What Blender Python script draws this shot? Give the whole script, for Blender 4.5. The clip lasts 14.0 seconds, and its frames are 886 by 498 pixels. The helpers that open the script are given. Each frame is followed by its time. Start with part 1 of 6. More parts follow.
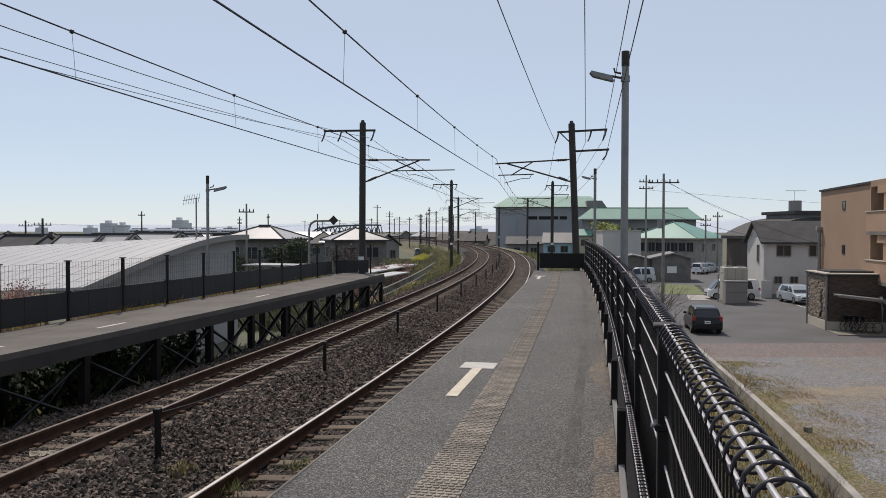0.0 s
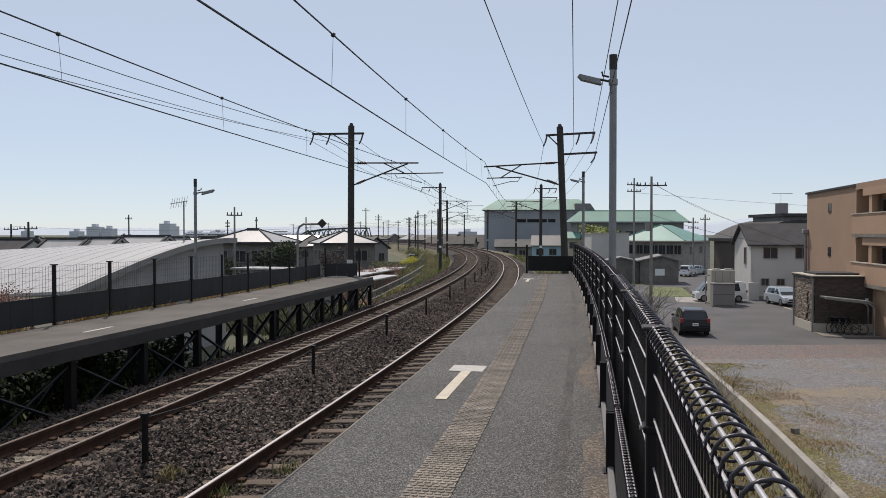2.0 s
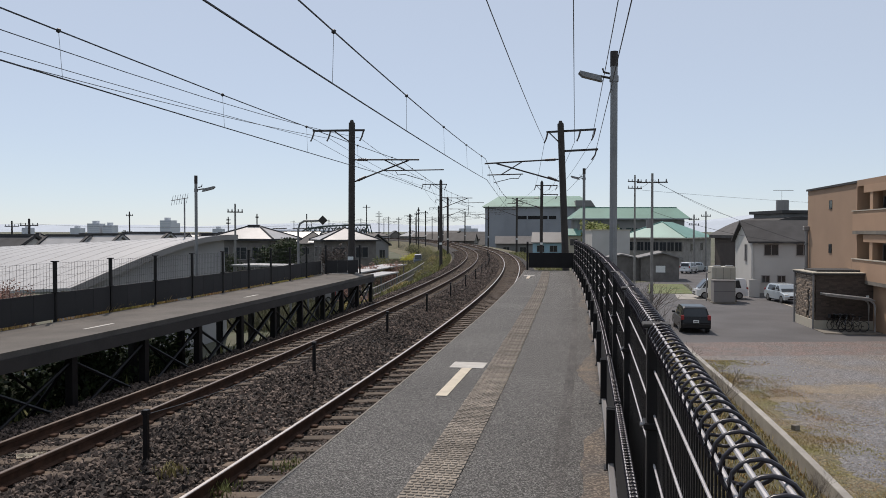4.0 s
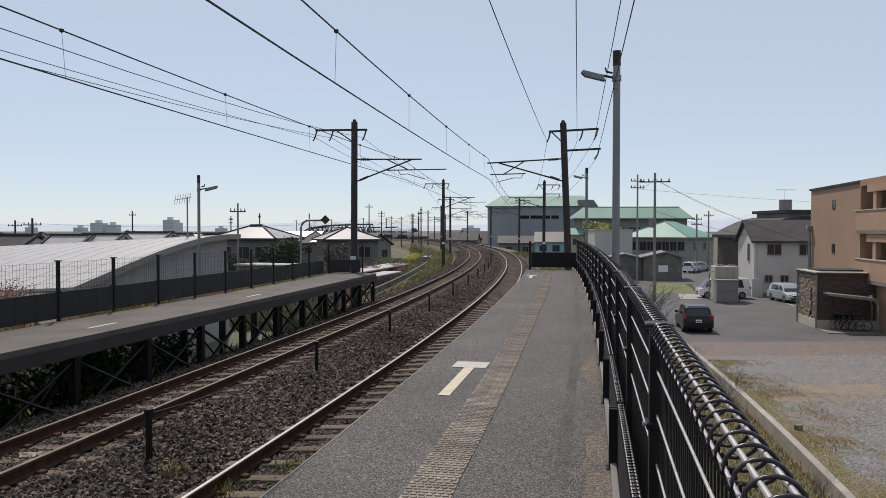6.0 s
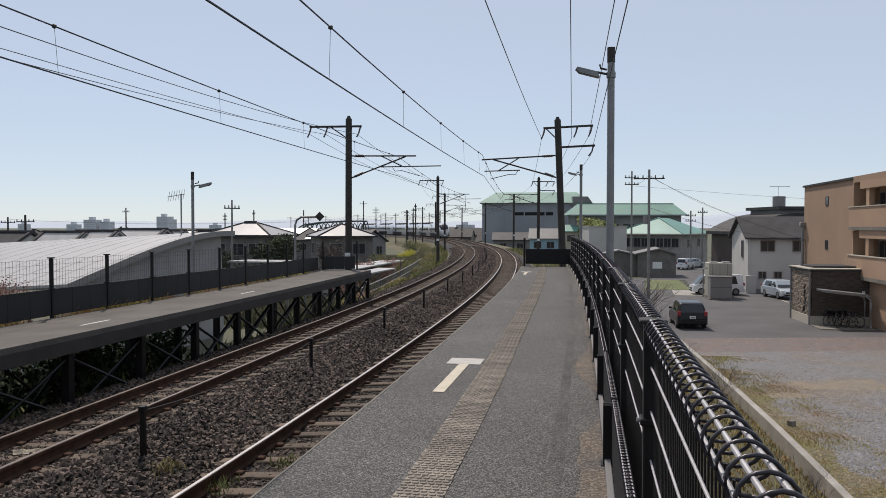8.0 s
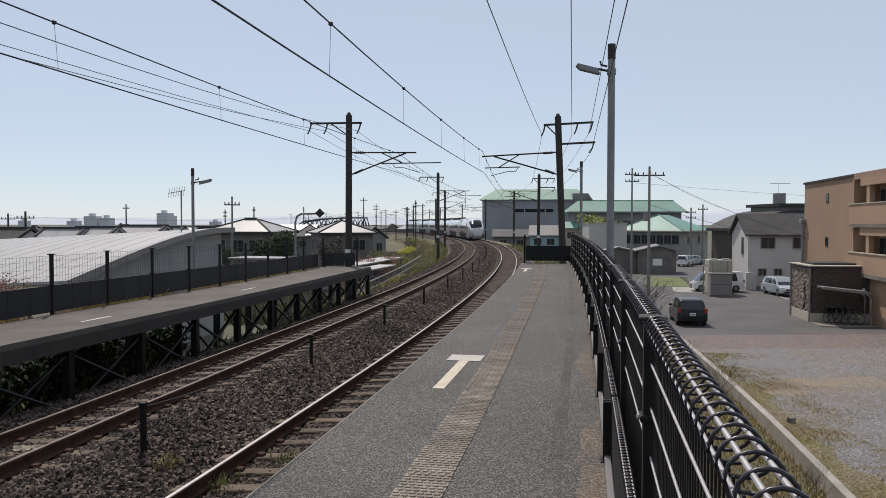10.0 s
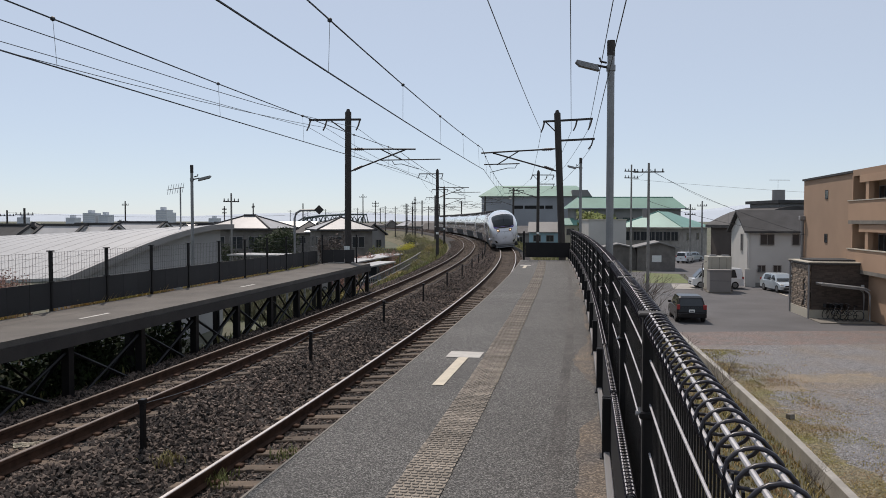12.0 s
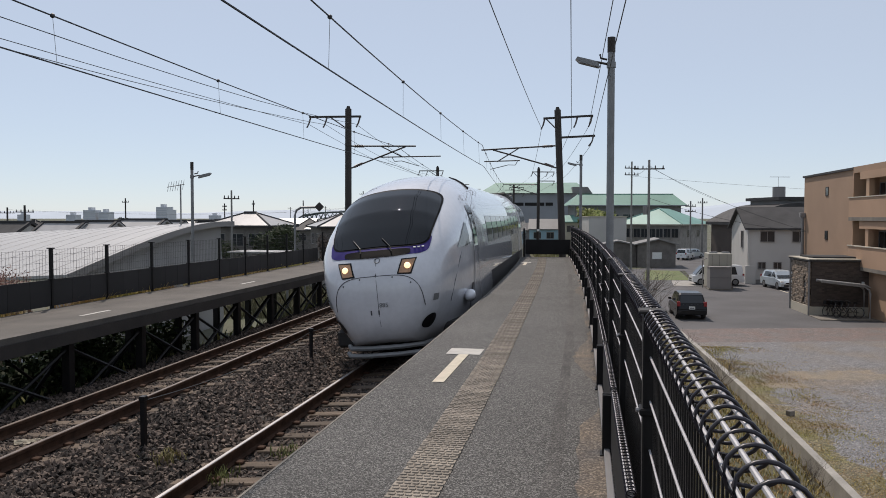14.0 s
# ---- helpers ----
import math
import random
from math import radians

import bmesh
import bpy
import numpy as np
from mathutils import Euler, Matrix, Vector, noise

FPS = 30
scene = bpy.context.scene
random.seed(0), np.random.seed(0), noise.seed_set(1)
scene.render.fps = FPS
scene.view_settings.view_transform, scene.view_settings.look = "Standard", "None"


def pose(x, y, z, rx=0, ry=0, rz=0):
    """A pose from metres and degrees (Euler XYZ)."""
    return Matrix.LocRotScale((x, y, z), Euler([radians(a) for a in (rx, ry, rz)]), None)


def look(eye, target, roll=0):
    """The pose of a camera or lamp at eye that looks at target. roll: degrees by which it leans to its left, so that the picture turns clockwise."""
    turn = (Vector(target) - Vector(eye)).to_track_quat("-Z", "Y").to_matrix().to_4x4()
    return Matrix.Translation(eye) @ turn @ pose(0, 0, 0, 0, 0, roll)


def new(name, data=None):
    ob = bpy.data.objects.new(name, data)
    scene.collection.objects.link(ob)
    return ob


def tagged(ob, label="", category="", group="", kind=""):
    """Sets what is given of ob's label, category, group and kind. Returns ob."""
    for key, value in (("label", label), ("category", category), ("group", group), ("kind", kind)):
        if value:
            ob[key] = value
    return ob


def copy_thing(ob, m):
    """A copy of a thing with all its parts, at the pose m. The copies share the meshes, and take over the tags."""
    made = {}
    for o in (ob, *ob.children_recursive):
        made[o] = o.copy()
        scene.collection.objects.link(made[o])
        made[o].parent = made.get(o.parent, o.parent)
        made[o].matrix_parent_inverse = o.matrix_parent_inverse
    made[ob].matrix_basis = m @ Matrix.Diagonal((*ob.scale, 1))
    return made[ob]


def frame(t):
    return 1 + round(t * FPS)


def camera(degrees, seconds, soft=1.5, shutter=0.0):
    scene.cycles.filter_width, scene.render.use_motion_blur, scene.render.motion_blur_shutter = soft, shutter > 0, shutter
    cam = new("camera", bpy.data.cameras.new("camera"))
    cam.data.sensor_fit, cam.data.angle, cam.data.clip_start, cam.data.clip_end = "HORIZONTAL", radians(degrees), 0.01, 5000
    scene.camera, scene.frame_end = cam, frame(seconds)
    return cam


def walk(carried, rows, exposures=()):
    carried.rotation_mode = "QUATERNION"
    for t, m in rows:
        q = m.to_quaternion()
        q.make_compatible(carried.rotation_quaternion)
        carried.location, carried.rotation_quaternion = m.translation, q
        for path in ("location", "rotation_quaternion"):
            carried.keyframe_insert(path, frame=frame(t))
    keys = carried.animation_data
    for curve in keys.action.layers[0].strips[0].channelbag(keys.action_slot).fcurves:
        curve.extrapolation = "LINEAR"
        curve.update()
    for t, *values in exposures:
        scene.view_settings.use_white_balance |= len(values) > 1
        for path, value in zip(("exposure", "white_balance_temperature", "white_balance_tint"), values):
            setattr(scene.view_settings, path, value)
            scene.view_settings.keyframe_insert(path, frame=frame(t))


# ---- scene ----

# ---------------------------------------------------------------- camera and its walk
EYE = (0.0, 0.0, 1.6)
cam = camera(59.2, 14.0, soft=0.9)


def view(pitch, yaw, roll):
    return pose(*EYE, 90 - 1.58 + pitch, 0, -yaw) @ pose(0, 0, 0, 0, 0, -roll)


walk(cam, [
    (0.0, view(0.233, -0.971, -0.09)), (0.5, view(0.350, -0.667, -0.05)), (1.0, view(0.453, -0.159, -0.02)),
    (1.5, view(0.473, -0.129, 0.02)), (2.0, view(0.453, -0.150, 0.0)), (2.5, view(0.394, -0.139, 0.01)),
    (3.0, view(0.305, -0.142, 0.01)), (5.5, view(0.199, -0.350, -0.03)), (6.0, view(0.186, -0.381, -0.02)),
    (6.5, view(0.113, -0.343, -0.03)), (7.0, view(0.058, -0.078, -0.01)), (7.5, view(0.0, 0.0, 0.0)),
    (8.0, view(-0.057, 0.020, 0.0)), (10.5, view(-0.360, 0.006, -0.05)), (11.0, view(-0.422, 0.006, -0.05)),
    (11.5, view(-0.481, 0.009, -0.05)), (12.0, view(-0.542, 0.059, -0.03)), (12.5, view(-0.579, 0.040, 0.0)),
    (13.0, view(-0.637, 0.044, -0.01)), (13.5, view(-0.699, -0.018, -0.02)), (14.0, view(-0.760, 0.040, -0.01))])

# ---------------------------------------------------------------- light
SUN_EL, SUN_AZ = radians(54), radians(-16)      # azimuth from +y towards +x
world = bpy.data.worlds.new("sky")
scene.world = world
world.use_nodes = True
wn = world.node_tree.nodes
sky = wn.new("ShaderNodeTexSky")
sky.sky_type, sky.sun_disc = "NISHITA", False
sky.sun_elevation, sky.sun_rotation = SUN_EL, SUN_AZ
sky.air_density, sky.dust_density, sky.ozone_density, sky.altitude = 0.8, 0.2, 2.5, 400
haze = wn.new("ShaderNodeMix")                 # thin even spring haze over the whole sky
haze.data_type = "RGBA"
haze.inputs[0].default_value = 0.68
haze.inputs[7].default_value = (5.42, 5.83, 6.52, 1)
world.node_tree.links.new(sky.outputs[0], haze.inputs[6])
world.node_tree.links.new(haze.outputs[2], wn["Background"].inputs[0])
wn["Background"].inputs[1].default_value = 0.115
sun = new("sun", bpy.data.lights.new("sun", "SUN"))
sun.data.energy, sun.data.angle, sun.data.color = 3.7, radians(0.6), (1.0, 0.885, 0.79)
sun_dir = Vector((math.sin(SUN_AZ) * math.cos(SUN_EL), math.cos(SUN_AZ) * math.cos(SUN_EL), math.sin(SUN_EL)))
sun.matrix_world = look(sun_dir * 100, (0, 0, 0))
scene.view_settings.exposure = 0.0


# ---------------------------------------------------------------- materials
def mat(name, col, rough=0.7, var=0.25, scale=4.0, fine=60.0, bump=0.15, metal=0.0, col2=None, coat=0.0, spread=0.0, bump_d=0.01, fine_var=0.5, cells=0.0, cell_var=0.5):
    """Two scales of noise over a base colour, with fine relief."""
    m = bpy.data.materials.new(name)
    m.use_nodes = True
    n, l = m.node_tree.nodes, m.node_tree.links
    b = n["Principled BSDF"]
    b.inputs["Roughness"].default_value, b.inputs["Metallic"].default_value = rough, metal
    b.inputs["Coat Weight"].default_value = coat
    co = n.new("ShaderNodeTexCoord")
    t1, t2 = n.new("ShaderNodeTexNoise"), n.new("ShaderNodeTexNoise")
    t1.inputs["Scale"].default_value, t1.inputs["Detail"].default_value = scale, 6
    t2.inputs["Scale"].default_value, t2.inputs["Detail"].default_value = fine, 3
    for t in (t1, t2):
        l.new(co.outputs["Object"], t.inputs["Vector"])
    ramp = n.new("ShaderNodeValToRGB")
    c2 = col2 or tuple(min(1, c * (1 - var)) for c in col)
    c1 = col if col2 else tuple(min(1, c * (1 + var)) for c in col)
    ramp.color_ramp.elements[0].color, ramp.color_ramp.elements[1].color = (*c2, 1), (*c1, 1)
    ramp.color_ramp.elements[0].position, ramp.color_ramp.elements[1].position = 0.32, 0.68
    l.new(t1.outputs["Fac"], ramp.inputs[0])
    val = n.new("ShaderNodeMath")
    val.operation = "MULTIPLY_ADD"
    l.new(t2.outputs["Fac"], val.inputs[0])
    val.inputs[1].default_value, val.inputs[2].default_value = 2 * fine_var * min(1, var * 2), 1 - fine_var * min(1, var * 2)
    hsv = n.new("ShaderNodeHueSaturation")
    l.new(ramp.outputs[0], hsv.inputs["Color"])
    if spread:
        oi = n.new("ShaderNodeNewGeometry") if spread < 0 else n.new("ShaderNodeObjectInfo")
        out = oi.outputs["Random Per Island"] if spread < 0 else oi.outputs["Random"]
        sp = n.new("ShaderNodeMath")
        sp.operation = "MULTIPLY_ADD"
        l.new(out, sp.inputs[0])
        sp.inputs[1].default_value, sp.inputs[2].default_value = 2 * abs(spread), 1 - abs(spread)
        mu = n.new("ShaderNodeMath")
        mu.operation = "MULTIPLY"
        l.new(val.outputs[0], mu.inputs[0]), l.new(sp.outputs[0], mu.inputs[1])
        l.new(mu.outputs[0], hsv.inputs["Value"])
    else:
        l.new(val.outputs[0], hsv.inputs["Value"])
    l.new(hsv.outputs[0], b.inputs["Base Color"])
    if cells:                                   # grains of different stone in a bound surface
        vo = n.new("ShaderNodeTexVoronoi")
        vo.inputs["Scale"].default_value = cells
        l.new(co.outputs["Object"], vo.inputs["Vector"])
        sep = n.new("ShaderNodeSeparateColor")
        l.new(vo.outputs["Color"], sep.inputs[0])
        pw = n.new("ShaderNodeMath")
        pw.operation = "POWER"
        l.new(sep.outputs[0], pw.inputs[0])
        pw.inputs[1].default_value = 2.5
        ma = n.new("ShaderNodeMath")
        ma.operation = "MULTIPLY_ADD"
        l.new(pw.outputs[0], ma.inputs[0])
        ma.inputs[1].default_value, ma.inputs[2].default_value = 3.0 * cell_var, 1 - cell_var * 0.85
        h2 = n.new("ShaderNodeHueSaturation")
        l.new(hsv.outputs[0], h2.inputs["Color"]), l.new(ma.outputs[0], h2.inputs["Value"])
        l.new(h2.outputs[0], b.inputs["Base Color"])
    if bump:
        bp = n.new("ShaderNodeBump")
        bp.inputs["Strength"].default_value, bp.inputs["Distance"].default_value = bump, bump_d
        l.new(t2.outputs["Fac"], bp.inputs["Height"])
        l.new(bp.outputs[0], b.inputs["Normal"])
    return m


def glass(name, col=(0.02, 0.025, 0.03), rough=0.06):
    m = mat(name, col, rough, 0.1, 1.0, 5.0, 0.0)
    m.node_tree.nodes["Principled BSDF"].inputs["Specular IOR Level"].default_value = 0.45
    return m


def glow(name, col, power):
    m = bpy.data.materials.new(name)
    m.use_nodes = True
    b = m.node_tree.nodes["Principled BSDF"]
    b.inputs["Base Color"].default_value = (*col, 1)
    b.inputs["Emission Color"].default_value, b.inputs["Emission Strength"].default_value = (*col, 1), power
    return m


M_ASPHALT = mat("platform_asphalt", (0.0765, 0.0745, 0.071), 0.9, 0.18, 0.7, 40, 0.9, fine_var=1.2, bump_d=0.01, cells=130, cell_var=0.85)
M_DECK = mat("worn_deck_concrete", (0.09, 0.081, 0.071), 0.9, 0.25, 1.1, 40, 0.4)
M_CONC = mat("concrete", (0.17, 0.155, 0.132), 0.9, 0.2, 1.5, 40, 0.3)
M_WALLC = mat("pale_wall_concrete", (0.3, 0.285, 0.26), 0.9, 0.2, 1.2, 30, 0.3)
M_CONC_D = mat("dark_concrete", (0.2, 0.19, 0.17), 0.9, 0.25, 1.2, 30, 0.3)
M_TILE = mat("tactile_tile", (0.215, 0.187, 0.154), 0.9, 0.3, 5, 60, 0.3, spread=0.2)
M_LINE = mat("cream_paint", (0.47, 0.42, 0.325), 0.7, 0.12, 8, 70, 0.2)
M_LINEG = mat("worn_grey_paint", (0.4, 0.385, 0.355), 0.75, 0.12, 8, 70, 0.2)
M_STONE = mat("ballast_stone", (0.094, 0.07, 0.056), 0.9, 0.3, 0.5, 30, 0.4, spread=-0.95)
# far darker than the loose stones: the shade in their gaps is coloured in
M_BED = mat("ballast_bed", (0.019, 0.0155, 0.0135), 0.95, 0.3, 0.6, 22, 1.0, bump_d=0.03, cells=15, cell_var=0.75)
M_RUST = mat("rusty_rail_side", (0.056, 0.03, 0.019), 0.9, 0.35, 6, 60, 0.3)
M_RAILTOP = mat("polished_rail_head", (0.36, 0.34, 0.325), 0.4, 0.08, 3, 40, 0.05, metal=1.0)
M_RAILTOP_B = mat("brown_rail_head", (0.15, 0.12, 0.1), 0.42, 0.2, 3, 40, 0.05, metal=0.5)
M_RUST.node_tree.nodes["Principled BSDF"].inputs["Specular IOR Level"].default_value = 0.2
M_SLEEPER = mat("weathered_sleeper", (0.092, 0.067, 0.047), 0.9, 0.4, 2.5, 40, 0.4, spread=0.25)
M_BLACK = mat("black_painted_steel", (0.009, 0.0084, 0.009), 0.42, 0.2, 5, 50, 0.08)
M_PANEL = mat("dark_panel", (0.014, 0.0132, 0.0138), 0.65, 0.15, 2, 40, 0.08)
M_WIRE = mat("coated_wire", (0.022, 0.018, 0.024), 0.33, 0.2, 8, 80, 0.05)
M_ROD = mat("galvanised_rod", (0.4, 0.39, 0.4), 0.45, 0.15, 8, 80, 0.1, metal=0.4)
for m_ in (M_BLACK, M_PANEL):
    m_.node_tree.nodes["Principled BSDF"].inputs["Specular IOR Level"].default_value = 0.22
M_BOARD = mat("faded_black_board", (0.013, 0.0118, 0.0125), 0.7, 0.2, 1.2, 30, 0.1, spread=0.25)
M_SIDING = mat("pale_grey_siding", (0.3, 0.3, 0.305), 0.75, 0.1, 0.5, 20, 0.1)
M_POLE = mat("dark_steel_pole", (0.03, 0.025, 0.022), 0.7, 0.25, 2, 30, 0.2)
M_GALV = mat("grey_galvanised_steel", (0.2, 0.205, 0.21), 0.5, 0.15, 2, 30, 0.1, metal=0.3)
M_CPOLE = mat("concrete_pole", (0.22, 0.215, 0.205), 0.85, 0.15, 2, 30, 0.2)
M_CABLE = mat("overhead_wire", (0.03, 0.032, 0.036), 0.6, 0.1, 2, 10, 0)
M_INSUL = mat("brown_insulator", (0.06, 0.045, 0.04), 0.35, 0.15, 9, 50, 0)
M_SOIL = mat("mossy_soil", (0.15, 0.122, 0.085), 0.95, 0.3, 1.3, 18, 0.9, col2=(0.13, 0.118, 0.05), bump_d=0.03, cells=30, cell_var=0.55)
M_LOT = mat("gravel_lot", (0.158, 0.155, 0.157), 0.95, 0.25, 0.4, 9, 1.0, col2=(0.165, 0.14, 0.115), bump_d=0.03, fine_var=0.9, cells=40, cell_var=0.6)
M_LOT.node_tree.nodes["Color Ramp"].color_ramp.elements[0].position = 0.3
M_LOT.node_tree.nodes["Color Ramp"].color_ramp.elements[1].position = 0.54
M_ROAD = mat("lot_asphalt", (0.085, 0.083, 0.086), 0.9, 0.18, 0.3, 40, 0.3)
M_GRIT = mat("gritty_edge", (0.145, 0.115, 0.086), 0.95, 0.3, 2.5, 35, 0.6, col2=(0.075, 0.07, 0.067), cells=90, cell_var=0.5)
M_DARKSTRIP = mat("dark_strip_asphalt", (0.062, 0.059, 0.056), 0.9, 0.35, 1.2, 40, 0.6, fine_var=1.0, cells=130, cell_var=0.7)
M_SAND = mat("pale_sand", (0.225, 0.18, 0.125), 0.95, 0.2, 1.2, 20, 0.6, col2=(0.17, 0.15, 0.125), cells=45, cell_var=0.4)
M_LITTER = mat("dry_leaf_litter", (0.2, 0.125, 0.08), 0.9, 0.3, 0.8, 8, 0, col2=(0.12, 0.09, 0.07), spread=-0.5)
M_REDROAD = mat("reddish_paving", (0.155, 0.112, 0.1), 0.9, 0.3, 0.9, 25, 0.5, col2=(0.13, 0.12, 0.115), cells=30, cell_var=0.5)
M_FIELD = mat("field_ground", (0.062, 0.074, 0.034), 0.95, 0.25, 0.08, 2, 0.4, col2=(0.1, 0.095, 0.07), bump_d=0.05)
M_BANK = mat("weedy_bank", (0.085, 0.085, 0.04), 0.95, 0.3, 0.35, 12, 0.8, col2=(0.12, 0.1, 0.06), bump_d=0.04)
M_GRASS = mat("grass_blades", (0.13, 0.16, 0.045), 0.8, 0.3, 0.6, 8, 0, col2=(0.24, 0.2, 0.08), spread=-0.35)
M_MOSS = mat("low_weeds", (0.36, 0.33, 0.1), 0.9, 0.3, 0.8, 8, 0, col2=(0.38, 0.24, 0.12), spread=-0.4)
M_LEAFG = mat("spring_foliage", (0.2, 0.22, 0.055), 0.7, 0.25, 1.2, 8, 0, spread=-0.4)
M_SCRUB = mat("grey_green_scrub", (0.13, 0.14, 0.07), 0.8, 0.3, 1.2, 8, 0, col2=(0.17, 0.145, 0.09), spread=-0.4)
M_TURF = mat("green_turf", (0.1, 0.145, 0.045), 0.9, 0.3, 0.7, 12, 0.6, col2=(0.15, 0.15, 0.07), bump_d=0.03)
M_DRY = mat("dry_grass_blades", (0.42, 0.32, 0.14), 0.85, 0.3, 0.6, 8, 0, col2=(0.25, 0.22, 0.08), spread=-0.35)
M_LEAF = mat("foliage", (0.028, 0.042, 0.014), 0.6, 0.35, 1.2, 8, 0, spread=-0.45)
M_LEAF.node_tree.nodes["Principled BSDF"].inputs["Specular IOR Level"].default_value = 0.2
M_LEAFY = mat("yellow_blossom", (0.5, 0.46, 0.04), 0.7, 0.2, 1.2, 8, 0, spread=-0.35)
M_LEAFR = mat("reddish_twig", (0.33, 0.2, 0.16), 0.8, 0.3, 1.2, 8, 0, spread=-0.35)
M_TWIG = mat("bare_twig", (0.085, 0.067, 0.058), 0.85, 0.25, 4, 20, 0)
M_BARK = mat("bark", (0.12, 0.09, 0.065), 0.9, 0.3, 4, 20, 0.4)
M_WHITE = mat("white_body_paint", (0.61, 0.615, 0.645), 0.18, 0.09, 0.6, 12, 0.0, coat=0.8)
M_BLUE = mat("blue_body_band", (0.032, 0.02, 0.15), 0.45, 0.1, 2, 20, 0, coat=0.1)
M_COWL = mat("matt_black_cowl", (0.006, 0.006, 0.007), 0.6, 0.1, 2, 20, 0)
for m_, k_ in ((M_COWL, 0.04), (M_BLUE, 0.12)):
    m_.node_tree.nodes["Principled BSDF"].inputs["Specular IOR Level"].default_value = k_
M_SKIRT = mat("underframe_soot_and_shade", (0.024, 0.023, 0.023), 0.7, 0.3, 1.5, 15, 0.2)
M_DARKLINE = mat("panel_seam", (0.06, 0.06, 0.07), 0.5, 0.1, 2, 20, 0)
M_WIND = glass("train_windscreen", (0.008, 0.01, 0.013), 0.02)
M_WIND.node_tree.nodes["Principled BSDF"].inputs["Specular IOR Level"].default_value = 0.22
M_GLASS = glass("window_glass", (0.03, 0.035, 0.04), 0.08)
M_LAMPG = glow("headlight_bulb", (1.0, 0.7, 0.4), 1.4)
M_LAMPB = mat("headlight_reflector", (0.42, 0.25, 0.15), 0.25, 0.2, 8, 30, 0, metal=0.4)
M_RED = glow("tail_light", (0.25, 0.015, 0.015), 0.02)
M_CARBLK = mat("black_car_paint", (0.006, 0.006, 0.007), 0.3, 0.1, 2, 20, 0, coat=0.2)
M_CARWHT = mat("white_car_paint", (0.74, 0.76, 0.78), 0.22, 0.03, 2, 20, 0, coat=0.6)
M_CARBLK.node_tree.nodes["Principled BSDF"].inputs["Specular IOR Level"].default_value = 0.22
M_CARSIL = mat("silver_car_paint", (0.5, 0.56, 0.6), 0.25, 0.03, 2, 20, 0, coat=0.5, metal=0.2)
M_CARBLU = mat("blue_grey_car_paint", (0.1, 0.135, 0.2), 0.45, 0.03, 2, 20, 0, coat=0.0)
M_TYRE = mat("tyre_rubber", (0.02, 0.02, 0.02), 0.85, 0.2, 6, 40, 0.2)
M_PLATE = mat("plate_white", (0.7, 0.72, 0.7), 0.5, 0.05, 6, 40, 0)
M_STUCCO = mat("white_stucco", (0.46, 0.45, 0.43), 0.9, 0.06, 0.5, 40, 0.2)
M_CREAM = mat("cream_cladding", (0.42, 0.39, 0.32), 0.8, 0.08, 0.6, 30, 0.1)
M_OCHRE = mat("ochre_render", (0.31, 0.208, 0.14), 0.9, 0.07, 0.4, 50, 0.25)
M_OCHRE2 = mat("tan_balcony_render", (0.38, 0.25, 0.165), 0.9, 0.07, 0.4, 50, 0.25)
M_STONEW = mat("stacked_stone", (0.22, 0.175, 0.135), 0.9, 0.25, 3, 40, 0.4, spread=0.35)
M_BROWNW = mat("brown_grey_cladding", (0.075, 0.06, 0.051), 0.85, 0.15, 0.8, 40, 0.2)
M_BRICKB = mat("dark_brown_brick", (0.085, 0.066, 0.055), 0.85, 0.2, 1.5, 40, 0.3, spread=0.25)
M_ROOFD = mat("dark_slate_roof", (0.052, 0.051, 0.052), 0.7, 0.2, 0.8, 14, 0.4)
M_ROOFK = mat("grey_tile_roof", (0.062, 0.062, 0.066), 0.65, 0.2, 0.6, 14, 0.5)
for m_ in (M_ROOFD, M_ROOFK):
    m_.node_tree.nodes["Principled BSDF"].inputs["Specular IOR Level"].default_value = 0.2
M_ROOFL = mat("pale_metal_roof", (0.33, 0.327, 0.322), 0.45, 0.08, 0.3, 12, 0.1)
# the pale base colour stands in for sky mirrored by glossy tiles
M_ROOFS = mat("grey_tile_sky_sheen", (0.34, 0.335, 0.33), 0.38, 0.12, 0.6, 14, 0.3)
M_ROOFM = mat("grey_sheet_roof", (0.16, 0.158, 0.155), 0.6, 0.12, 0.4, 12, 0.2)
M_ROOFG = mat("green_copper_roof", (0.12, 0.24, 0.19), 0.6, 0.12, 0.2, 10, 0.1)
M_ROOFT = mat("turquoise_roof", (0.15, 0.3, 0.255), 0.55, 0.12, 0.25, 10, 0.1)
M_HALLW = mat("hall_grey_cladding", (0.25, 0.265, 0.29), 0.7, 0.1, 0.15, 5, 0.1)
M_GREYW = mat("grey_wall", (0.19, 0.188, 0.186), 0.85, 0.1, 0.3, 12, 0.1)
# far tower walls and window bands carry distance haze in their colours
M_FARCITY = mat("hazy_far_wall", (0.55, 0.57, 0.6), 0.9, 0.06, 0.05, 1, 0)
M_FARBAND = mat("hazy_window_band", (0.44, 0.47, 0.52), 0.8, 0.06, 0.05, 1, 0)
M_BLUEW = mat("pale_blue_cladding", (0.28, 0.43, 0.52), 0.8, 0.08, 0.4, 20, 0.1)
M_BEIGE = mat("beige_metal_box", (0.38, 0.365, 0.31), 0.5, 0.06, 0.8, 20, 0.05)
M_GREYBOX = mat("grey_metal_box", (0.22, 0.21, 0.205), 0.5, 0.06, 0.8, 20, 0.05)
M_TIMBER = mat("shed_boards", (0.15, 0.14, 0.13), 0.85, 0.2, 1.5, 20, 0.2)
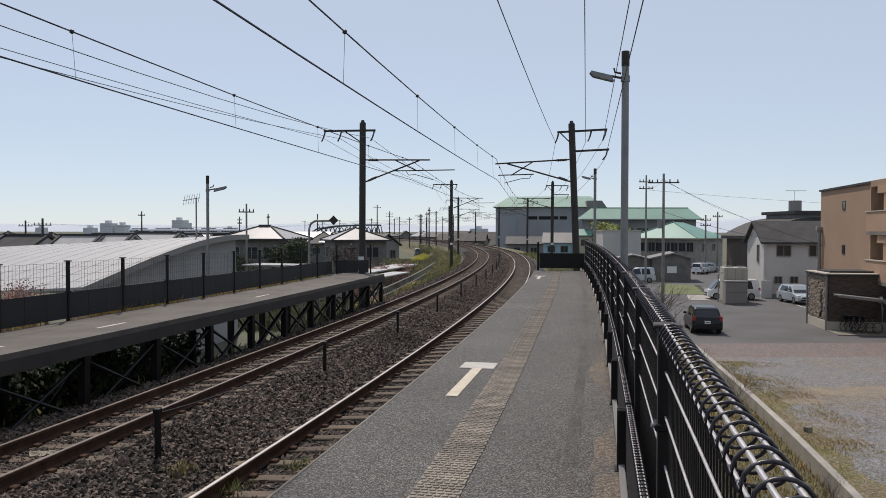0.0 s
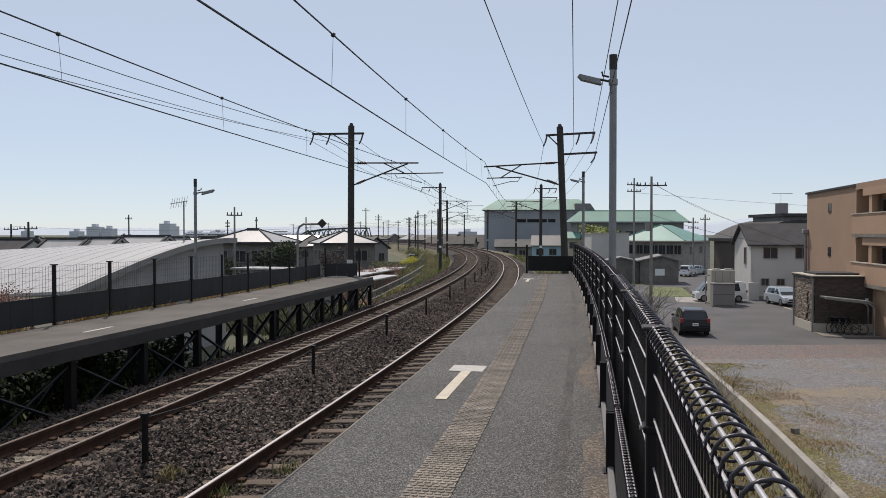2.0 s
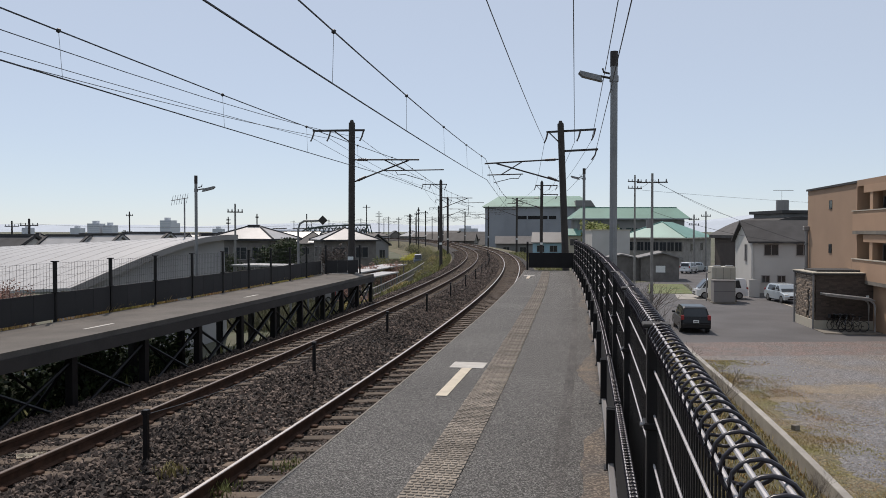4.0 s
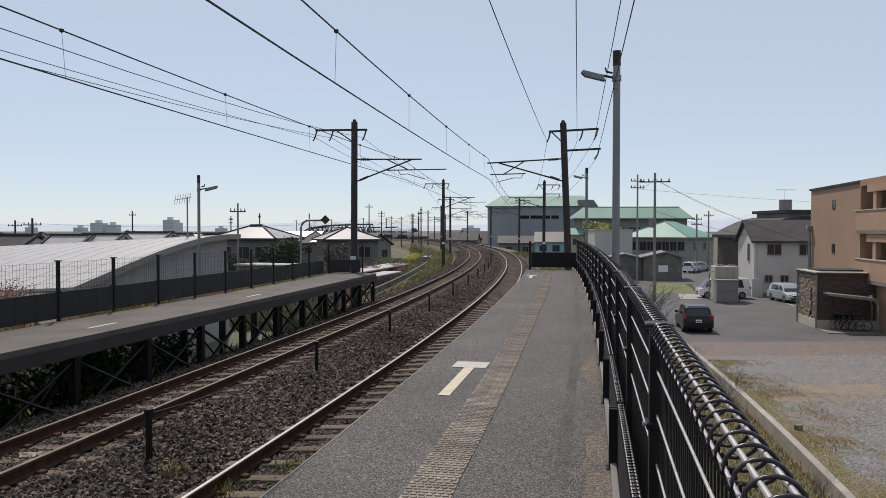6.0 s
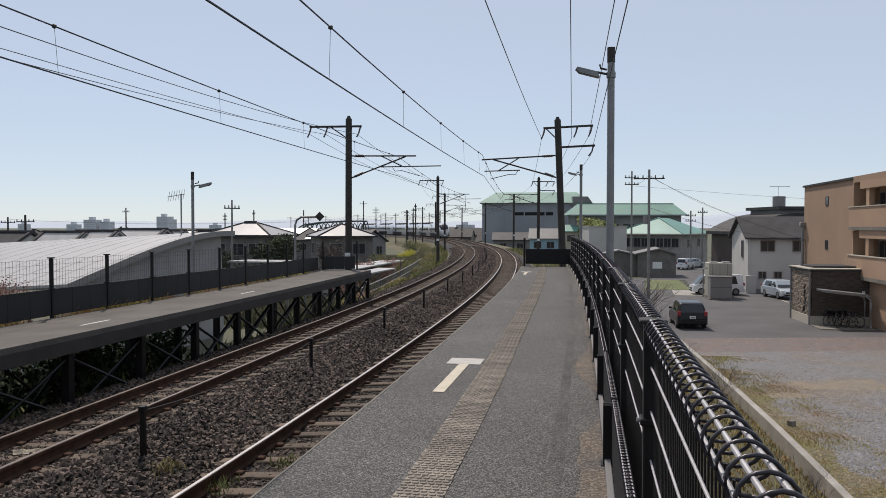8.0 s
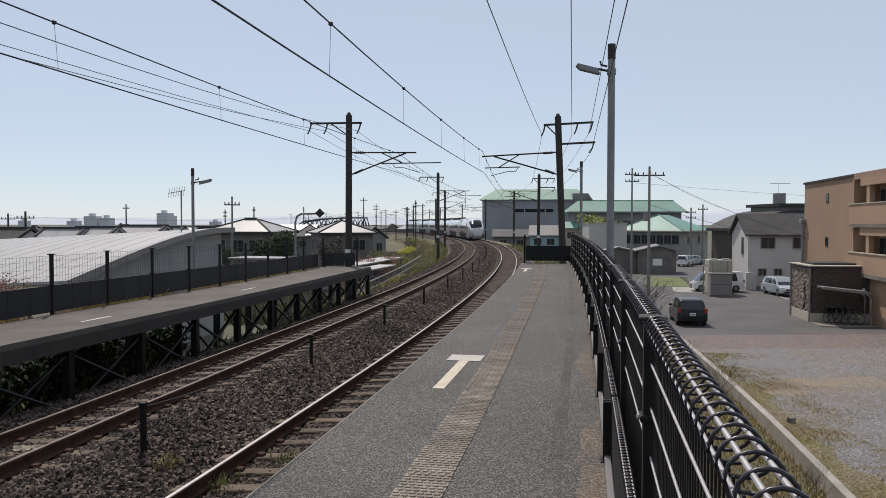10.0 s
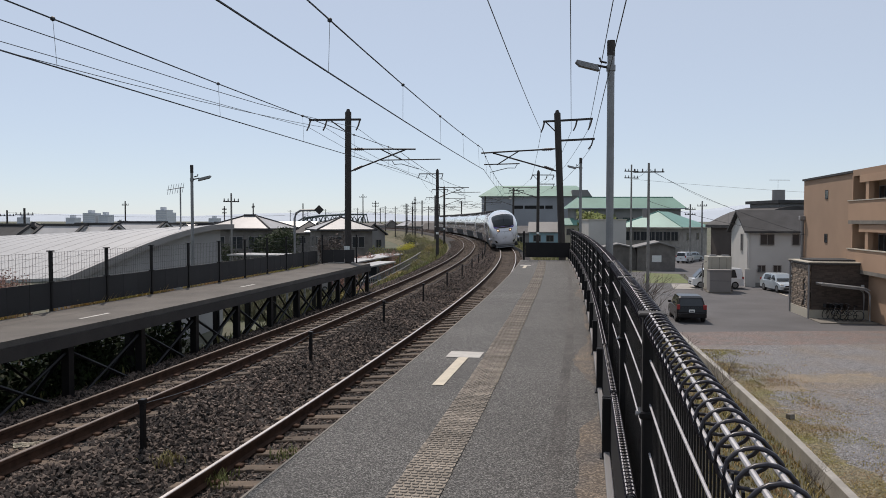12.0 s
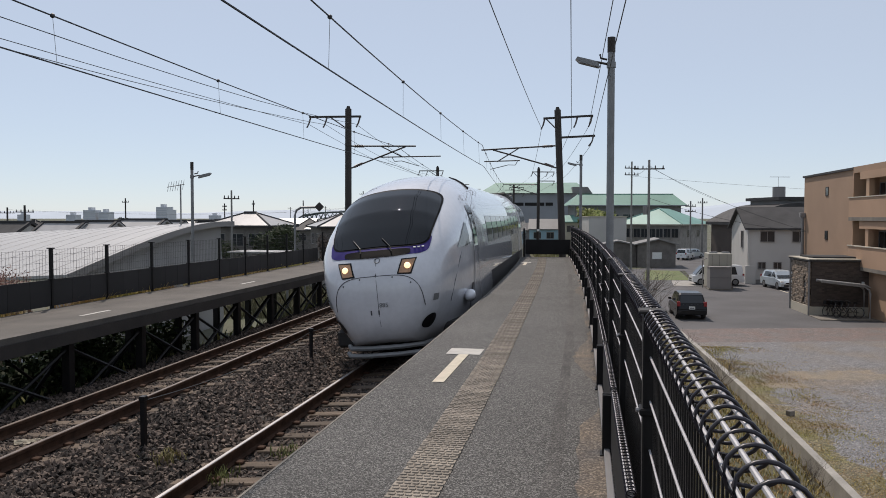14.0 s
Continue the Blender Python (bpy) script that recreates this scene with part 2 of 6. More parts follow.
M_BRIDGE = mat("dark_green_bridge_paint", (0.07, 0.09, 0.085), 0.7, 0.1, 0.3, 5, 0)
# air haze is put into the hills' pale blue-grey base colour
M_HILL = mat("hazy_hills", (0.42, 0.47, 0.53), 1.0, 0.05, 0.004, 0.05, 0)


# ---------------------------------------------------------------- helpers for building
def mesh_of(bm, name, smooth=False):
    me = bpy.data.meshes.new(name)
    bmesh.ops.recalc_face_normals(bm, faces=bm.faces)
    bm.to_mesh(me)
    bm.free()
    if smooth:
        for p in me.polygons:
            p.use_smooth = True
    return me


def part(name, bm, material, parent=None, label="", at=None, smooth=False):
    ob = new(name, mesh_of(bm, name, smooth))
    for m in (material if isinstance(material, (list, tuple)) else [material]):
        ob.data.materials.append(m)
    ob.parent = parent
    if at is not None:
        ob.matrix_basis = at
    if label:
        ob["label"] = label
    return ob


def share(name, me, parent, at):
    ob = new(name, me)
    ob.parent = parent
    ob.matrix_basis = at
    return ob


def thing(name, label, category, at=None, group="", kind=""):
    e = new(name)
    e.empty_display_size = 0.2
    if at is not None:
        e.matrix_basis = at
    return tagged(e, label, category, group, kind)


def box(bm, x0, x1, y0, y1, z0, z1, m=None, bevel=0.0):
    v = [bm.verts.new((x, y, z)) for x in (x0, x1) for y in (y0, y1) for z in (z0, z1)]
    fs = [bm.faces.new([v[i] for i in q]) for q in ((0, 1, 3, 2), (4, 6, 7, 5), (0, 4, 5, 1), (2, 3, 7, 6), (0, 2, 6, 4), (1, 5, 7, 3))]
    if bevel:
        r = bmesh.ops.bevel(bm, geom=list({e for f in fs for e in f.edges}), offset=bevel, segments=1, affect="EDGES", profile=0.5)
        v = list({w for f in r["faces"] for w in f.verts} | {w for w in v if w.is_valid})
    if m is not None:
        bmesh.ops.transform(bm, matrix=m, verts=[w for w in v if w.is_valid])
    return bm


def B(*a, **k):
    return box(bmesh.new(), *a, **k)


def tube(bm, p, q, r, r2=None, n=8):
    """A capped round bar from p to q."""
    p, q = Vector(p), Vector(q)
    d = q - p
    t = d.to_track_quat("Z", "Y").to_matrix()
    r2 = r if r2 is None else r2
    a = [bm.verts.new(p + t @ Vector((r * math.cos(k * math.tau / n), r * math.sin(k * math.tau / n), 0))) for k in range(n)]
    b = [bm.verts.new(q + t @ Vector((r2 * math.cos(k * math.tau / n), r2 * math.sin(k * math.tau / n), 0))) for k in range(n)]
    for k in range(n):
        bm.faces.new((a[k], a[(k + 1) % n], b[(k + 1) % n], b[k]))
    bm.faces.new(a[::-1]), bm.faces.new(b)
    return bm


def tubes(pts, r, n=6, bm=None):
    """A bar bent through points."""
    bm = bm or bmesh.new()
    prev = None
    pts = [Vector(p) for p in pts]
    for i, p in enumerate(pts):
        d = (pts[min(i + 1, len(pts) - 1)] - pts[max(i - 1, 0)]).normalized()
        t = d.to_track_quat("Z", "X" if abs(d.z) > 0.9 else "Y").to_matrix()
        ring = [bm.verts.new(p + t @ Vector((r * math.cos(k * math.tau / n), r * math.sin(k * math.tau / n), 0))) for k in range(n)]
        if prev:
            for k in range(n):
                bm.faces.new((prev[k], prev[(k + 1) % n], ring[(k + 1) % n], ring[k]))
        prev = ring
    return bm


def prism(bm, poly, a, b, axis="y"):
    """A polygon swept straight from a to b along an axis."""
    def at(u, w, h):
        return {"x": (h, u, w), "y": (u, h, w), "z": (u, w, h)}[axis]
    p = [bm.verts.new(at(u, w, a)) for u, w in poly]
    q = [bm.verts.new(at(u, w, b)) for u, w in poly]
    n = len(poly)
    for k in range(n):
        bm.faces.new((p[k], p[(k + 1) % n], q[(k + 1) % n], q[k]))
    bm.faces.new(p[::-1]), bm.faces.new(q)
    return bm


# The railway lies on one long left-hand curve: s metres along it, o metres out to the right
RAD, CEN, ANG0 = 475.0, Vector((-468.88, 99.12)), math.atan2(-99.12, 468.88)


S_EASE, RAD2 = 108.0, 800.0     # farther off the curve is wider
ANG1 = ANG0 + S_EASE / RAD
CEN2 = CEN + (RAD - RAD2) * Vector((math.cos(ANG1), math.sin(ANG1)))
S_FAR, RAD3 = 215.0, 350.0      # and at the end it tightens again
ANG2 = ANG1 + (S_FAR - S_EASE) / RAD2
CEN3 = CEN2 + (RAD2 - RAD3) * Vector((math.cos(ANG2), math.sin(ANG2)))


def bend(s):
    """Centre, radius and angle of the curve at s."""
    if s <= S_EASE:
        return CEN, RAD, ANG0 + s / RAD
    if s <= S_FAR:
        return CEN2, RAD2, ANG1 + (s - S_EASE) / RAD2
    return CEN3, RAD3, ANG2 + (s - S_FAR) / RAD3


def on(s, o, z=0.0):
    c, r, a = bend(s)
    return Vector((c.x + (r + o) * math.cos(a), c.y + (r + o) * math.sin(a), z))


def fr(s, o, z=0.0):
    """A frame on the curve: x to the right, y along it."""
    return Matrix.Translation(on(s, o, z)) @ Matrix.Rotation(bend(s)[2], 4, "Z")


def sweep(prof, s0, s1, step=2.0, close=True, off=None):
    """A profile of (o, z) carried along the curve."""
    bm = bmesh.new()
    n = max(1, math.ceil((s1 - s0) / step))
    prev = None
    for i in range(n + 1):
        s = s0 + (s1 - s0) * i / n
        d = off(s) if off else 0.0
        ring = [bm.verts.new(on(s, o + d, z)) for o, z in prof]
        if prev:
            m = len(prof)
            for k in range(m if close else m - 1):
                bm.faces.new((prev[k], prev[(k + 1) % m], ring[(k + 1) % m], ring[k]))
        else:
            first = ring
        prev = ring
    if close:
        bm.faces.new(first[::-1]), bm.faces.new(prev)
    return bm


def lerp(a, b, t):
    return a + (b - a) * t


RZ = -1.15                 # top of the low rail
GZ = -4.4                  # the ground beside the railway


def plat_d(s):
    """How the platform narrows in towards the track as it goes."""
    return -0.30 * min(max((s - 5) / 25, -0.4), 1.1)


def strip_o(s):
    """The middle of the tactile strip."""
    return float(np.interp(s, [-10, 4.4, 8.7, 11, 14.8, 22.5, 29, 33], [3.35, 3.175, 3.085, 3.02, 2.945, 2.85, 2.765, 2.72]))

# ---------------------------------------------------------------- the ground and the embankment
def ground():
    bm = bmesh.new()
    rings = [0, 15, 30, 50, 80, 120, 180, 300, 600, 1200, 2400, 4600]
    prev = None
    for i, r in enumerate(rings):
        if i == 0:
            prev = [bm.verts.new((0, 0, GZ - 0.03))]
            continue
        ring = [bm.verts.new((r * math.cos(k * math.tau / 64), r * math.sin(k * math.tau / 64), GZ - 0.03)) for k in range(64)]
        for k in range(64):
            if i == 1:
                bm.faces.new((prev[0], ring[k], ring[(k + 1) % 64]))
            else:
                bm.faces.new((prev[k], ring[k], ring[(k + 1) % 64], prev[(k + 1) % 64]))
        prev = ring
    tagged(part("ground", bm, M_FIELD), "wide flat ground of dull grass and earth", "ground", kind="structure")


def hills():
    bm = bmesh.new()
    prev = None
    for k in range(161):
        a = radians(-60 + 120 * k / 160)
        h = 28 + 40 * max(0, noise.noise((k * 0.05, 3, 0))) + 60 * math.exp(-((k - 118) / 16) ** 2) + 14 * noise.noise((k * 0.17, 1, 0))
        x, y = math.sin(a), math.cos(a)
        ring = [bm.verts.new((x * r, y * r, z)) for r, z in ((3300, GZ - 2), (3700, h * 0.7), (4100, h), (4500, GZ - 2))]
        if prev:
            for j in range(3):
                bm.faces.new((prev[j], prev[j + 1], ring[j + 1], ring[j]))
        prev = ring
    tagged(part("backdrop", bm, M_HILL, smooth=True), "low hills on the horizon, haze painted in as blue-grey", "hills", kind="structure")


ground()
hills()
tagged(part("ground_embankment", sweep([(-11.0, GZ - 0.3), (-11.0, GZ + 0.0), (-8.6, GZ + 0.5), (-5.6, -1.95), (-4.75, -1.62), (2.15, -1.62), (4.6, -1.55), (6.0, -2.6), (9.4, GZ - 0.05), (9.5, GZ - 0.3)], -30, 570, 3.0), M_BANK),
       "earth embankment that carries the railway", "embankment", kind="structure")
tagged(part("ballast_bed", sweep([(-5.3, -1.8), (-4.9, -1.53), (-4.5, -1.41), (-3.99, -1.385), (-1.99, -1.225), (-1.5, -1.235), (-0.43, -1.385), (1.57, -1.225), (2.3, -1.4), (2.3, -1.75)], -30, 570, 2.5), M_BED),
       "crushed stone bed under the tracks, shade between stones painted in", "ballast", kind="structure")


def stones():
    """Loose crushed stone on the track bed."""
    rng = np.random.default_rng(4)
    base = np.array([(1, 0, 0), (-1, 0, 0), (0, 1, 0), (0, -1, 0), (0, 0, 1), (0, 0, -1)], float)
    tri = np.array([(0, 2, 4), (2, 1, 4), (1, 3, 4), (3, 0, 4), (2, 0, 5), (1, 2, 5), (3, 1, 5), (0, 3, 5)])
    n, n_far, n_back = 165000, 34000, 9000
    s = np.concatenate([4.0 + 46.0 * rng.random(n - n_far - n_back) ** 1.7, rng.uniform(48, 112, n_far), rng.uniform(-9, 4, n_back)])
    o = rng.uniform(-5.0, 1.6, n)
    a = ANG0 + s / RAD
    x, y = CEN.x + (RAD + o) * np.cos(a), CEN.y + (RAD + o) * np.sin(a)
    z = np.interp(o, [-4.9, -4.5, -3.99, -1.99, -1.5, -0.43, 1.57, 2.3], [-1.52, -1.4, -1.375, -1.225, -1.235, -1.385, -1.225, -1.4]) + rng.uniform(-0.005, 0.03, n)
    # heaped a little between the tracks
    z += 0.02 * np.exp(-((o + 1.25) / 0.5) ** 2) + 0.025 * np.sin(s * 1.7 + o * 2) * np.exp(-((o + 1.25) / 0.7) ** 2)
    # swept lower between the rails, so that the sleepers show
    z -= 0.022 * ((np.abs(o - 0.565) < 1.0) | (np.abs(o + 2.995) < 1.0))
    size = rng.uniform(0.015, 0.046, n) * np.where(s > 48, 1.5, 1.0)
    v = base[None] * rng.uniform(0.55, 1.25, (n, 6, 1)) + rng.normal(0, 0.2, (n, 6, 3))
    q = rng.normal(size=(n, 4))
    q /= np.linalg.norm(q, axis=1, keepdims=True)
    w, i, j, k = q.T
    rot = np.stack([1 - 2 * (j * j + k * k), 2 * (i * j - k * w), 2 * (i * k + j * w), 2 * (i * j + k * w), 1 - 2 * (i * i + k * k), 2 * (j * k - i * w),
                    2 * (i * k - j * w), 2 * (j * k + i * w), 1 - 2 * (i * i + j * j)], 1).reshape(n, 3, 3)
    v = np.einsum("nij,nvj->nvi", rot, v) * size[:, None, None] + np.stack([x, y, z], 1)[:, None]
    f = (tri[None] + 6 * np.arange(n)[:, None, None]).reshape(-1, 3)
    me = bpy.data.meshes.new("ballast_stones")
    me.from_pydata(v.reshape(-1, 3).tolist(), [], f.tolist())
    me.materials.append(M_STONE)
    tagged(new("ballast_stones", me), "loose angular dark grey and brown ballast stones", "ballast", kind="stuff")


stones()


# ---------------------------------------------------------------- tracks
RAIL = [(-0.0325, 0.0), (0.0325, 0.0), (0.034, -0.035), (0.009, -0.05), (0.009, -0.125), (0.062, -0.145), (0.062, -0.153), (-0.062, -0.153), (-0.062, -0.145), (-0.009, -0.125), (-0.009, -0.05), (-0.034, -0.035)]


def track(o_low, label, head, ease):
    def off(s):
        return ease * min(1.5, max(0.0, (20 - s) / 12) ** 2)

    t = thing("railway_track", label, "track", kind="structure")
    for o, z in ((o_low, RZ), (o_low + 1.13, RZ + 0.09)):
        r = part("rail", sweep([(o + a, z + b) for a, b in RAIL], -30, 560, 2.0, off=off), M_RUST, t)
        part("rail_head", sweep([(o - 0.024, z + 0.001), (o + 0.024, z + 0.001), (o + 0.019, z + 0.006), (o - 0.019, z + 0.006)], -30, 560, 2.0, off=off), head, r)
    # sleepers, canted with the track
    bm = B(-1.0, 1.0, -0.105, 0.105, -0.14, 0.0, bevel=0.012)
    me = mesh_of(bm, "sleeper")
    me.materials.append(M_SLEEPER)
    far = bmesh.new()
    cant = math.atan2(0.09, 1.13)
    rng = random.Random(int(o_low * 100) + 900)
    for i in range(-10, 360):
        s = 0.6 * i + rng.uniform(-0.02, 0.02)
        m = fr(s, o_low + 0.565 + off(s) + rng.uniform(-0.03, 0.03), RZ + 0.045 - 0.153 - 0.014) @ Matrix.Rotation(-cant, 4, "Y") @ Matrix.Rotation(rng.uniform(-0.012, 0.012), 4, "Z")
        if 2 <= s < 62:
            share("sleeper", me, t, m)
        else:
            box(far, -1.0, 1.0, -0.105, 0.105, -0.14, 0.0, m)
    far_ob = part("sleeper_row", far, M_SLEEPER, t)
    far_ob["kind"] = "stuff"
    # fastenings on the rail feet
    clip = mesh_of(B(-0.05, 0.05, -0.05, 0.05, 0, 0.035, bevel=0.008), "rail_clip")
    clip.materials.append(M_RUST)
    for i in range(6, 40):
        for o, z in ((o_low, RZ), (o_low + 1.13, RZ + 0.09)):
            for side in (-0.1, 0.1):
                share("rail_clip", clip, t, fr(0.6 * i, o + side + off(0.6 * i), z - 0.155))


track(0.0, "curved railway track with a shiny worn rail head", M_RAILTOP, 0.0)
track(-3.56, "curved railway track with brown rusty rails", M_RAILTOP_B, 0.18)

# ---------------------------------------------------------------- the platform beside the camera
PS0, PS1 = -9.0, 31.3


def platform_near():
    p = thing("platform", "asphalt railway platform with concrete edge and tactile strip", "platform", kind="structure")
    part("platform_surface", sweep([(2.212, -0.08), (2.212, 0.0), (4.42, 0.0), (4.42, -0.08)], PS0, PS1, 1.2, off=plat_d), M_ASPHALT, p)
    part("platform_body", sweep([(2.33, -1.7), (2.33, -0.082), (4.40, -0.082), (4.40, -1.75)], PS0, PS1 - 0.05, 1.2, off=plat_d), M_CONC_D, p)
    part("platform_edge", sweep([(2.19, -0.22), (2.19, 0.0), (2.209, 0.002), (2.209, -0.22)], PS0, PS1, 1.2, off=plat_d), M_CONC, p, "pale concrete edge")
    bm = bmesh.new()
    inner, outer = [], []
    for k in range(270):
        s = PS0 + 0.05 + 0.149 * k
        w = 0.26 + 0.24 * noise.noise((s * 0.5, 8, 0)) + 0.09 * noise.noise((s * 2.1, 3, 0)) + 0.05 * noise.noise((s * 6.0, 1, 0))
        inner.append(bm.verts.new(on(s, 4.4 + plat_d(s) - max(0.04, w), 0.0025)))
        outer.append(bm.verts.new(on(s, 4.418 + plat_d(s), 0.009)))
    for k in range(269):
        bm.faces.new((inner[k], outer[k], outer[k + 1], inner[k + 1]))
    part("platform_gutter", bm, M_GRIT, p, "drift of brown grit along the fence")
    # narrow strip, slightly darker than the asphalt, running the platform's length
    part("platform_joint", sweep([(3.89, 0.001), (3.89, 0.0035), (3.985, 0.0035), (3.985, 0.001)], PS0, PS1, 1.2, off=plat_d), M_DARKSTRIP, p, "dark strip along the platform")
    # tactile tiles
    bm = bmesh.new()
    box(bm, -0.15, 0.15, -0.148, 0.148, 0, 0.005)
    for i in range(6):
        for j in range(6):
            x, y = -0.124 + 0.0495 * i + (0.007 if j % 2 else -0.007), -0.122 + 0.049 * j
            b0 = [bm.verts.new((x + a, y + b, 0.005)) for a, b in ((-0.021, -0.01), (-0.013, -0.018), (0.013, -0.018), (0.021, -0.01), (0.021, 0.01), (0.013, 0.018), (-0.013, 0.018), (-0.021, 0.01))]
            b1 = [bm.verts.new((x + a, y + b, 0.0125)) for a, b in ((-0.018, -0.008), (-0.011, -0.014), (0.011, -0.014), (0.018, -0.008), (0.018, 0.008), (0.011, 0.014), (-0.011, 0.014), (-0.018, 0.008))]
            for k in range(8):
                bm.faces.new((b0[k], b0[(k + 1) % 8], b1[(k + 1) % 8], b1[k]))
            bm.faces.new(b1)
    me = mesh_of(bm, "tactile_tile")
    me.materials.append(M_TILE)
    rng = random.Random(5)
    for i in range(126):
        s = -7.16 + 0.302 * i
        share("tactile_tile", me, p, fr(s, strip_o(s) + rng.uniform(-0.003, 0.003), rng.uniform(0.0, 0.003)) @ Matrix.Rotation(0.017 + rng.uniform(-0.012, 0.012), 4, "Z"))


platform_near()


def marking(s, o, k=1.0):
    """A cream painted T: a broad bar with a long stem towards the near end."""
    m = thing("painted_mark", "cream painted letter T on the asphalt platform", "marking", fr(s, o, 0.003), "painted stop marks")
    part("bar", B(-0.2 * k, 0.2 * k, -0.2 * k, 0.2 * k, 0, 0.004), M_LINEG, m, "worn greyish bar")
    part("stem", B(-0.045 * k, 0.07 * k, -1.75 * k, -0.203 * k, 0, 0.004), M_LINE, m)


marking(9.02, 2.69)
marking(27.4, 2.23, 0.9)


# ---------------------------------------------------------------- the fence beside the camera
def fence_o(s):
    return 4.38 + plat_d(s) * 1.55 - 0.008


def ring_mesh(bm, c, r, wire, n=14, k=5):
    """A wire bent to a ring in the cross-plane of the fence."""
    prev = first = None
    for i in range(n):
        a = math.tau * i / n
        ctr = c + Vector((r * math.cos(a), 0, r * math.sin(a)))
        u = Vector((math.cos(a), 0, math.sin(a)))
        ring = [bm.verts.new(ctr + wire * (math.cos(b) * u + math.sin(b) * Vector((0, 1, 0)))) for b in (math.tau * q / k for q in range(k))]
        if prev:
            for q in range(k):
                bm.faces.new((prev[q], prev[(q + 1) % k], ring[(q + 1) % k], ring[q]))
        first = first or ring
        prev = ring
    for q in range(k):
        bm.faces.new((prev[q], prev[(q + 1) % k], first[(q + 1) % k], first[q]))


def helix(bm, x, z, r, y0, y1, pitch, wire, n, k):
    """A wire wound round the line y0..y1."""
    m = int((y1 - y0) / pitch * n)
    pts = []
    for i in range(m + 1):
        # most of each turn stands square to the rail, the rest carries it on
        turn, u = divmod(i / n, 1.0)
        step = turn + max(0.0, (u - 0.7) / 0.3)
        pts.append(Vector((x + r * math.sin(math.tau * u + math.pi), y0 + pitch * step, z + r * math.cos(math.tau * u + math.pi))))
    tubes(pts, wire, k, bm)


def fence_panel(s0, s1, near):
    """One bay: a post, mesh with a coiled top, a board and its own small coil."""
    L = s1 - s0
    a, b = on(s0, fence_o(s0)), on(s1, fence_o(s1))
    d = b - a
    g = 0.032 * max(0.0, min(1.0, (16 - s0) / 10))      # the mesh stands a little farther out at the near end
    m = Matrix.Translation((a.x, a.y, 0.022)) @ Matrix.Rotation(math.atan2(-d.x, d.y), 4, "Z") @ Matrix.Translation((g, 0, 0))
    L = d.length
    f = thing("mesh_fence", "black steel mesh fence panel with coiled top rail", "fence", m, "platform fence panels")
    bm = B(-0.037, 0.037, -0.037, 0.037, -0.3, 1.185, bevel=0.006)
    post = part("post", bm, M_BLACK, f)
    part("post_cap", B(-0.055, 0.055, -0.052, 0.052, 1.186, 1.203, bevel=0.005), M_BOARD, post, "flat dull cap")
    clamp = part("clamp", B(-0.05, 0.05, -0.05, 0.05, 0.77, 0.8, bevel=0.006), M_BLACK, post)
    part("bolt", tube(bmesh.new(), (-0.062, 0, 0.785), (0.062, 0, 0.785), 0.01, n=6), M_ROD, clamp)
    # coil round two rods
    bm = bmesh.new()
    pitch = 0.088
    helix(bm, 0.01, 1.163, 0.048, 0.05, L - 0.05, pitch, 0.0044 if near else 0.005, 18 if near else 8, 5 if near else 3)
    part("coil", bm, M_WIRE, f, "coil of dark coated wire", smooth=True)
    for x, z in ((-0.012, 1.2), (0.03, 1.197), (-0.027, 1.15)):
        part("rod", tube(bmesh.new(), (x, 0.04, z), (x, L - 0.04, z), 0.0052), M_ROD, f, "bright galvanised rod")
    for z in (1.01, 0.83, 0.63):
        part("rod", tube(bmesh.new(), (-0.008, 0.04, z), (-0.008, L - 0.04, z), 0.0046), M_ROD, f, "bright galvanised rod")
    bm = bmesh.new()
    for i in range(int((L - 0.08) / 0.05)):
        y = 0.06 + 0.05 * i
        box(bm, -0.002, 0.003, y - 0.0055, y + 0.0055, 0.06, 1.125)
    part("mesh", bm, M_BLACK, f, "upright black bars")
    # the low inner screen on its own feet, with a small coil on top
    bx = -0.062 - g
    part("board", B(bx, bx + 0.008, 0.05, L - 0.05, 0.05, 0.375), M_PANEL, f, "dark solid board")
    for y in (0.03, L - 0.03):
        foot = part("foot_post", B(bx - 0.055, bx + 0.02, y - 0.014, y + 0.014, -0.02, 0.39, bevel=0.004), M_BLACK, f)
        part("foot_plate", B(bx - 0.07, bx + 0.04, y - 0.03, y + 0.03, -0.021, -0.01), M_BLACK, foot)
    bm = bmesh.new()
    helix(bm, bx + 0.02, 0.41, 0.022, 0.05, L - 0.05, 0.05, 0.0038, 12 if near else 6, 4 if near else 3)
    part("small_coil", bm, M_WIRE, f, "small coil of dark wire", smooth=True)
    for x in (0.006, 0.034):
        part("lower_rod", tube(bmesh.new(), (bx + x, 0.05, 0.422), (bx + x, L - 0.05, 0.422), 0.0042), M_ROD, f)
    # painted pale grey for the light that the lower flange catches
    part("foot_rail", B(bx - 0.045, bx - 0.005, 0.04, L - 0.04, 0.0, 0.03, bevel=0.005), M_GREYBOX, f, "steel foot rail, greyed for the light on its flange")


posts = [-9.7, -7.7, -5.7, -3.7, -1.7, 0.3, 3.25] + [3.25 + 2.02 * k for k in range(1, 15)]
for i, (s0, s1) in enumerate(zip(posts, posts[1:])):
    fence_panel(s0, s1, -2 < s0 < 7)


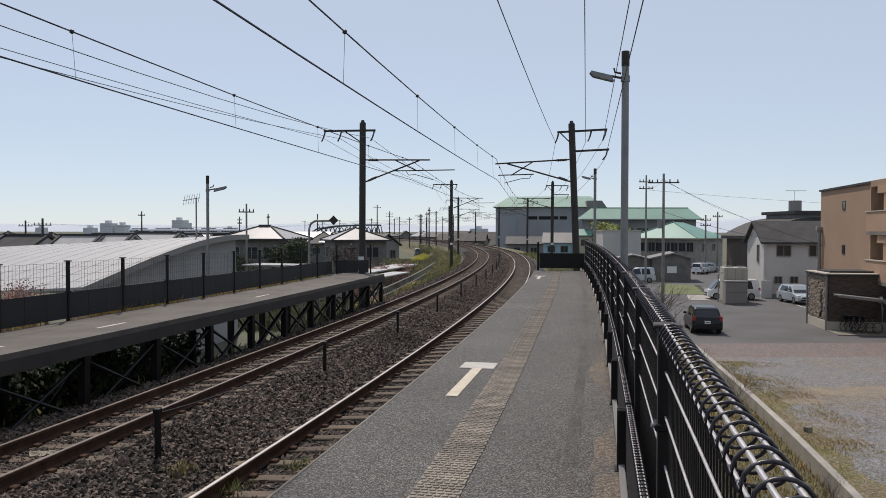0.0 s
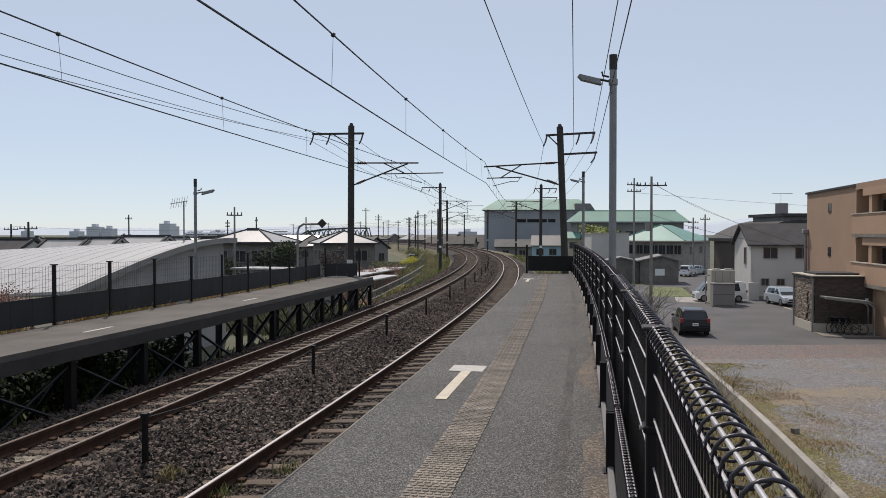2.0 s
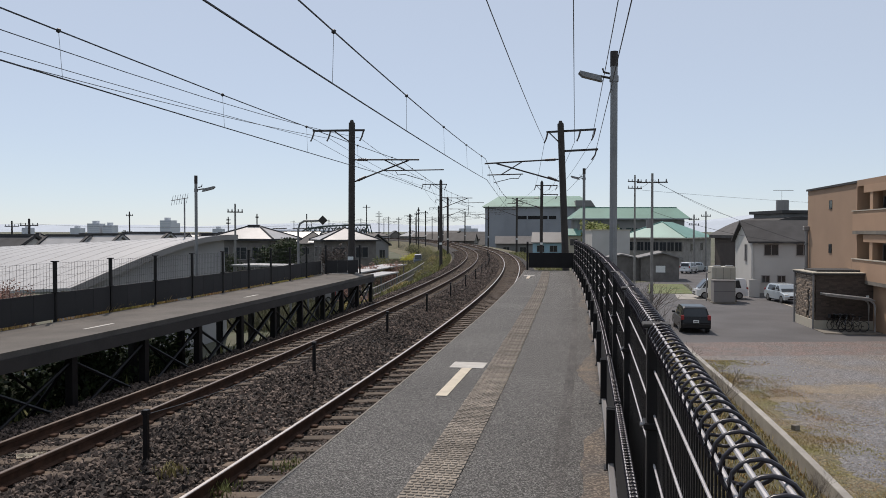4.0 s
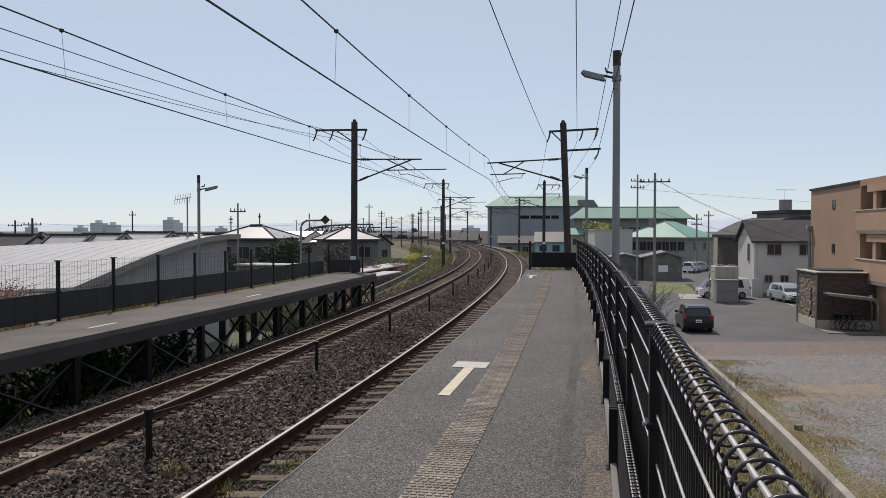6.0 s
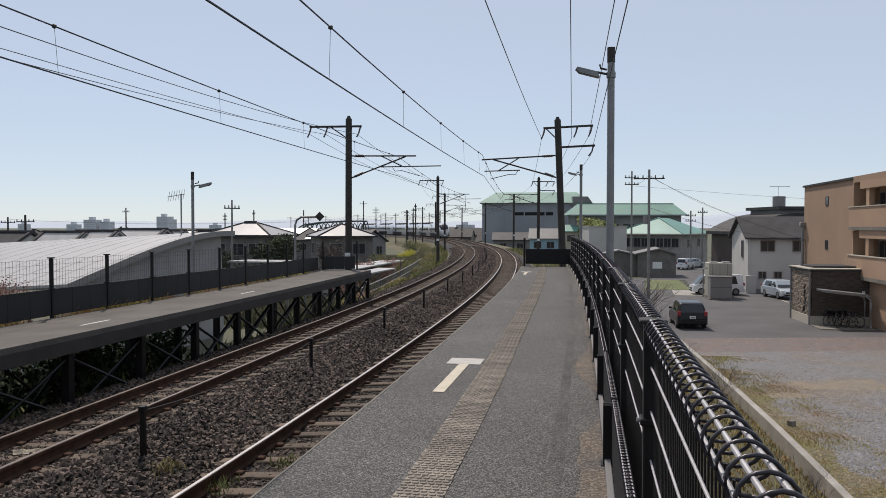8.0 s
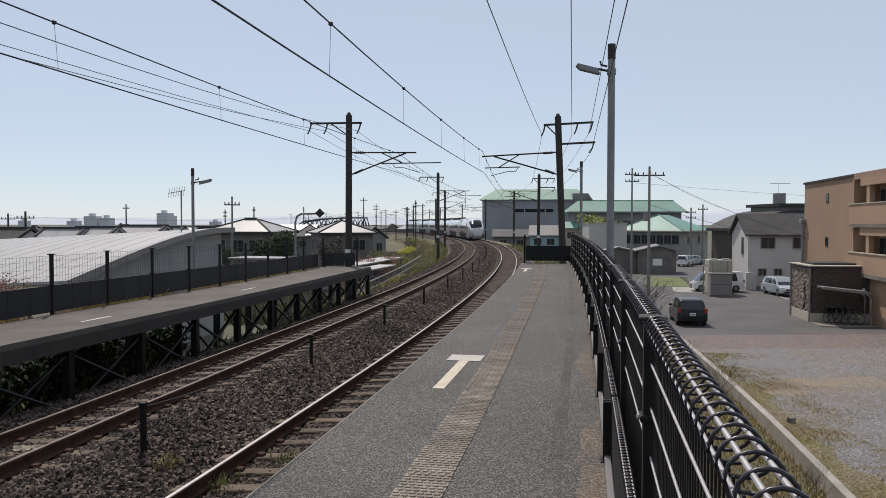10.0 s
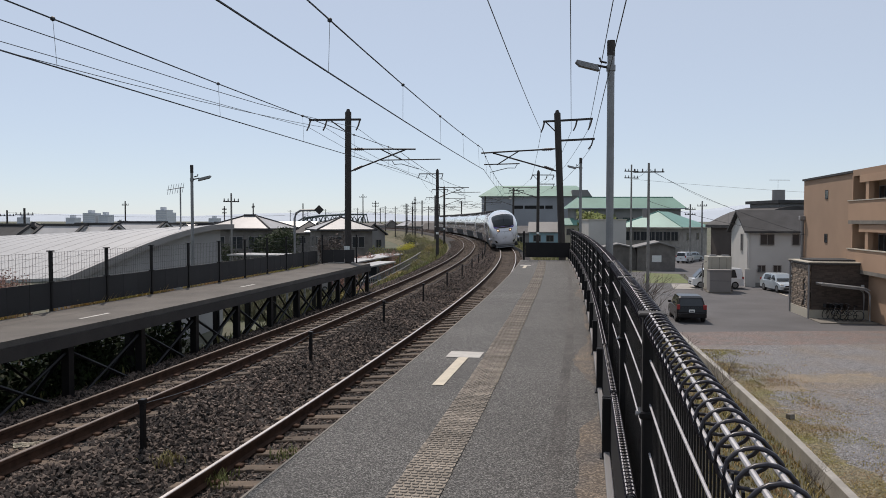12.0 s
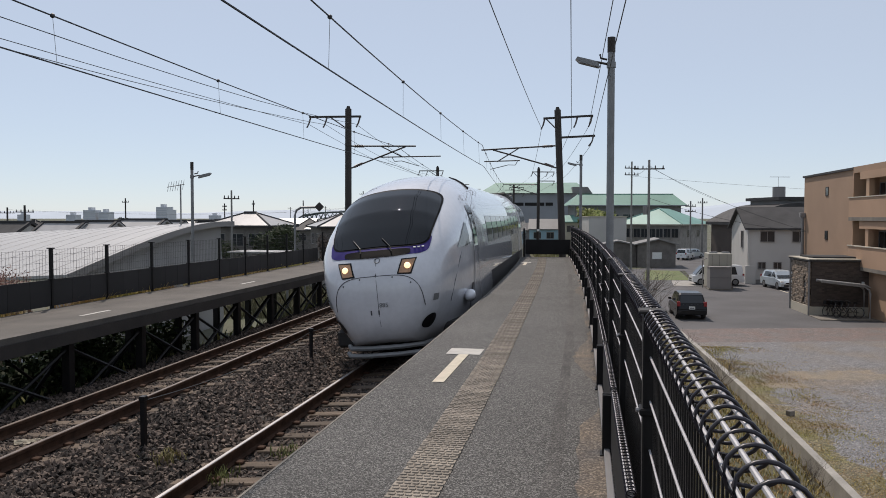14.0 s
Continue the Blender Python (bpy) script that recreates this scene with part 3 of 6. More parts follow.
def end_fence():
    """The low dark barrier across the platform's end."""
    m = fr(31.45, 1.95, 0)
    f = thing("end_barrier", "dark solid barrier across the platform end", "fence", m)
    for x in (0.05, 1.95):
        part("post", B(x - 0.04, x + 0.04, -0.04, 0.04, -0.1, 1.15, bevel=0.005), M_BLACK, f)
    part("board", B(0.1, 1.9, -0.02, 0.02, 0.1, 0.66), M_PANEL, f)
    part("rail", B(0.1, 1.9, -0.015, 0.015, 0.66, 0.7), M_BLACK, f)


end_fence()

# ---------------------------------------------------------------- the far platform on its trestle
LZ = -0.2


def platform_far():
    p = thing("platform_opposite", "worn concrete platform on dark steel trestles", "platform", kind="structure")
    part("platform_surface", sweep([(-6.25, LZ - 0.1), (-6.25, LZ), (-4.36, LZ), (-4.36, LZ - 0.1)], -8, 31.4, 1.5), M_DECK, p, "pale worn concrete deck")
    # beam in a dark colour that stands in for shadow below the deck edge
    part("platform_edge", sweep([(-4.40, LZ - 0.31), (-4.40, LZ - 0.104), (-4.33, LZ - 0.104), (-4.33, LZ - 0.31)], -8, 31.4, 1.5), M_POLE, p, "edge beam coloured dark for the shadow under the deck")
    part("platform_beam", sweep([(-6.2, LZ - 0.4), (-6.2, LZ - 0.104), (-6.08, LZ - 0.104), (-6.08, LZ - 0.4)], -8, 31.4, 1.5), M_BLACK, p)
    for s in (9.4, 12.6, 19.5):
        part("platform_line", sweep([(-5.0, LZ + 0.002), (-5.0, LZ + 0.005), (-4.92, LZ + 0.005), (-4.92, LZ + 0.002)], s, s + 0.9, 1.5), M_LINEG, p, "worn pale dash")
    s, i = -6.0, 0
    while s < 31.4:
        for o, z in ((-4.5, -1.75), (-6.1, GZ + 0.3)):
            part("trestle_leg", box(bmesh.new(), -0.07, 0.07, -0.07, 0.07, z, LZ - 0.1, fr(s, o, 0)), M_BLACK, p)
        a, b = on(s, -4.5, LZ - 0.35), on(s, -6.1, -2.6)
        part("trestle_brace", tube(bmesh.new(), a, b, 0.035, n=6), M_BLACK, p)
        if s + 2.2 < 31.4:
            part("trestle_brace", tube(bmesh.new(), on(s, -4.5, LZ - 0.4), on(s + 2.2, -4.5, -1.6), 0.03, n=6), M_BLACK, p)
            part("trestle_brace", tube(bmesh.new(), on(s, -4.5, -1.6), on(s + 2.2, -4.5, LZ - 0.4), 0.03, n=6), M_BLACK, p)
            part("trestle_brace", tube(bmesh.new(), on(s, -6.1, LZ - 0.4), on(s + 2.2, -6.1, -2.2), 0.03, n=6), M_BLACK, p)
        s += 2.2


platform_far()


def far_fence(s0, s1, o0, o1):
    a, b = on(s0, o0, LZ), on(s1, o1, LZ)
    d = b - a
    L = d.length
    f = thing("mesh_fence", "black fence panel with dark board and wire mesh", "fence", Matrix.Translation(a) @ Matrix.Rotation(math.atan2(-d.x, d.y), 4, "Z"), "fence panels of the opposite platform")
    post = part("post", B(-0.03, 0.03, -0.03, 0.03, -0.25, 1.17, bevel=0.005), M_BLACK, f)
    part("post_cap", B(-0.055, 0.055, -0.05, 0.05, 1.172, 1.195), M_BLACK, post)
    part("collar", B(-0.05, 0.05, -0.045, 0.045, 0.55, 0.58), M_BLACK, post)
    w = (L - 0.064) / 3
    for k in range(3):
        part("board", B(-0.012, 0.012, 0.032 + w * k + 0.004, 0.032 + w * (k + 1) - 0.004, 0.035, 0.56), M_BOARD, f)
    bm = bmesh.new()
    for i in range(int((L - 0.1) / 0.09)):
        y = 0.07 + 0.09 * i
        box(bm, -0.0018, 0.0018, y - 0.0018, y + 0.0018, 0.56, 1.16)
    for z in (0.6, 0.75, 0.9, 1.05, 1.15):
        box(bm, -0.002, 0.002, 0.04, L - 0.04, z - 0.002, z + 0.002)
    part("mesh", bm, M_WIRE, f, "thin wire mesh")


for k in range(20):
    far_fence(-6.87 + 1.87 * k, -5.0 + 1.87 * k, -6.36, -6.36)
far_fence(31.0, 31.6, -6.3, -5.05)
far_post = fr(31.6, -5.0, LZ)
t_ = thing("end_fence", "black steel end post of the opposite fence", "fence", far_post)
part("shaft", B(-0.03, 0.03, -0.03, 0.03, -0.25, 1.17, bevel=0.005), M_BLACK, t_)
part("post_cap", B(-0.055, 0.055, -0.05, 0.05, 1.172, 1.195), M_BLACK, t_)


# ---------------------------------------------------------------- posts between the tracks
def marker_post(s):
    m = fr(s, -1.3, -1.42)
    p = thing("track_post", "short dark steel post standing in the ballast", "post", m, "posts between the tracks")
    part("shaft", B(-0.03, 0.03, -0.03, 0.03, 0, 0.78, bevel=0.004), M_BLACK, p)
    part("head", B(-0.04, 0.04, -0.045, 0.045, 0.74, 0.8, bevel=0.006), M_BLACK, p)


for k in range(14):
    marker_post(8.65 + 6.0 * k)
for k in range(13):
    pts = []
    for i in range(9):
        u = i / 8
        pts.append(on(8.65 + 6.0 * (k + u), -1.3, -0.68 - 0.12 * 4 * u * (1 - u)))
    tagged(part("cable", tubes(pts, 0.006, 4), M_CABLE), "thin grey cable strung from post to post", "cable", group="cables between the posts")


# ---------------------------------------------------------------- overhead line
def bracket(p, side):
    """A cantilever with its steady arm; side +1 reaches out to the right. Heights are above the low rail."""
    x = 0.14 * side
    reach, reg0, reg1 = (2.75, 1.25, 3.8) if side > 0 else (3.1, 1.5, 3.0)
    zr = 5.27 if side > 0 else 5.2
    part("cantilever", tube(bmesh.new(), (x, 0, 5.74), (x + side * reach, 0, 5.72), 0.032), M_POLE, p)
    part("strut", tube(bmesh.new(), (x, 0, 4.82), (x + side * reach * 0.84, 0, 5.7), 0.032), M_POLE, p)
    for z0, z1, x1 in ((5.738, 5.734, 0.55), (4.86, 5.02, 0.48)):
        ins = part("insulator", tube(bmesh.new(), (x + 0.1 * side, 0, z0), (x + x1 * side, 0, z1), 0.045, n=8), M_INSUL, p)
        for q in (0.2, 0.4, 0.6, 0.8):
            part("disc", tube(bmesh.new(), (x + side * lerp(0.1, x1, q - 0.06), 0, lerp(z0, z1, q - 0.06)), (x + side * lerp(0.1, x1, q + 0.06), 0, lerp(z0, z1, q + 0.06)), 0.068, 0.05, 8), M_INSUL, ins)
    part("registration_tube", tube(bmesh.new(), (x + side * reg0, 0, zr), (x + side * reg1, 0, zr + 0.03), 0.024), M_POLE, p)
    part("strut", tube(bmesh.new(), (x + side * reg0, 0, 5.73), (x + side * (reg0 + 0.95), 0, zr), 0.024), M_POLE, p)
    e = reg1 - 0.25 if side < 0 else 2.9
    part("steady_arm", tubes([(x + side * (e - 1.15), 0, zr - 0.03), (x + side * (e - 1.05), 0, zr - 0.18), (x + side * (e - 0.75), 0, zr - 0.16), (x + side * e, 0, 4.89)], 0.016), M_POLE, p)


def mast(s, o, side, height, lean=0.0, arms=1, tall_arm=False):
    m = fr(s, o, RZ) @ Matrix.Rotation(radians(lean), 4, "Y")
    p = thing("catenary_mast", "dark steel overhead line mast with cantilever arm", "mast", m, "overhead line masts")
    bm = bmesh.new()
    tube(bm, (0, 0, -1.8), (0, 0, height), 0.15, 0.135, 14)
    part("shaft", bm, M_POLE, p, smooth=False)
    part("cap", tube(bmesh.new(), (0, 0, height), (0, 0, height + 0.12), 0.1, 0.06, 10), M_POLE, p)
    bracket(p, side)
    part("plate", B(-0.12, 0.12, -0.17, -0.15, 1.45, 1.65), M_PLATE, p, "small white plate")
    z = height - 0.32
    l, r = (-1.7, 0.55) if side > 0 else (-0.6, 1.45)
    part("crossarm", B(l, r, -0.05, 0.05, z - 0.04, z + 0.04), M_POLE, p)
    for x in (l + 0.05, (l if side > 0 else r) * 0.55, r - 0.05):
        part("insulator", tubes([(x, 0, z - 0.04), (x - 0.06, 0, z - 0.25), (x - 0.16, 0, z - 0.45)], 0.035, 6), M_INSUL, p)
    part("brace", tube(bmesh.new(), (0, 0, z - 0.55), (l * 0.45 if side > 0 else l * 0.8, 0, z - 0.03), 0.025), M_POLE, p)
    if tall_arm:
        z2 = height - 1.15
        part("crossarm", B(-0.1, 1.5, -0.05, 0.05, z2 - 0.04, z2 + 0.04), M_POLE, p)
        part("insulator", tubes([(1.42, 0, z2 - 0.04), (1.36, 0, z2 - 0.25), (1.22, 0, z2 - 0.42)], 0.035, 6), M_INSUL, p)
    return p


MAST_S = [-9.0, 31.9, 71.0, 108.0, 146.0, 184.0, 222.0, 262.0, 302.0, 342.0, 382.0]
for k, s in enumerate(MAST_S):
    mast(s, -5.45 if k < 2 else -5.75, 1, 7.3, 0.3 if k == 1 else 0.0)
    mast(s + 0.9, (3.6, 3.6, 3.45, 3.9, 3.7)[min(k, 4)], -1, 7.22, -2.3 if k == 1 else 0.4, tall_arm=True)


def span(a, b, sag, n=12):
    """A wire hung straight from a to b."""
    return [a.lerp(b, i / n) - Vector((0, 0, 4 * sag * (i / n) * (1 - i / n))) for i in range(n + 1)]


def hung(near, far, sag0, o, sag, zig=0.0):
    """The supports of one wire: behind the platform, at the near masts, then at each mast on o."""
    near, far = Vector(near), Vector(far)
    knots = [near * 2 - far, near, far]
    for k, s in enumerate(MAST_S[2:]):
        knots.append(on(s, o + zig * (1 if k % 2 else -1), far.z))
    return [span(a, b, sag0 if k < 2 else sag) for k, (a, b) in enumerate(zip(knots, knots[1:]))]


def joined(spans):
    return spans[0] + [p for s in spans[1:] for p in s[1:]]


def overhead(contact, messenger, label):
    """Contact wire, messenger and droppers over one track."""
    w = thing("overhead_line", label, "wire", group="overhead lines")
    part("contact_wire", tubes(joined(contact), 0.0115, 5), M_CABLE, w)
    part("messenger_wire", tubes(joined(messenger), 0.0115, 5), M_CABLE, w)
    for k in (1, 2, 3):
        for i in range(8):
            u = (i + 0.67) / 8
            j = int(u * 12)
            lo, hi = (run[k][j].lerp(run[k][j + 1], u * 12 - j) for run in (contact, messenger))
            if lo.y < 4:
                continue
            dr = part("dropper", tube(bmesh.new(), lo, hi, 0.0035, n=4), M_GALV, w, "thin pale dropper wire")
            bm = bmesh.new()
            bmesh.ops.create_icosphere(bm, subdivisions=1, radius=0.038, matrix=Matrix.Translation(hi))
            part("clamp", bm, M_CABLE, dr)


overhead(hung((-4.31, -8.0, 3.72), (1.72, 32.68, 3.72), 0.12, 0.5, 0.03, 0.2), hung((-4.22, -8.0, 4.6), (1.66, 32.68, 4.6), 0.3, 0.5, 0.3, 0.2), "contact wire and messenger over the nearer track")
overhead(hung((-8.2, -8.0, 3.75), (-1.89, 33.05, 3.75), 0.05, -3.05, 0.03, 0.2), hung((-8.29, -8.0, 4.56), (-1.89, 33.05, 4.56), 0.2, -3.05, 0.3, 0.2), "contact wire and messenger over the farther track")

for near_, far_, sag_, o_ in (((-10.6, -8, 5.51), (-3.63, 33.05, 5.51), 0.7, -5.3), ((-13.9, -8, 5.49), (-5.61, 33.05, 5.49), 0.25, -7.3), ((-13.9, -8, 5.49), (-4.92, 33.05, 5.49), 0.55, -6.6),
                               ((-2.68, -8, 5.3), (4.13, 32.68, 5.3), 0.3, 2.7), ((-1.37, -8, 5.3), (5.38, 32.68, 5.3), 0.05, 4.0), ((-0.66, -8, 5.37), (6.09, 32.68, 5.37), 0.12, 4.6), ((-0.66, -8, 4.6), (6.19, 32.68, 4.6), 0.05, 4.65)):
    tagged(part("feeder_wire", tubes(joined(hung(near_, far_, sag_, o_, 0.35)), 0.009, 5), M_CABLE), "dark overhead feeder wire between mast arms", "wire", group="feeder wires")


# ---------------------------------------------------------------- the train
CAR_L, N_POW, HALF = 20.3, 2.65, 1.43


def z_mid(d):
    """The height at which the body is widest, d metres behind the tip."""
    return lerp(1.3, 1.9, min(1.0, d / 0.9))


def nose_dims(d):
    """Half width, roof height and floor height at d metres behind the tip."""
    ks = [(0.0, 0.50, 1.62, 0.92), (0.05, 0.70, 1.80, 0.72), (0.18, 0.91, 1.99, 0.52), (0.42, 1.08, 2.2, 0.40), (0.8, 1.2, 2.48, 0.33), (1.3, 1.29, 2.82, 0.29),
          (1.9, 1.36, 3.13, 0.27), (2.5, 1.41, 3.35, 0.26), (3.2, 1.43, 3.51, 0.26), (4.2, HALF, 3.64, 0.26), (5.5, HALF, 3.72, 0.26), (7.2, HALF, 3.72, 0.26), (8.4, HALF, 3.66, 0.26), (99, HALF, 3.66, 0.26)]
    for a, b in zip(ks, ks[1:]):
        if d <= b[0]:
            u = (d - a[0]) / (b[0] - a[0])
            return tuple(lerp(p, q, u) for p, q in zip(a[1:], b[1:]))


def skin_z(x, d):
    w, zt, zb = nose_dims(d)
    zm = z_mid(d)
    return zm + (zt - zm) * max(0.0, 1 - min(1, abs(x / w)) ** N_POW) ** (1 / N_POW)


def skin_x(z, d):
    w, zt, zb = nose_dims(d)
    zm = z_mid(d)
    if z <= zm:
        return w * (1 - lerp(0.5, 0.1, min(1, d / 4.5) ** 0.7) * min(1, (zm - z) / (zm - zb)) ** 2)
    return w * max(0.0, 1 - min(1, (z - zm) / (zt - zm)) ** N_POW) ** (1 / N_POW)


def section(d):
    w, zt, zb = nose_dims(d)
    zm = z_mid(d)
    pts = []
    for i in range(25):
        a = math.pi * i / 24
        c, s = math.cos(a), math.sin(a)
        x = w * math.copysign(abs(c) ** (2 / N_POW), c)
        pts.append((x, zm + (zt - zm) * max(0, s) ** (2 / N_POW)))
    left = [(-skin_x(lerp(zm, zb, k / 5), d), lerp(zm, zb, k / 5)) for k in range(1, 6)]
    return pts + left + [(-x, z) for x, z in left[::-1]]


def loft(ds):
    bm = bmesh.new()
    prev = first = None
    for d in ds:
        ring = [bm.verts.new((x, d, z)) for x, z in section(d)]
        if prev:
            n = len(ring)
            for k in range(n):
                bm.faces.new((prev[k], prev[(k + 1) % n], ring[(k + 1) % n], ring[k]))
        first = first or ring
        prev = ring
    bm.faces.new(first[::-1]), bm.faces.new(prev)
    return bm


def top_patch(outline, lift, rings=7, centre=None):
    """A panel that follows the skin seen from above, inside an outline of (x, d)."""
    bm = bmesh.new()
    cx = sum(p[0] for p in outline) / len(outline) if centre is None else centre[0]
    cd = sum(p[1] for p in outline) / len(outline) if centre is None else centre[1]

    def at(x, d):
        e = 0.02
        z = skin_z(x, d)
        nx, nd = -(skin_z(x + e, d) - skin_z(x - e, d)) / (2 * e), -(skin_z(x, d + e) - skin_z(x, d - e)) / (2 * e)
        n = Vector((nx, nd, 1)).normalized()
        return Vector((x, d, z)) + n * lift
    mid = bm.verts.new(at(cx, cd))
    prev = None
    n = len(outline)
    for r in range(1, rings + 1):
        u = r / rings
        ring = [bm.verts.new(at(lerp(cx, x, u), lerp(cd, d, u))) for x, d in outline]
        for k in range(n):
            if prev:
                bm.faces.new((prev[k], prev[(k + 1) % n], ring[(k + 1) % n], ring[k]))
            else:
                bm.faces.new((mid, ring[k], ring[(k + 1) % n]))
        prev = ring
    return bm


def side_patch(side, d0, d1, z0, z1, lift=0.006, n=4, flat=False):
    bm = bmesh.new()
    prev = None
    for i in range(n + 1):
        z = lerp(z0, z1, i / n)
        row = [bm.verts.new((side * (skin_x(z, max(d, 6) if flat else d) + lift), d, z)) for d in [lerp(d0, d1, j / n) for j in range(n + 1)]]
        if prev:
            for j in range(n):
                bm.faces.new((prev[j], prev[j + 1], row[j + 1], row[j]))
        prev = row
    return bm


def rounded(points, k=6):
    """Rounds a polygon's corners by cutting them."""
    for _ in range(3):
        out = []
        n = len(points)
        for i in range(n):
            a, b = points[i], points[(i + 1) % n]
            out += [(lerp(a[0], b[0], 0.25), lerp(a[1], b[1], 0.25)), (lerp(a[0], b[0], 0.75), lerp(a[1], b[1], 0.75))]
        points = out
    return points


def dense(points, k=4):
    n = len(points)
    return [(lerp(points[i][0], points[(i + 1) % n][0], j / k), lerp(points[i][1], points[(i + 1) % n][1], j / k)) for i in range(n) for j in range(k)]


def underframe(c):
    part("underframe", B(-1.2, 1.2, 1.2, CAR_L - 0.6, 0.25, 0.6, bevel=0.05), M_SKIRT, c)
    for y in (3.6, CAR_L - 3.6):
        b = part("bogie", B(-1.05, 1.05, y - 1.5, y + 1.5, 0.3, 0.62, bevel=0.06), M_SKIRT, c)
        for dy in (-1.05, 1.05):
            for sx in (-1, 1):
                part("wheel", tube(bmesh.new(), (sx * 0.53, y + dy, 0.42), (sx * 0.66, y + dy, 0.42), 0.42, n=20), M_RUST, b)


def roof_gear(c):
    for y in (6.5, 10.0, 13.5, 16.8):
        part("roof_unit", B(-0.75, 0.75, y - 1.1, y + 1.1, 3.6, 3.92, bevel=0.08), M_SKIRT, c, "dark rooftop unit")


def sides(c, d0):
    for sx in (-1, 1):
        y = d0
        while y < CAR_L - 3.0:
            part("side_window", side_patch(sx, y, y + 1.25, 1.95, 2.62, flat=True), M_GLASS, c, "dark tinted window")
            y += 1.5
        door = part("door", side_patch(sx, CAR_L - 2.2, CAR_L - 1.3, 0.95, 2.85, flat=True), M_WHITE, c)
        part("door_window", side_patch(sx, CAR_L - 2.0, CAR_L - 1.5, 1.9, 2.6, 0.012, flat=True), M_GLASS, door)
        part("side_seam", side_patch(sx, CAR_L - 2.24, CAR_L - 2.21, 0.9, 2.9, 0.008, flat=True), M_DARKLINE, c)
        # band painted dark for the shaded gap between body and platform edge
        part("lower_band", side_patch(sx, 2.75, CAR_L - 0.1, 0.28, 1.2), M_SKIRT, c, "dark band for the shaded gap beside the platform")


def front_d(x, z):
    """How far behind the tip the skin lies at this place of the front view."""
    lo, hi = 0.0, 4.0
    for _ in range(26):
        m = (lo + hi) / 2
        w, zt, zb = nose_dims(m)
        inside = zb <= z <= zt and abs(x) <= skin_x(z, m)
        lo, hi = (lo, m) if inside else (m, hi)
    return hi


def on_front(points):
    return [(x, front_d(x, z)) for x, z in points]


def lead_car():
    c = thing("train_lead_car", "white streamlined express train front car with dark windscreen", "train car", group="train cars")
    body = part("body", loft([0, 0.03, 0.06, 0.12, 0.2, 0.3, 0.45, 0.6, 0.8, 1.05, 1.3, 1.6, 1.9, 2.2, 2.5, 2.85, 3.2, 3.7, 4.2, 4.8, 5.5, 9, 14, CAR_L]), M_WHITE, c, smooth=True)
    ws = on_front(rounded([(-0.88, 2.15), (-0.45, 2.16), (0, 2.17), (0.45, 2.16), (0.88, 2.15), (0.93, 2.4), (0.99, 2.7), (1.0, 3.0), (0.84, 3.13), (0.5, 3.22), (0, 3.26), (-0.5, 3.22), (-0.84, 3.13), (-1.0, 3.0), (-0.99, 2.7), (-0.93, 2.4)]))
    frame_ = on_front(rounded([(-0.91, 2.13), (-0.45, 2.14), (0, 2.14), (0.45, 2.13), (0.91, 2.13), (0.96, 2.4), (1.02, 2.7), (1.03, 3.02), (0.86, 3.16), (0.5, 3.25), (0, 3.29), (-0.5, 3.25), (-0.86, 3.16), (-1.03, 3.02), (-1.02, 2.7), (-0.96, 2.4)]))
    band = on_front(rounded([(-0.9, 1.99), (-0.45, 1.99), (0, 1.99), (0.45, 1.99), (0.9, 1.99), (0.95, 2.15), (0.96, 2.3), (0.8, 2.4), (-0.8, 2.4), (-0.96, 2.3), (-0.95, 2.15)]))
    cowl = on_front(rounded([(-0.58, 1.98), (0, 1.98), (0.58, 1.98), (0.62, 2.04), (0.6, 2.1), (0, 2.1), (-0.6, 2.1), (-0.62, 2.04)]))
    part("blue_band", top_patch(band, 0.006), M_BLUE, c, "deep blue-violet band", smooth=True)
    part("windscreen_seal", top_patch(frame_, 0.009, 10), M_COWL, c, smooth=True)
    scr = part("windscreen", top_patch(ws, 0.014, 12), M_WIND, c, "large dark curved windscreen", smooth=True)
    part("cowl", top_patch(cowl, 0.014, 4), M_COWL, c, "black wiper cowl", smooth=True)
    for x0, x1, x2 in ((0.28, 0.24, 0.06), (-0.3, -0.32, -0.5)):
        part("wiper", tubes([(x, front_d(x, z) - 0.035, z + 0.02) for x, z in ((x0, 2.05), (x1, 2.14), (x2, 2.3))], 0.012), M_BLACK, scr)
    for k in range(3):
        part("mark_bar", tubes([(x, front_d(x, 2.1) - 0.012, 2.1 + 0.004) for x in (0.66 + 0.07 * k, 0.7 + 0.07 * k)], 0.014, 5), M_PLATE, c, "small pale mark on the band")
    for sx in (-1, 1):
        hl = on_front(dense([(sx * 0.42, 1.685), (sx * 0.62, 1.67), (sx * 0.705, 1.9), (sx * 0.485, 1.9)]))
        fl = on_front(dense([(sx * 0.385, 1.66), (sx * 0.64, 1.645), (sx * 0.735, 1.925), (sx * 0.465, 1.925)]))
        part("lamp_bezel", top_patch(fl, 0.006, 3), M_BLACK, c)
        lamp = part("headlight", top_patch(hl, 0.011, 3), M_LAMPB, c, "amber-lit square headlight")
        bm = bmesh.new()
        x, d = sx * 0.575, front_d(0.575, 1.8)
        bmesh.ops.create_icosphere(bm, subdivisions=2, radius=0.06, matrix=Matrix.Translation((x, d - 0.01, skin_z(x, d) + 0.0)))
        part("bulb", bm, M_LAMPG, lamp)
        bm = bmesh.new()
        bm.faces.new([bm.verts.new((sx * (skin_x(z, d) + 0.014), d, z)) for d, z in ((1.45, 2.0), (2.0, 2.0), (2.5, 2.02), (2.55, 2.2), (2.5, 2.5), (2.05, 2.32))])
        part("cab_window", bm, M_GLASS, c, "triangular dark cab window")
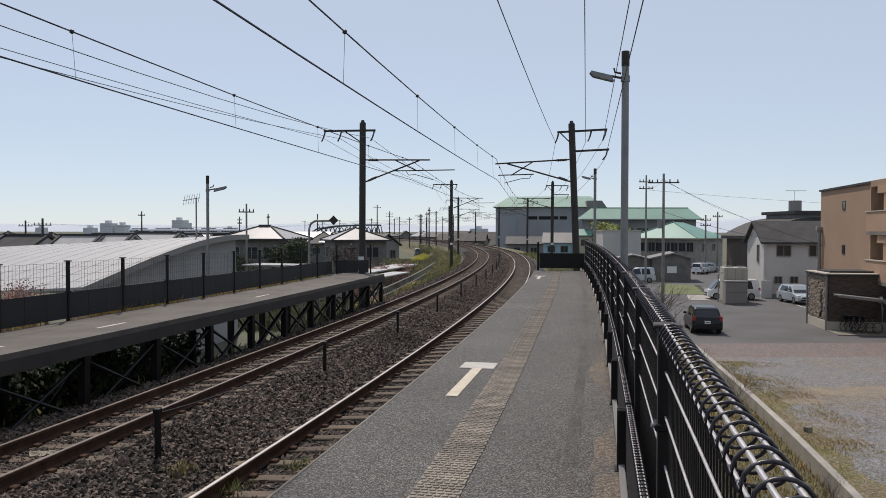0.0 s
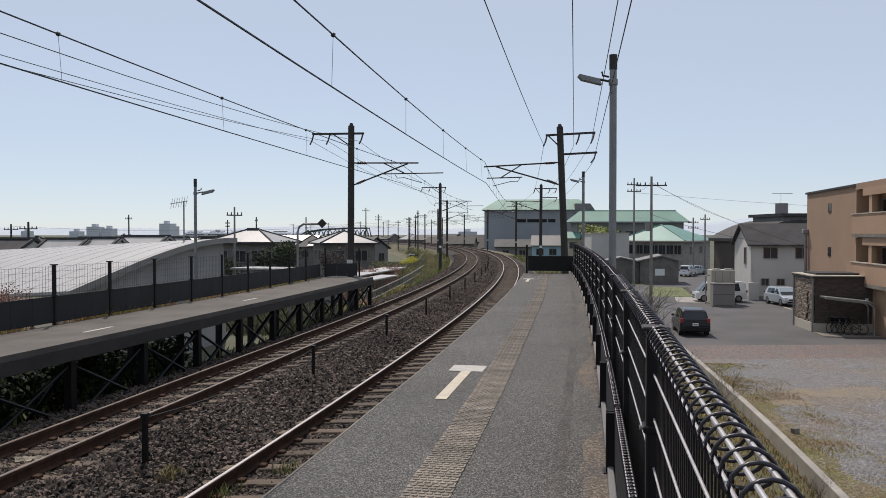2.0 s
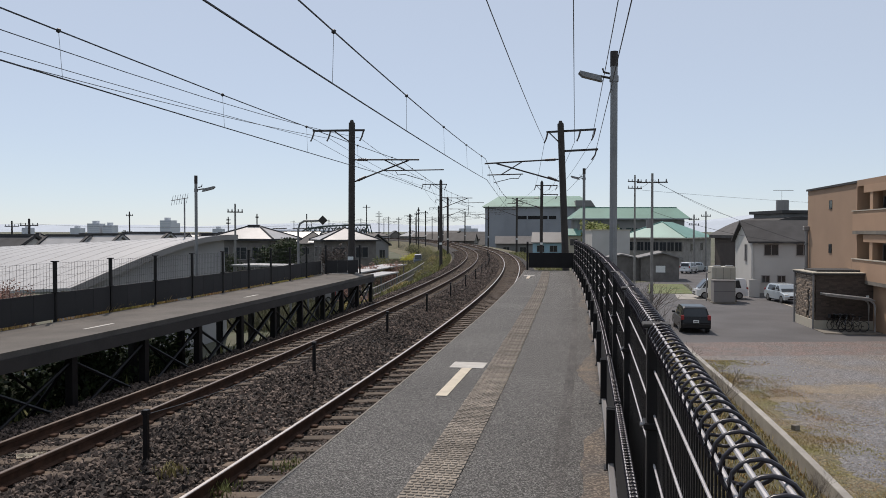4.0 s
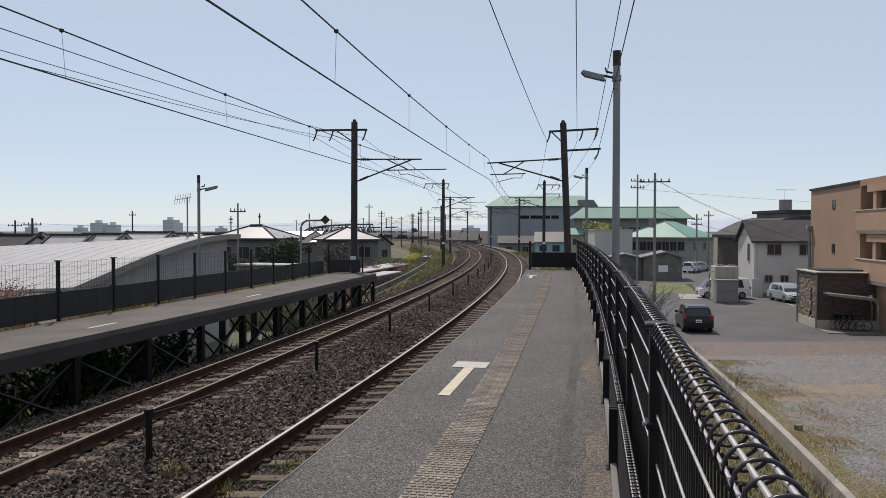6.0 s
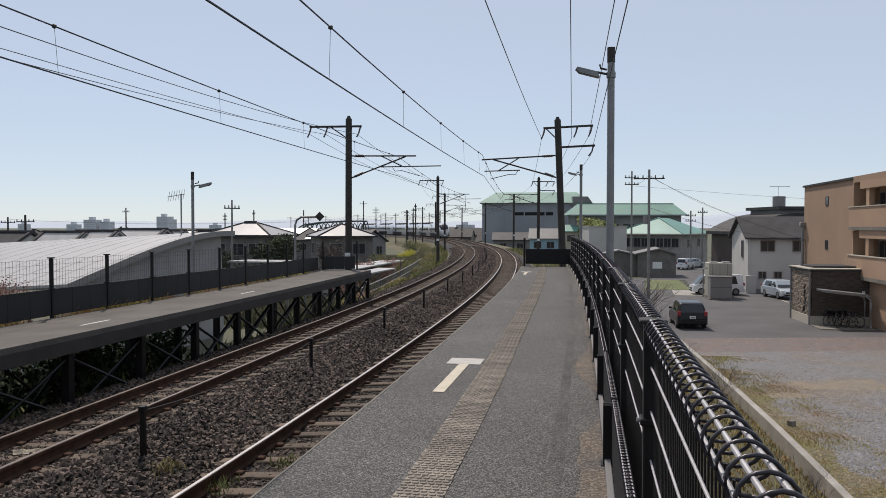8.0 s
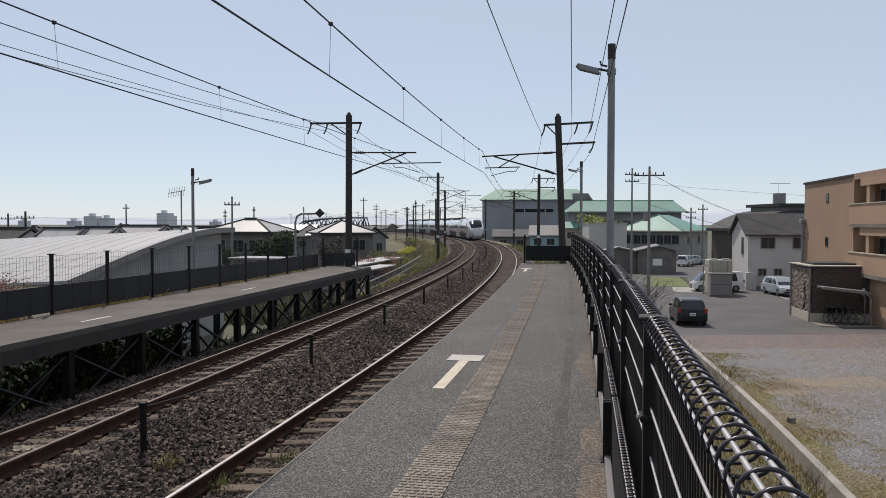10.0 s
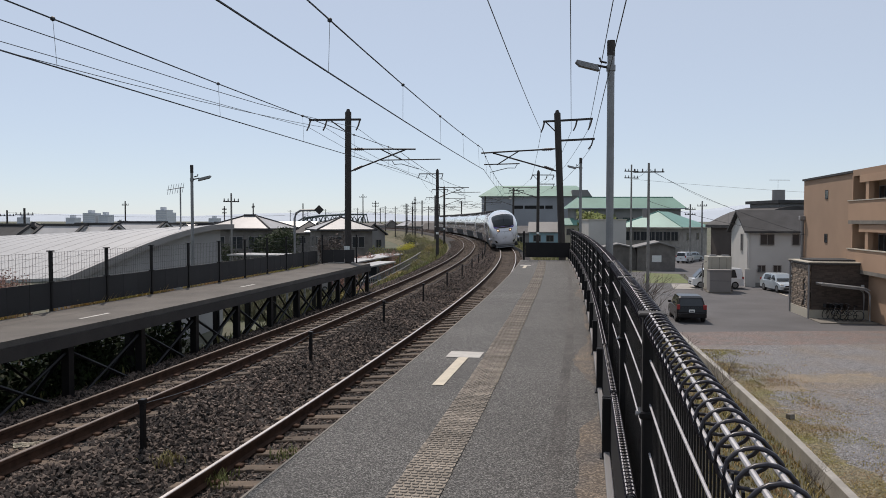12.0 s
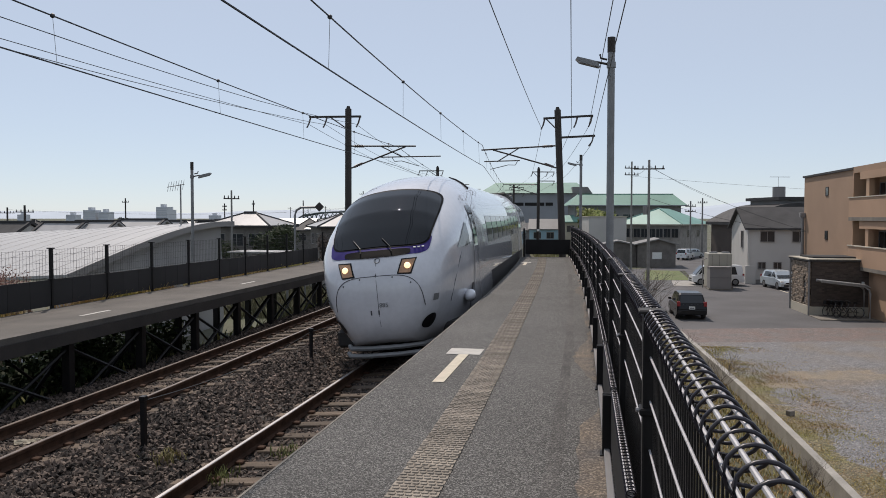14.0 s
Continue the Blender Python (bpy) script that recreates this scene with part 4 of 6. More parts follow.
        part("cab_seam", tubes([(sx * (skin_x(z, d) + 0.003), d, z) for z, d in ((1.0, 1.15), (1.4, 1.25), (1.8, 1.6), (2.2, 2.2), (2.6, 2.9), (3.0, 3.55))], 0.005, 4), M_DARKLINE, c)
        cd = part("cab_door", side_patch(sx, 3.1, 3.85, 0.95, 2.95), M_WHITE, c)
        part("cab_door_window", side_patch(sx, 3.2, 3.78, 2.0, 2.85, 0.014), M_WIND, cd)
        part("side_seam", side_patch(sx, 3.04, 3.08, 0.9, 3.0, 0.008), M_DARKLINE, c)
        part("side_seam", side_patch(sx, 3.88, 3.92, 0.9, 3.0, 0.008), M_DARKLINE, c)
        part("roof_gap", tubes([(sx * x, 6.0 - 0.5 * (x - 0.6), skin_z(x, 6.0) - 0.01) for x in (0.62, 0.78, 0.94, 1.08)], 0.045, 6), M_BLACK, c, "black gap in the roof fairing")
        part("side_plate", side_patch(sx, 0.3, 0.42, 1.12, 1.24, 0.006, 3), M_GALV, c, "small grey plate")
        bm = bmesh.new()
        rim = []
        for k in range(20):
            d, z = 0.38 + 0.16 * math.cos(k * math.tau / 20), 0.76 + 0.13 * math.sin(k * math.tau / 20)
            rim.append(bm.verts.new((sx * (skin_x(z, d) + 0.012), d, z)))
        hub = bm.verts.new((sx * (skin_x(0.76, 0.38) + 0.012), 0.38, 0.76))
        for k in range(20):
            bm.faces.new((hub, rim[k], rim[(k + 1) % 20]))
        part("side_port", bm, M_BLACK, c, "round black opening")
        bm = bmesh.new()
        bmesh.ops.create_icosphere(bm, subdivisions=2, radius=0.16, matrix=Matrix.Translation((sx * 1.36, 2.3, 0.98)) @ Matrix.Diagonal((0.75, 2.2, 0.8, 1)))
        part("fairing", bm, M_WHITE, c, smooth=True)
    # seam of the coupler hatch
    seam = []
    for i in range(25):
        a = math.pi * i / 24
        x = 0.82 * math.copysign(abs(math.cos(a)) ** 0.5, math.cos(a))
        z = 0.8 + 0.86 * math.sin(a) ** 0.5
        seam.append((x, z))

    part("hatch_seam", tubes([(x, front_d(x, z) - 0.004, z) for x, z in seam], 0.007, 5), M_DARKLINE, c, "thin dark seam")
    for x, z in ((-0.62, 1.52), (-0.3, 1.62), (0.0, 1.68), (0.3, 1.62), (0.62, 1.5)):
        part("rivet", tube(bmesh.new(), (x, front_d(x, z) - 0.012, z), (x, front_d(x, z) + 0.01, z), 0.014, n=8), M_DARKLINE, c)
    bm = bmesh.new()
    ring_mesh(bm, Vector((0, 0, 0)), 0.05, 0.008, 16, 5)
    part("emblem", bm, M_GALV, c, "small round emblem", at=Matrix.Translation((0.02, front_d(0.02, 1.93) - 0.006, 1.93)) @ Matrix.Rotation(radians(-35), 4, "X"))
    part("centre_seam", tubes([(0, front_d(0, z) - 0.003, z) for z in (0.75, 0.96, 1.1, 1.2, 1.3, 1.4, 1.52, 1.66, 1.85, 1.96)], 0.004, 5), M_DARKLINE, c)
    bm = bmesh.new()
    for z, y in ((0.34, 0.25), (0.22, 0.15)):
        tubes([(-0.82, y + 0.5, z), (-0.68, y + 0.15, z), (-0.3, y, z), (0.3, y, z), (0.68, y + 0.15, z), (0.82, y + 0.5, z)], 0.045, 8, bm)
    part("pilot_bar", bm, M_GALV, c, "grey tubular obstacle guard")
    part("skirt", prism(bmesh.new(), [(-0.9, 0.22), (0.9, 0.22), (0.95, 0.5), (-0.95, 0.5)], 1.2, 4.0), M_SKIRT, c)
    cu = bpy.data.curves.new("number", "FONT")
    cu.body, cu.size, cu.extrude, cu.align_x = "885", 0.11, 0.003, "CENTER"
    tmp = bpy.data.objects.new("number_tmp", cu)
    scene.collection.objects.link(tmp)
    me = bpy.data.meshes.new_from_object(tmp.evaluated_get(bpy.context.evaluated_depsgraph_get()))
    bpy.data.objects.remove(tmp)
    me.materials.clear()
    me.materials.append(M_GALV)
    num = share("number", me, c, Matrix.Translation((0.1, -0.012, 1.1)) @ Matrix.Rotation(radians(90), 4, "X"))
    for i in (-1, 1):
        part("bolt", B(-0.012, 0.012, -0.01, 0.03, 0.97, 1.05, Matrix.Translation((0.07 * i - 0.07, 0, 0))), M_DARKLINE, c)
    underframe(c)
    sides(c, 6.2)
    part("gangway", B(-0.6, 0.6, CAR_L, CAR_L + 0.3, 0.6, 2.9), M_SKIRT, c)
    return c


def middle_car():
    c = thing("train_car", "white express train coach with dark window band", "train car", group="train cars")
    part("body", loft([6.0, 6.02, 10, 14, 18, 26.2]), M_WHITE, c, smooth=False).matrix_basis = Matrix.Translation((0, -6.0, 0))
    underframe(c)
    sides(c, 2.0)
    roof_gear(c)
    part("gangway", B(-0.6, 0.6, CAR_L - 0.05, CAR_L + 0.3, 0.6, 2.9), M_SKIRT, c)
    return c


TRAIN = [lead_car(), middle_car()]
for k in range(4):
    TRAIN.append(copy_thing(TRAIN[1], Matrix.Identity(4)))


# ---------------------------------------------------------------- lamps and poles
def platform_lamp(x, y, z0, top, side, label, r=0.08):
    p = thing("platform_lamp", label, "lamp", pose(x, y, 0), "platform lamps")
    part("shaft", tube(bmesh.new(), (0, 0, z0), (0, 0, top), r * 1.06, r * 0.94, 14), M_GALV, p, smooth=False)
    part("collar", tube(bmesh.new(), (0, 0, top - 0.62), (0, 0, top - 0.5), r * 1.2, n=14), M_GALV, p)
    part("cap", tube(bmesh.new(), (0, 0, top - 0.3), (0, 0, top + 0.01), r * 1.05, n=14), M_POLE, p, "dark steel cap sleeve")
    arm = part("arm", tube(bmesh.new(), (side * 0.05, 0, top - 0.55), (side * 0.3, 0, top - 0.5), 0.025), M_POLE, p)
    bm = bmesh.new()
    prism(bm, [(0.25, -0.62), (0.3, -0.5), (0.72, -0.4), (0.74, -0.44), (0.66, -0.52)], -0.09, 0.09)
    bmesh.ops.transform(bm, matrix=Matrix.Translation((0, 0, top)) @ Matrix.Diagonal((side, 1, 1, 1)), verts=bm.verts)
    part("lamp_head", bm, M_GALV, p, "grey streetlight head")
    part("sensor", tubes([(side * 0.09, 0, top - 0.45), (side * 0.22, 0, top - 0.42), (side * 0.24, 0, top - 0.34)], 0.022, 6), M_POLE, p)


platform_lamp(3.52, 16.4, -2.6, 5.33, -1, "tall grey steel platform lamp beside the fence")
platform_lamp(7.7, 43.5, -3.6, 5.05, -1, "grey steel lamp post beyond the platform end")
platform_lamp(-9.7, 30.3, -3.6, 3.72, 1, "grey steel lamp behind the opposite fence", 0.06)


def utility_pole(x, y, top, arms=2, r=0.14, turn=0, wide=1.1, dark=False, extra=True):
    p = thing("utility_pole", "concrete utility pole with crossarms and insulators" if not dark else "distant dark utility pole with crossarms", "utility pole", pose(x, y, 0, 0, 0, turn), "utility poles")
    part("shaft", tube(bmesh.new(), (0, 0, GZ - 0.1), (0, 0, top), r * 1.25, r * 0.85, 10), M_POLE if dark else M_CPOLE, p)
    for k in range(arms):
        z = top - 0.75 - 0.75 * k
        arm = part("crossarm", B(-wide, wide, -0.05, 0.05, z - 0.05, z + 0.05), M_POLE, p)
        for i in (-0.9, -0.4, 0.4, 0.9):
            part("insulator", tube(bmesh.new(), (wide * i, 0, z + 0.05), (wide * i, 0, z + 0.28), 0.06, 0.04, 6), M_INSUL, arm)
    if extra:
        part("transformer", tube(bmesh.new(), (-0.28, 0, top - 4.55), (-0.28, 0, top - 3.85), 0.2, n=12), M_GREYBOX, p)
    return p


utility_pole(17.2, 65.1, 6.36, 1, 0.11, -10, 1.25)
utility_pole(21.3, 88.0, 7.85, 2, 0.1, 20, 0.9, extra=False)
utility_pole(35.6, 112.0, 3.9, 2, 0.12, 10, 0.8, extra=False)
utility_pole(39.3, 118.0, 4.5, 1, 0.12, -15, 0.7, extra=False)
utility_pole(-18.9, 70.0, 4.0, 1, 0.09, 30, 0.7, extra=False)
utility_pole(-46.0, 86.0, 2.9, 1, 0.13, 30, 0.9, dark=True, extra=False)
utility_pole(-58.5, 105.0, 2.9, 1, 0.13, 10, 0.9, dark=True, extra=False)
for i, (px_, dist, up) in enumerate(((-140, 190, 6.3), (-118, 210, 5.2), (-83, 230, 4.0), (-64, 215, 4.6), (-52, 205, 5.0), (-48, 175, 5.2), (-24, 235, 4.3), (-246, 160, 3.4), (-334, 150, 3.2), (-385, 170, 3.0), (-560, 140, 3.4))):
    utility_pole(px_ / 1380 * dist, dist, 1.6 + up, 1 + i % 2, 0.13, 15 * i, 0.9, dark=True, extra=False)


# ---------------------------------------------------------------- the lot
def flat_patch(name, corners, z, material, label, category):
    bm = bmesh.new()
    top = [bm.verts.new((x, y, z)) for x, y in corners]
    low = [bm.verts.new((x, y, GZ - 0.2)) for x, y in corners]
    n = len(corners)
    bm.faces.new(top), bm.faces.new(low[::-1])
    for k in range(n):
        bm.faces.new((top[k], low[k], low[(k + 1) % n], top[(k + 1) % n]))
    return tagged(part(name, bm, material), label, category, kind="structure")


def edge_o(s):
    p = on(s, 9.7)
    return (p.x, p.y)


flat_patch("ground_lot", [edge_o(s) for s in (-20, 0, 10, 20, 30, 38)] + [(45, 38.5), (60, 10), (40, -30)], GZ + 0.012, M_LOT, "grey gravel lot with sandy patches", "ground")
flat_patch("pavement_red", [edge_o(s) for s in (38, 42.5)] + [(48, 43.2), (45, 38.5)], GZ + 0.008, M_REDROAD, "worn reddish asphalt strip", "road")
flat_patch("road", [edge_o(s) for s in (42.5, 55, 70, 85)] + [(26, 93), (36, 130), (48, 130), (44, 100), (36, 78), (44, 62), (48, 43.2)], GZ + 0.004, M_ROAD, "grey asphalt parking area and lane", "road")
flat_patch("lawn", [(19.3, 74.2), (23.6, 74.0), (26.4, 87.0), (23.0, 88.0)], GZ + 0.02, M_TURF, "bright green grass verge by the lane", "lawn")
flat_patch("pavement_pale", [(20.2, 67.8), (21.6, 73.4), (25.6, 73.0), (23.6, 67.2)], GZ + 0.03, M_WALLC, "pale concrete parking bay", "pavement")

bm = bmesh.new()
inner, outer = [], []
for k in range(241):
    s = 2 + 0.1375 * k
    w = 0.95 * min(1, (36 - s) / 8) + 0.5 * noise.noise((s * 0.25, 5, 0)) + 0.4 * noise.noise((s * 0.9, 2, 0)) + 0.5 * noise.noise((s * 3.7, 7, 0))
    inner.append(bm.verts.new(on(s, 9.44, GZ + 0.02)))
    outer.append(bm.verts.new(on(s, 9.7 + max(0.2, w), GZ + 0.017)))
for k in range(240):
    bm.faces.new((inner[k], outer[k], outer[k + 1], inner[k + 1]))
tagged(part("ground_soil", bm, M_SOIL), "bare brown soil along the low wall", "soil", kind="structure")
for (x0, y0), (x1, y1) in (((27.4, 61.6), (28.0, 65.6)), ((28.6, 61.6), (30.0, 65.6)), ((31.0, 60.8), (32.4, 64.8)), ((25.6, 70.0), (27.0, 74.0))):
    m_ = Matrix.Translation((x0, y0, GZ + 0.006)) @ Matrix.Rotation(math.atan2(-(x1 - x0), y1 - y0), 4, "Z")
    t_ = thing("painted_line", "worn white parking line on the asphalt", "marking", m_, "parking lines")
    part("stripe", B(-0.06, 0.06, 0, math.hypot(x1 - x0, y1 - y0), 0, 0.004), M_LINE, t_)


def wall_d(s):
    return float(np.interp(s, [0, 23, 33, 60], [-0.07, -0.05, -0.12, -0.1]))


bmw = sweep([(9.42, GZ - 0.2), (9.42, GZ + 0.4), (9.43, GZ + 0.41), (9.61, GZ + 0.41), (9.62, GZ - 0.2)], -12, 60, 1.5, off=wall_d)
tagged(part("kerb_wall", bmw, M_WALLC), "low weathered concrete wall along the lot", "wall", kind="structure")


def blades(name, spots, material, label, n, h0, h1, seed, wide=0.012):
    """Tufts of grass: bent narrow blades scattered by a function of the random source."""
    rng = np.random.default_rng(seed)
    base = np.array([spots(rng) for _ in range(n)])
    ang = rng.uniform(0, math.tau, n)
    h = rng.uniform(h0, h1, n)
    lean = rng.uniform(0.1, 0.7, n) * h
    w = wide * rng.uniform(0.6, 1.4, n)
    c, s = np.cos(ang), np.sin(ang)
    v = np.zeros((n, 5, 3))
    for k, (u, side) in enumerate(((0, -1), (0, 1), (0.6, 1), (0.6, -1), (1, 0))):
        v[:, k, 0] = base[:, 0] + side * w * (1 - 0.3 * u) * -s + c * lean * u * u
        v[:, k, 1] = base[:, 1] + side * w * (1 - 0.3 * u) * c + s * lean * u * u
        v[:, k, 2] = base[:, 2] + h * u - 0.02
    idx = 5 * np.arange(n)
    faces = [(i, i + 1, i + 2, i + 3) for i in idx.tolist()] + [(i + 3, i + 2, i + 4) for i in idx.tolist()]
    me = bpy.data.meshes.new(name)
    me.from_pydata(v.reshape(-1, 3).tolist(), [], faces)
    me.materials.append(material)
    return tagged(new(name, me), label, "grass", kind="stuff")


def bank_z(o):
    pts = [(-11, GZ), (-8.6, GZ + 0.5), (-5.6, -1.95), (-4.75, -1.62), (2.15, -1.62), (4.6, -1.55), (6.0, -2.6), (9.4, GZ - 0.05), (9.6, GZ)]
    for a, b in zip(pts, pts[1:]):
        if o <= b[0]:
            return lerp(a[1], b[1], (o - a[0]) / (b[0] - a[0]))
    return GZ


def spot_bank(rng):
    s, o = -2 + 70 * rng.random() ** 1.5, rng.uniform(4.7, 9.4)
    return tuple(on(s, o, bank_z(o)))


def spot_lot(rng):
    while True:
        s = rng.uniform(6, 37)
        o = 9.62 + abs(rng.normal(0, 1.5))
        if noise.noise((s * 0.45, o * 0.9, 1)) + 0.6 * noise.noise((s * 1.6, o * 2.5, 4)) + rng.normal(0, 0.4) > 0.13 * (o - 9.6):
            break
    return tuple(on(s, o, GZ))


def spot_left(rng):
    s, o = 5 + 135 * rng.random() ** 0.8, rng.uniform(-10.5, -5.5)
    return tuple(on(s, o, bank_z(o)))


def spot_verge(rng):
    y = rng.uniform(74, 87)
    return (y * rng.uniform(0.258, 0.322 - 0.0008 * (y - 74)), y, GZ)


def spot_right_far(rng):
    s, o = rng.uniform(33, 110), rng.uniform(2.6, 8.5)
    return tuple(on(s, o, bank_z(o)))


def spot_below(rng):
    s, o = 44 + 110 * rng.random(), rng.uniform(-19, -8.5)
    return tuple(on(s, o, max(GZ, bank_z(o)) if o > -11 else GZ))


blades("scrub_below", spot_below, M_SCRUB, "rough grey-green scrub below the embankment", 42000, 0.2, 0.75, 18, 0.03)
blades("grass_bank", spot_bank, M_DRY, "dry straw-coloured grass on the bank", 5000, 0.1, 0.4, 11, 0.008)
blades("weed_bank", spot_bank, M_MOSS, "low olive and rust-brown weeds on the bank", 34000, 0.04, 0.16, 21, 0.016)
blades("grass_lot", spot_lot, M_MOSS, "patchy low yellow-brown weeds at the lot's edge", 75000, 0.02, 0.07, 12, 0.014)
blades("grass_left", spot_left, M_GRASS, "green and dry grass on the embankment", 30000, 0.15, 0.6, 13, 0.035)
blades("grass_right", spot_right_far, M_GRASS, "green and dry grass beside the tracks", 9000, 0.12, 0.4, 14, 0.02)
blades("grass_verge", spot_verge, M_GRASS, "green grass blades on the verge", 9000, 0.02, 0.06, 15, 0.03)


def spot_fence(rng):
    s = rng.uniform(9, 30)
    if noise.noise((s * 0.7, 6, 0)) < -0.15:
        s = rng.uniform(15, 19)
    return tuple(on(s, rng.uniform(-6.75, -6.45), -0.62))


blades("weed_fence", spot_fence, M_MOSS, "yellow-green weeds behind the opposite fence", 3500, 0.3, 0.62, 17, 0.02)
WEEDS = [(-1.92, 9.5), (-3.33, 9.3), (-2.5, 8.6), (-0.95, 12.3), (-1.45, 8.9), (0.35, 19.0), (-3.9, 15.2)]


def spot_weed(rng):
    x, y = WEEDS[rng.integers(len(WEEDS))]
    return (x + rng.normal(0, 0.09), y + rng.normal(0, 0.14), -1.31)


blades("weed", spot_weed, M_GRASS, "small green weeds growing in the ballast", 900, 0.05, 0.14, 16, 0.008)


def litter():
    t = thing("litter", "crumpled pale plastic scrap lying between the rails", "litter", pose(-5.25, 9.9, -1.3, 4, 3, 30))
    bm = bmesh.new()
    n = 8
    g = [[bm.verts.new((-0.22 + 0.44 * i / n, -0.09 + 0.18 * j / n, 0.03 + 0.03 * noise.noise((i * 0.9, j * 0.9, 3)))) for j in range(n + 1)] for i in range(n + 1)]
    for i in range(n):
        for j in range(n):
            bm.faces.new((g[i][j], g[i + 1][j], g[i + 1][j + 1], g[i][j + 1]))
    bmesh.ops.solidify(bm, geom=bm.faces[:], thickness=0.004)
    part("scrap", bm, M_LINE, t)


litter()


def bare_shrub(x, y, z, h, seed, material=None, label="leafless grey-brown shrub on the bank"):
    rng = random.Random(seed)
    t = thing("shrub", label, "shrub", pose(x, y, z))
    bm = bmesh.new()

    def grow(p, d, l, r, k):
        q = p + d * l
        tube(bm, p, q, r, r * 0.65, 4)
        if k:
            for _ in range(3 if k > 1 else 2):
                e = (d + Vector((rng.uniform(-0.8, 0.8), rng.uniform(-0.8, 0.8), rng.uniform(-0.2, 0.5)))).normalized()
                grow(q, e, l * rng.uniform(0.55, 0.85), r * 0.62, k - 1)
    for _ in range(4):
        grow(Vector((rng.uniform(-0.15, 0.15), rng.uniform(-0.15, 0.15), 0)), Vector((rng.uniform(-0.5, 0.5), rng.uniform(-0.5, 0.5), 1)).normalized(), h * 0.3, 0.0065 * h, 4)
    part("branch_work", bm, material or M_TWIG, t)


def lot_patch(x, y, rx, ry, material, label, seed):
    """A flat stain with a ragged outline."""
    bm = bmesh.new()
    c = bm.verts.new((x, y, GZ + 0.019))
    rim = []
    for k in range(72):
        a = math.tau * k / 72
        r = 1 + 0.45 * noise.noise((math.cos(a) * 2, math.sin(a) * 2, seed)) + 0.3 * noise.noise((math.cos(a) * 7, math.sin(a) * 7, seed)) + 0.2 * noise.noise((k * 0.9, 2, seed))
        rim.append(bm.verts.new((x + rx * r * math.cos(a), y + ry * r * math.sin(a), GZ + 0.016)))
    for k in range(72):
        bm.faces.new((c, rim[k], rim[(k + 1) % 72]))
    tagged(part("ground_patch", bm, material), label, "ground", kind="structure")


lot_patch(14.9, 29.3, 2.0, 0.9, M_SAND, "sandy patch on the gravel lot", 1)
lot_patch(12.2, 27.5, 0.9, 0.5, M_SAND, "sandy patch on the gravel lot", 5)


def spot_litter(rng):
    while True:
        x, y = rng.uniform(8.5, 17), rng.uniform(14, 27)
        if noise.noise((x * 0.5, y * 0.5, 9)) + rng.normal(0, 0.25) > 0.12:
            return (x, y, GZ + 0.015)


blades("leaf_litter", spot_litter, M_LITTER, "dry brown leaf litter and stalks on the gravel", 16000, 0.012, 0.035, 31, 0.014)
bare_shrub(8.3, 32.0, -3.6, 3.9, 3)
bare_shrub(7.7, 30.5, -3.5, 3.2, 9)
bare_shrub(7.9, 31.4, -3.6, 3.6, 21)
bare_shrub(7.2, 28.6, -3.5, 2.6, 23)
bare_shrub(7.4, 21.5, -3.6, 1.8, 4)
bare_shrub(8.3, 26.5, -3.7, 1.7, 5)
bare_shrub(7.0, 14.6, -3.9, 1.1, 7)


def leaf_cloud(bm, c, rx, ry, rz, n, size, rng):
    for _ in range(n):
        d = Vector((rng.gauss(0, 1), rng.gauss(0, 1), rng.gauss(0, 1))).normalized() * (rng.random() ** 0.4)
        k = 0.75 + 0.5 * noise.noise(Vector(c) * 0.7 + d * 2.2)
        p = Vector(c) + Vector((d.x * rx, d.y * ry, d.z * rz)) * k
        u = Vector((rng.gauss(0, 1), rng.gauss(0, 1), rng.gauss(0, 1))).normalized()
        w = u.orthogonal().normalized()
        s = size * rng.uniform(0.6, 1.4)
        v = [bm.verts.new(q) for q in (p - u * s, p + w * s * 0.45, p + u * s, p - w * s * 0.45)]
        bm.faces.new(v)


def tree(x, y, h, r, seed, material, label, n=2500, size=0.14, name="tree", trunk=0.35):
    rng = random.Random(seed)
    t = thing(name, label, "tree" if name == "tree" else "bush", pose(x, y, GZ))
    bm = bmesh.new()
    tube(bm, (0, 0, 0), (0.1, 0, h * trunk), 0.05 * h * 0.6, 0.03 * h * 0.5, 8)
    for k in range(5):
        a = k * 1.3 + rng.random()
        tube(bm, (0.1, 0, h * trunk * 0.85), (r * 0.5 * math.cos(a), r * 0.5 * math.sin(a), h * (trunk + 0.25)), 0.02 * h * 0.5, 0.008 * h, 6)
    part("trunk", bm, M_BARK, t)
    bm = bmesh.new()
    for k in range(9):
        a, q = rng.uniform(0, math.tau), rng.uniform(0, 0.65) * r
        leaf_cloud(bm, (q * math.cos(a), q * math.sin(a), h * (trunk + (1 - trunk) * rng.uniform(0.25, 0.75))), r * 0.5, r * 0.5, h * (1 - trunk) * 0.3, n // 9, size, rng)
    part("crown", bm, material, t)


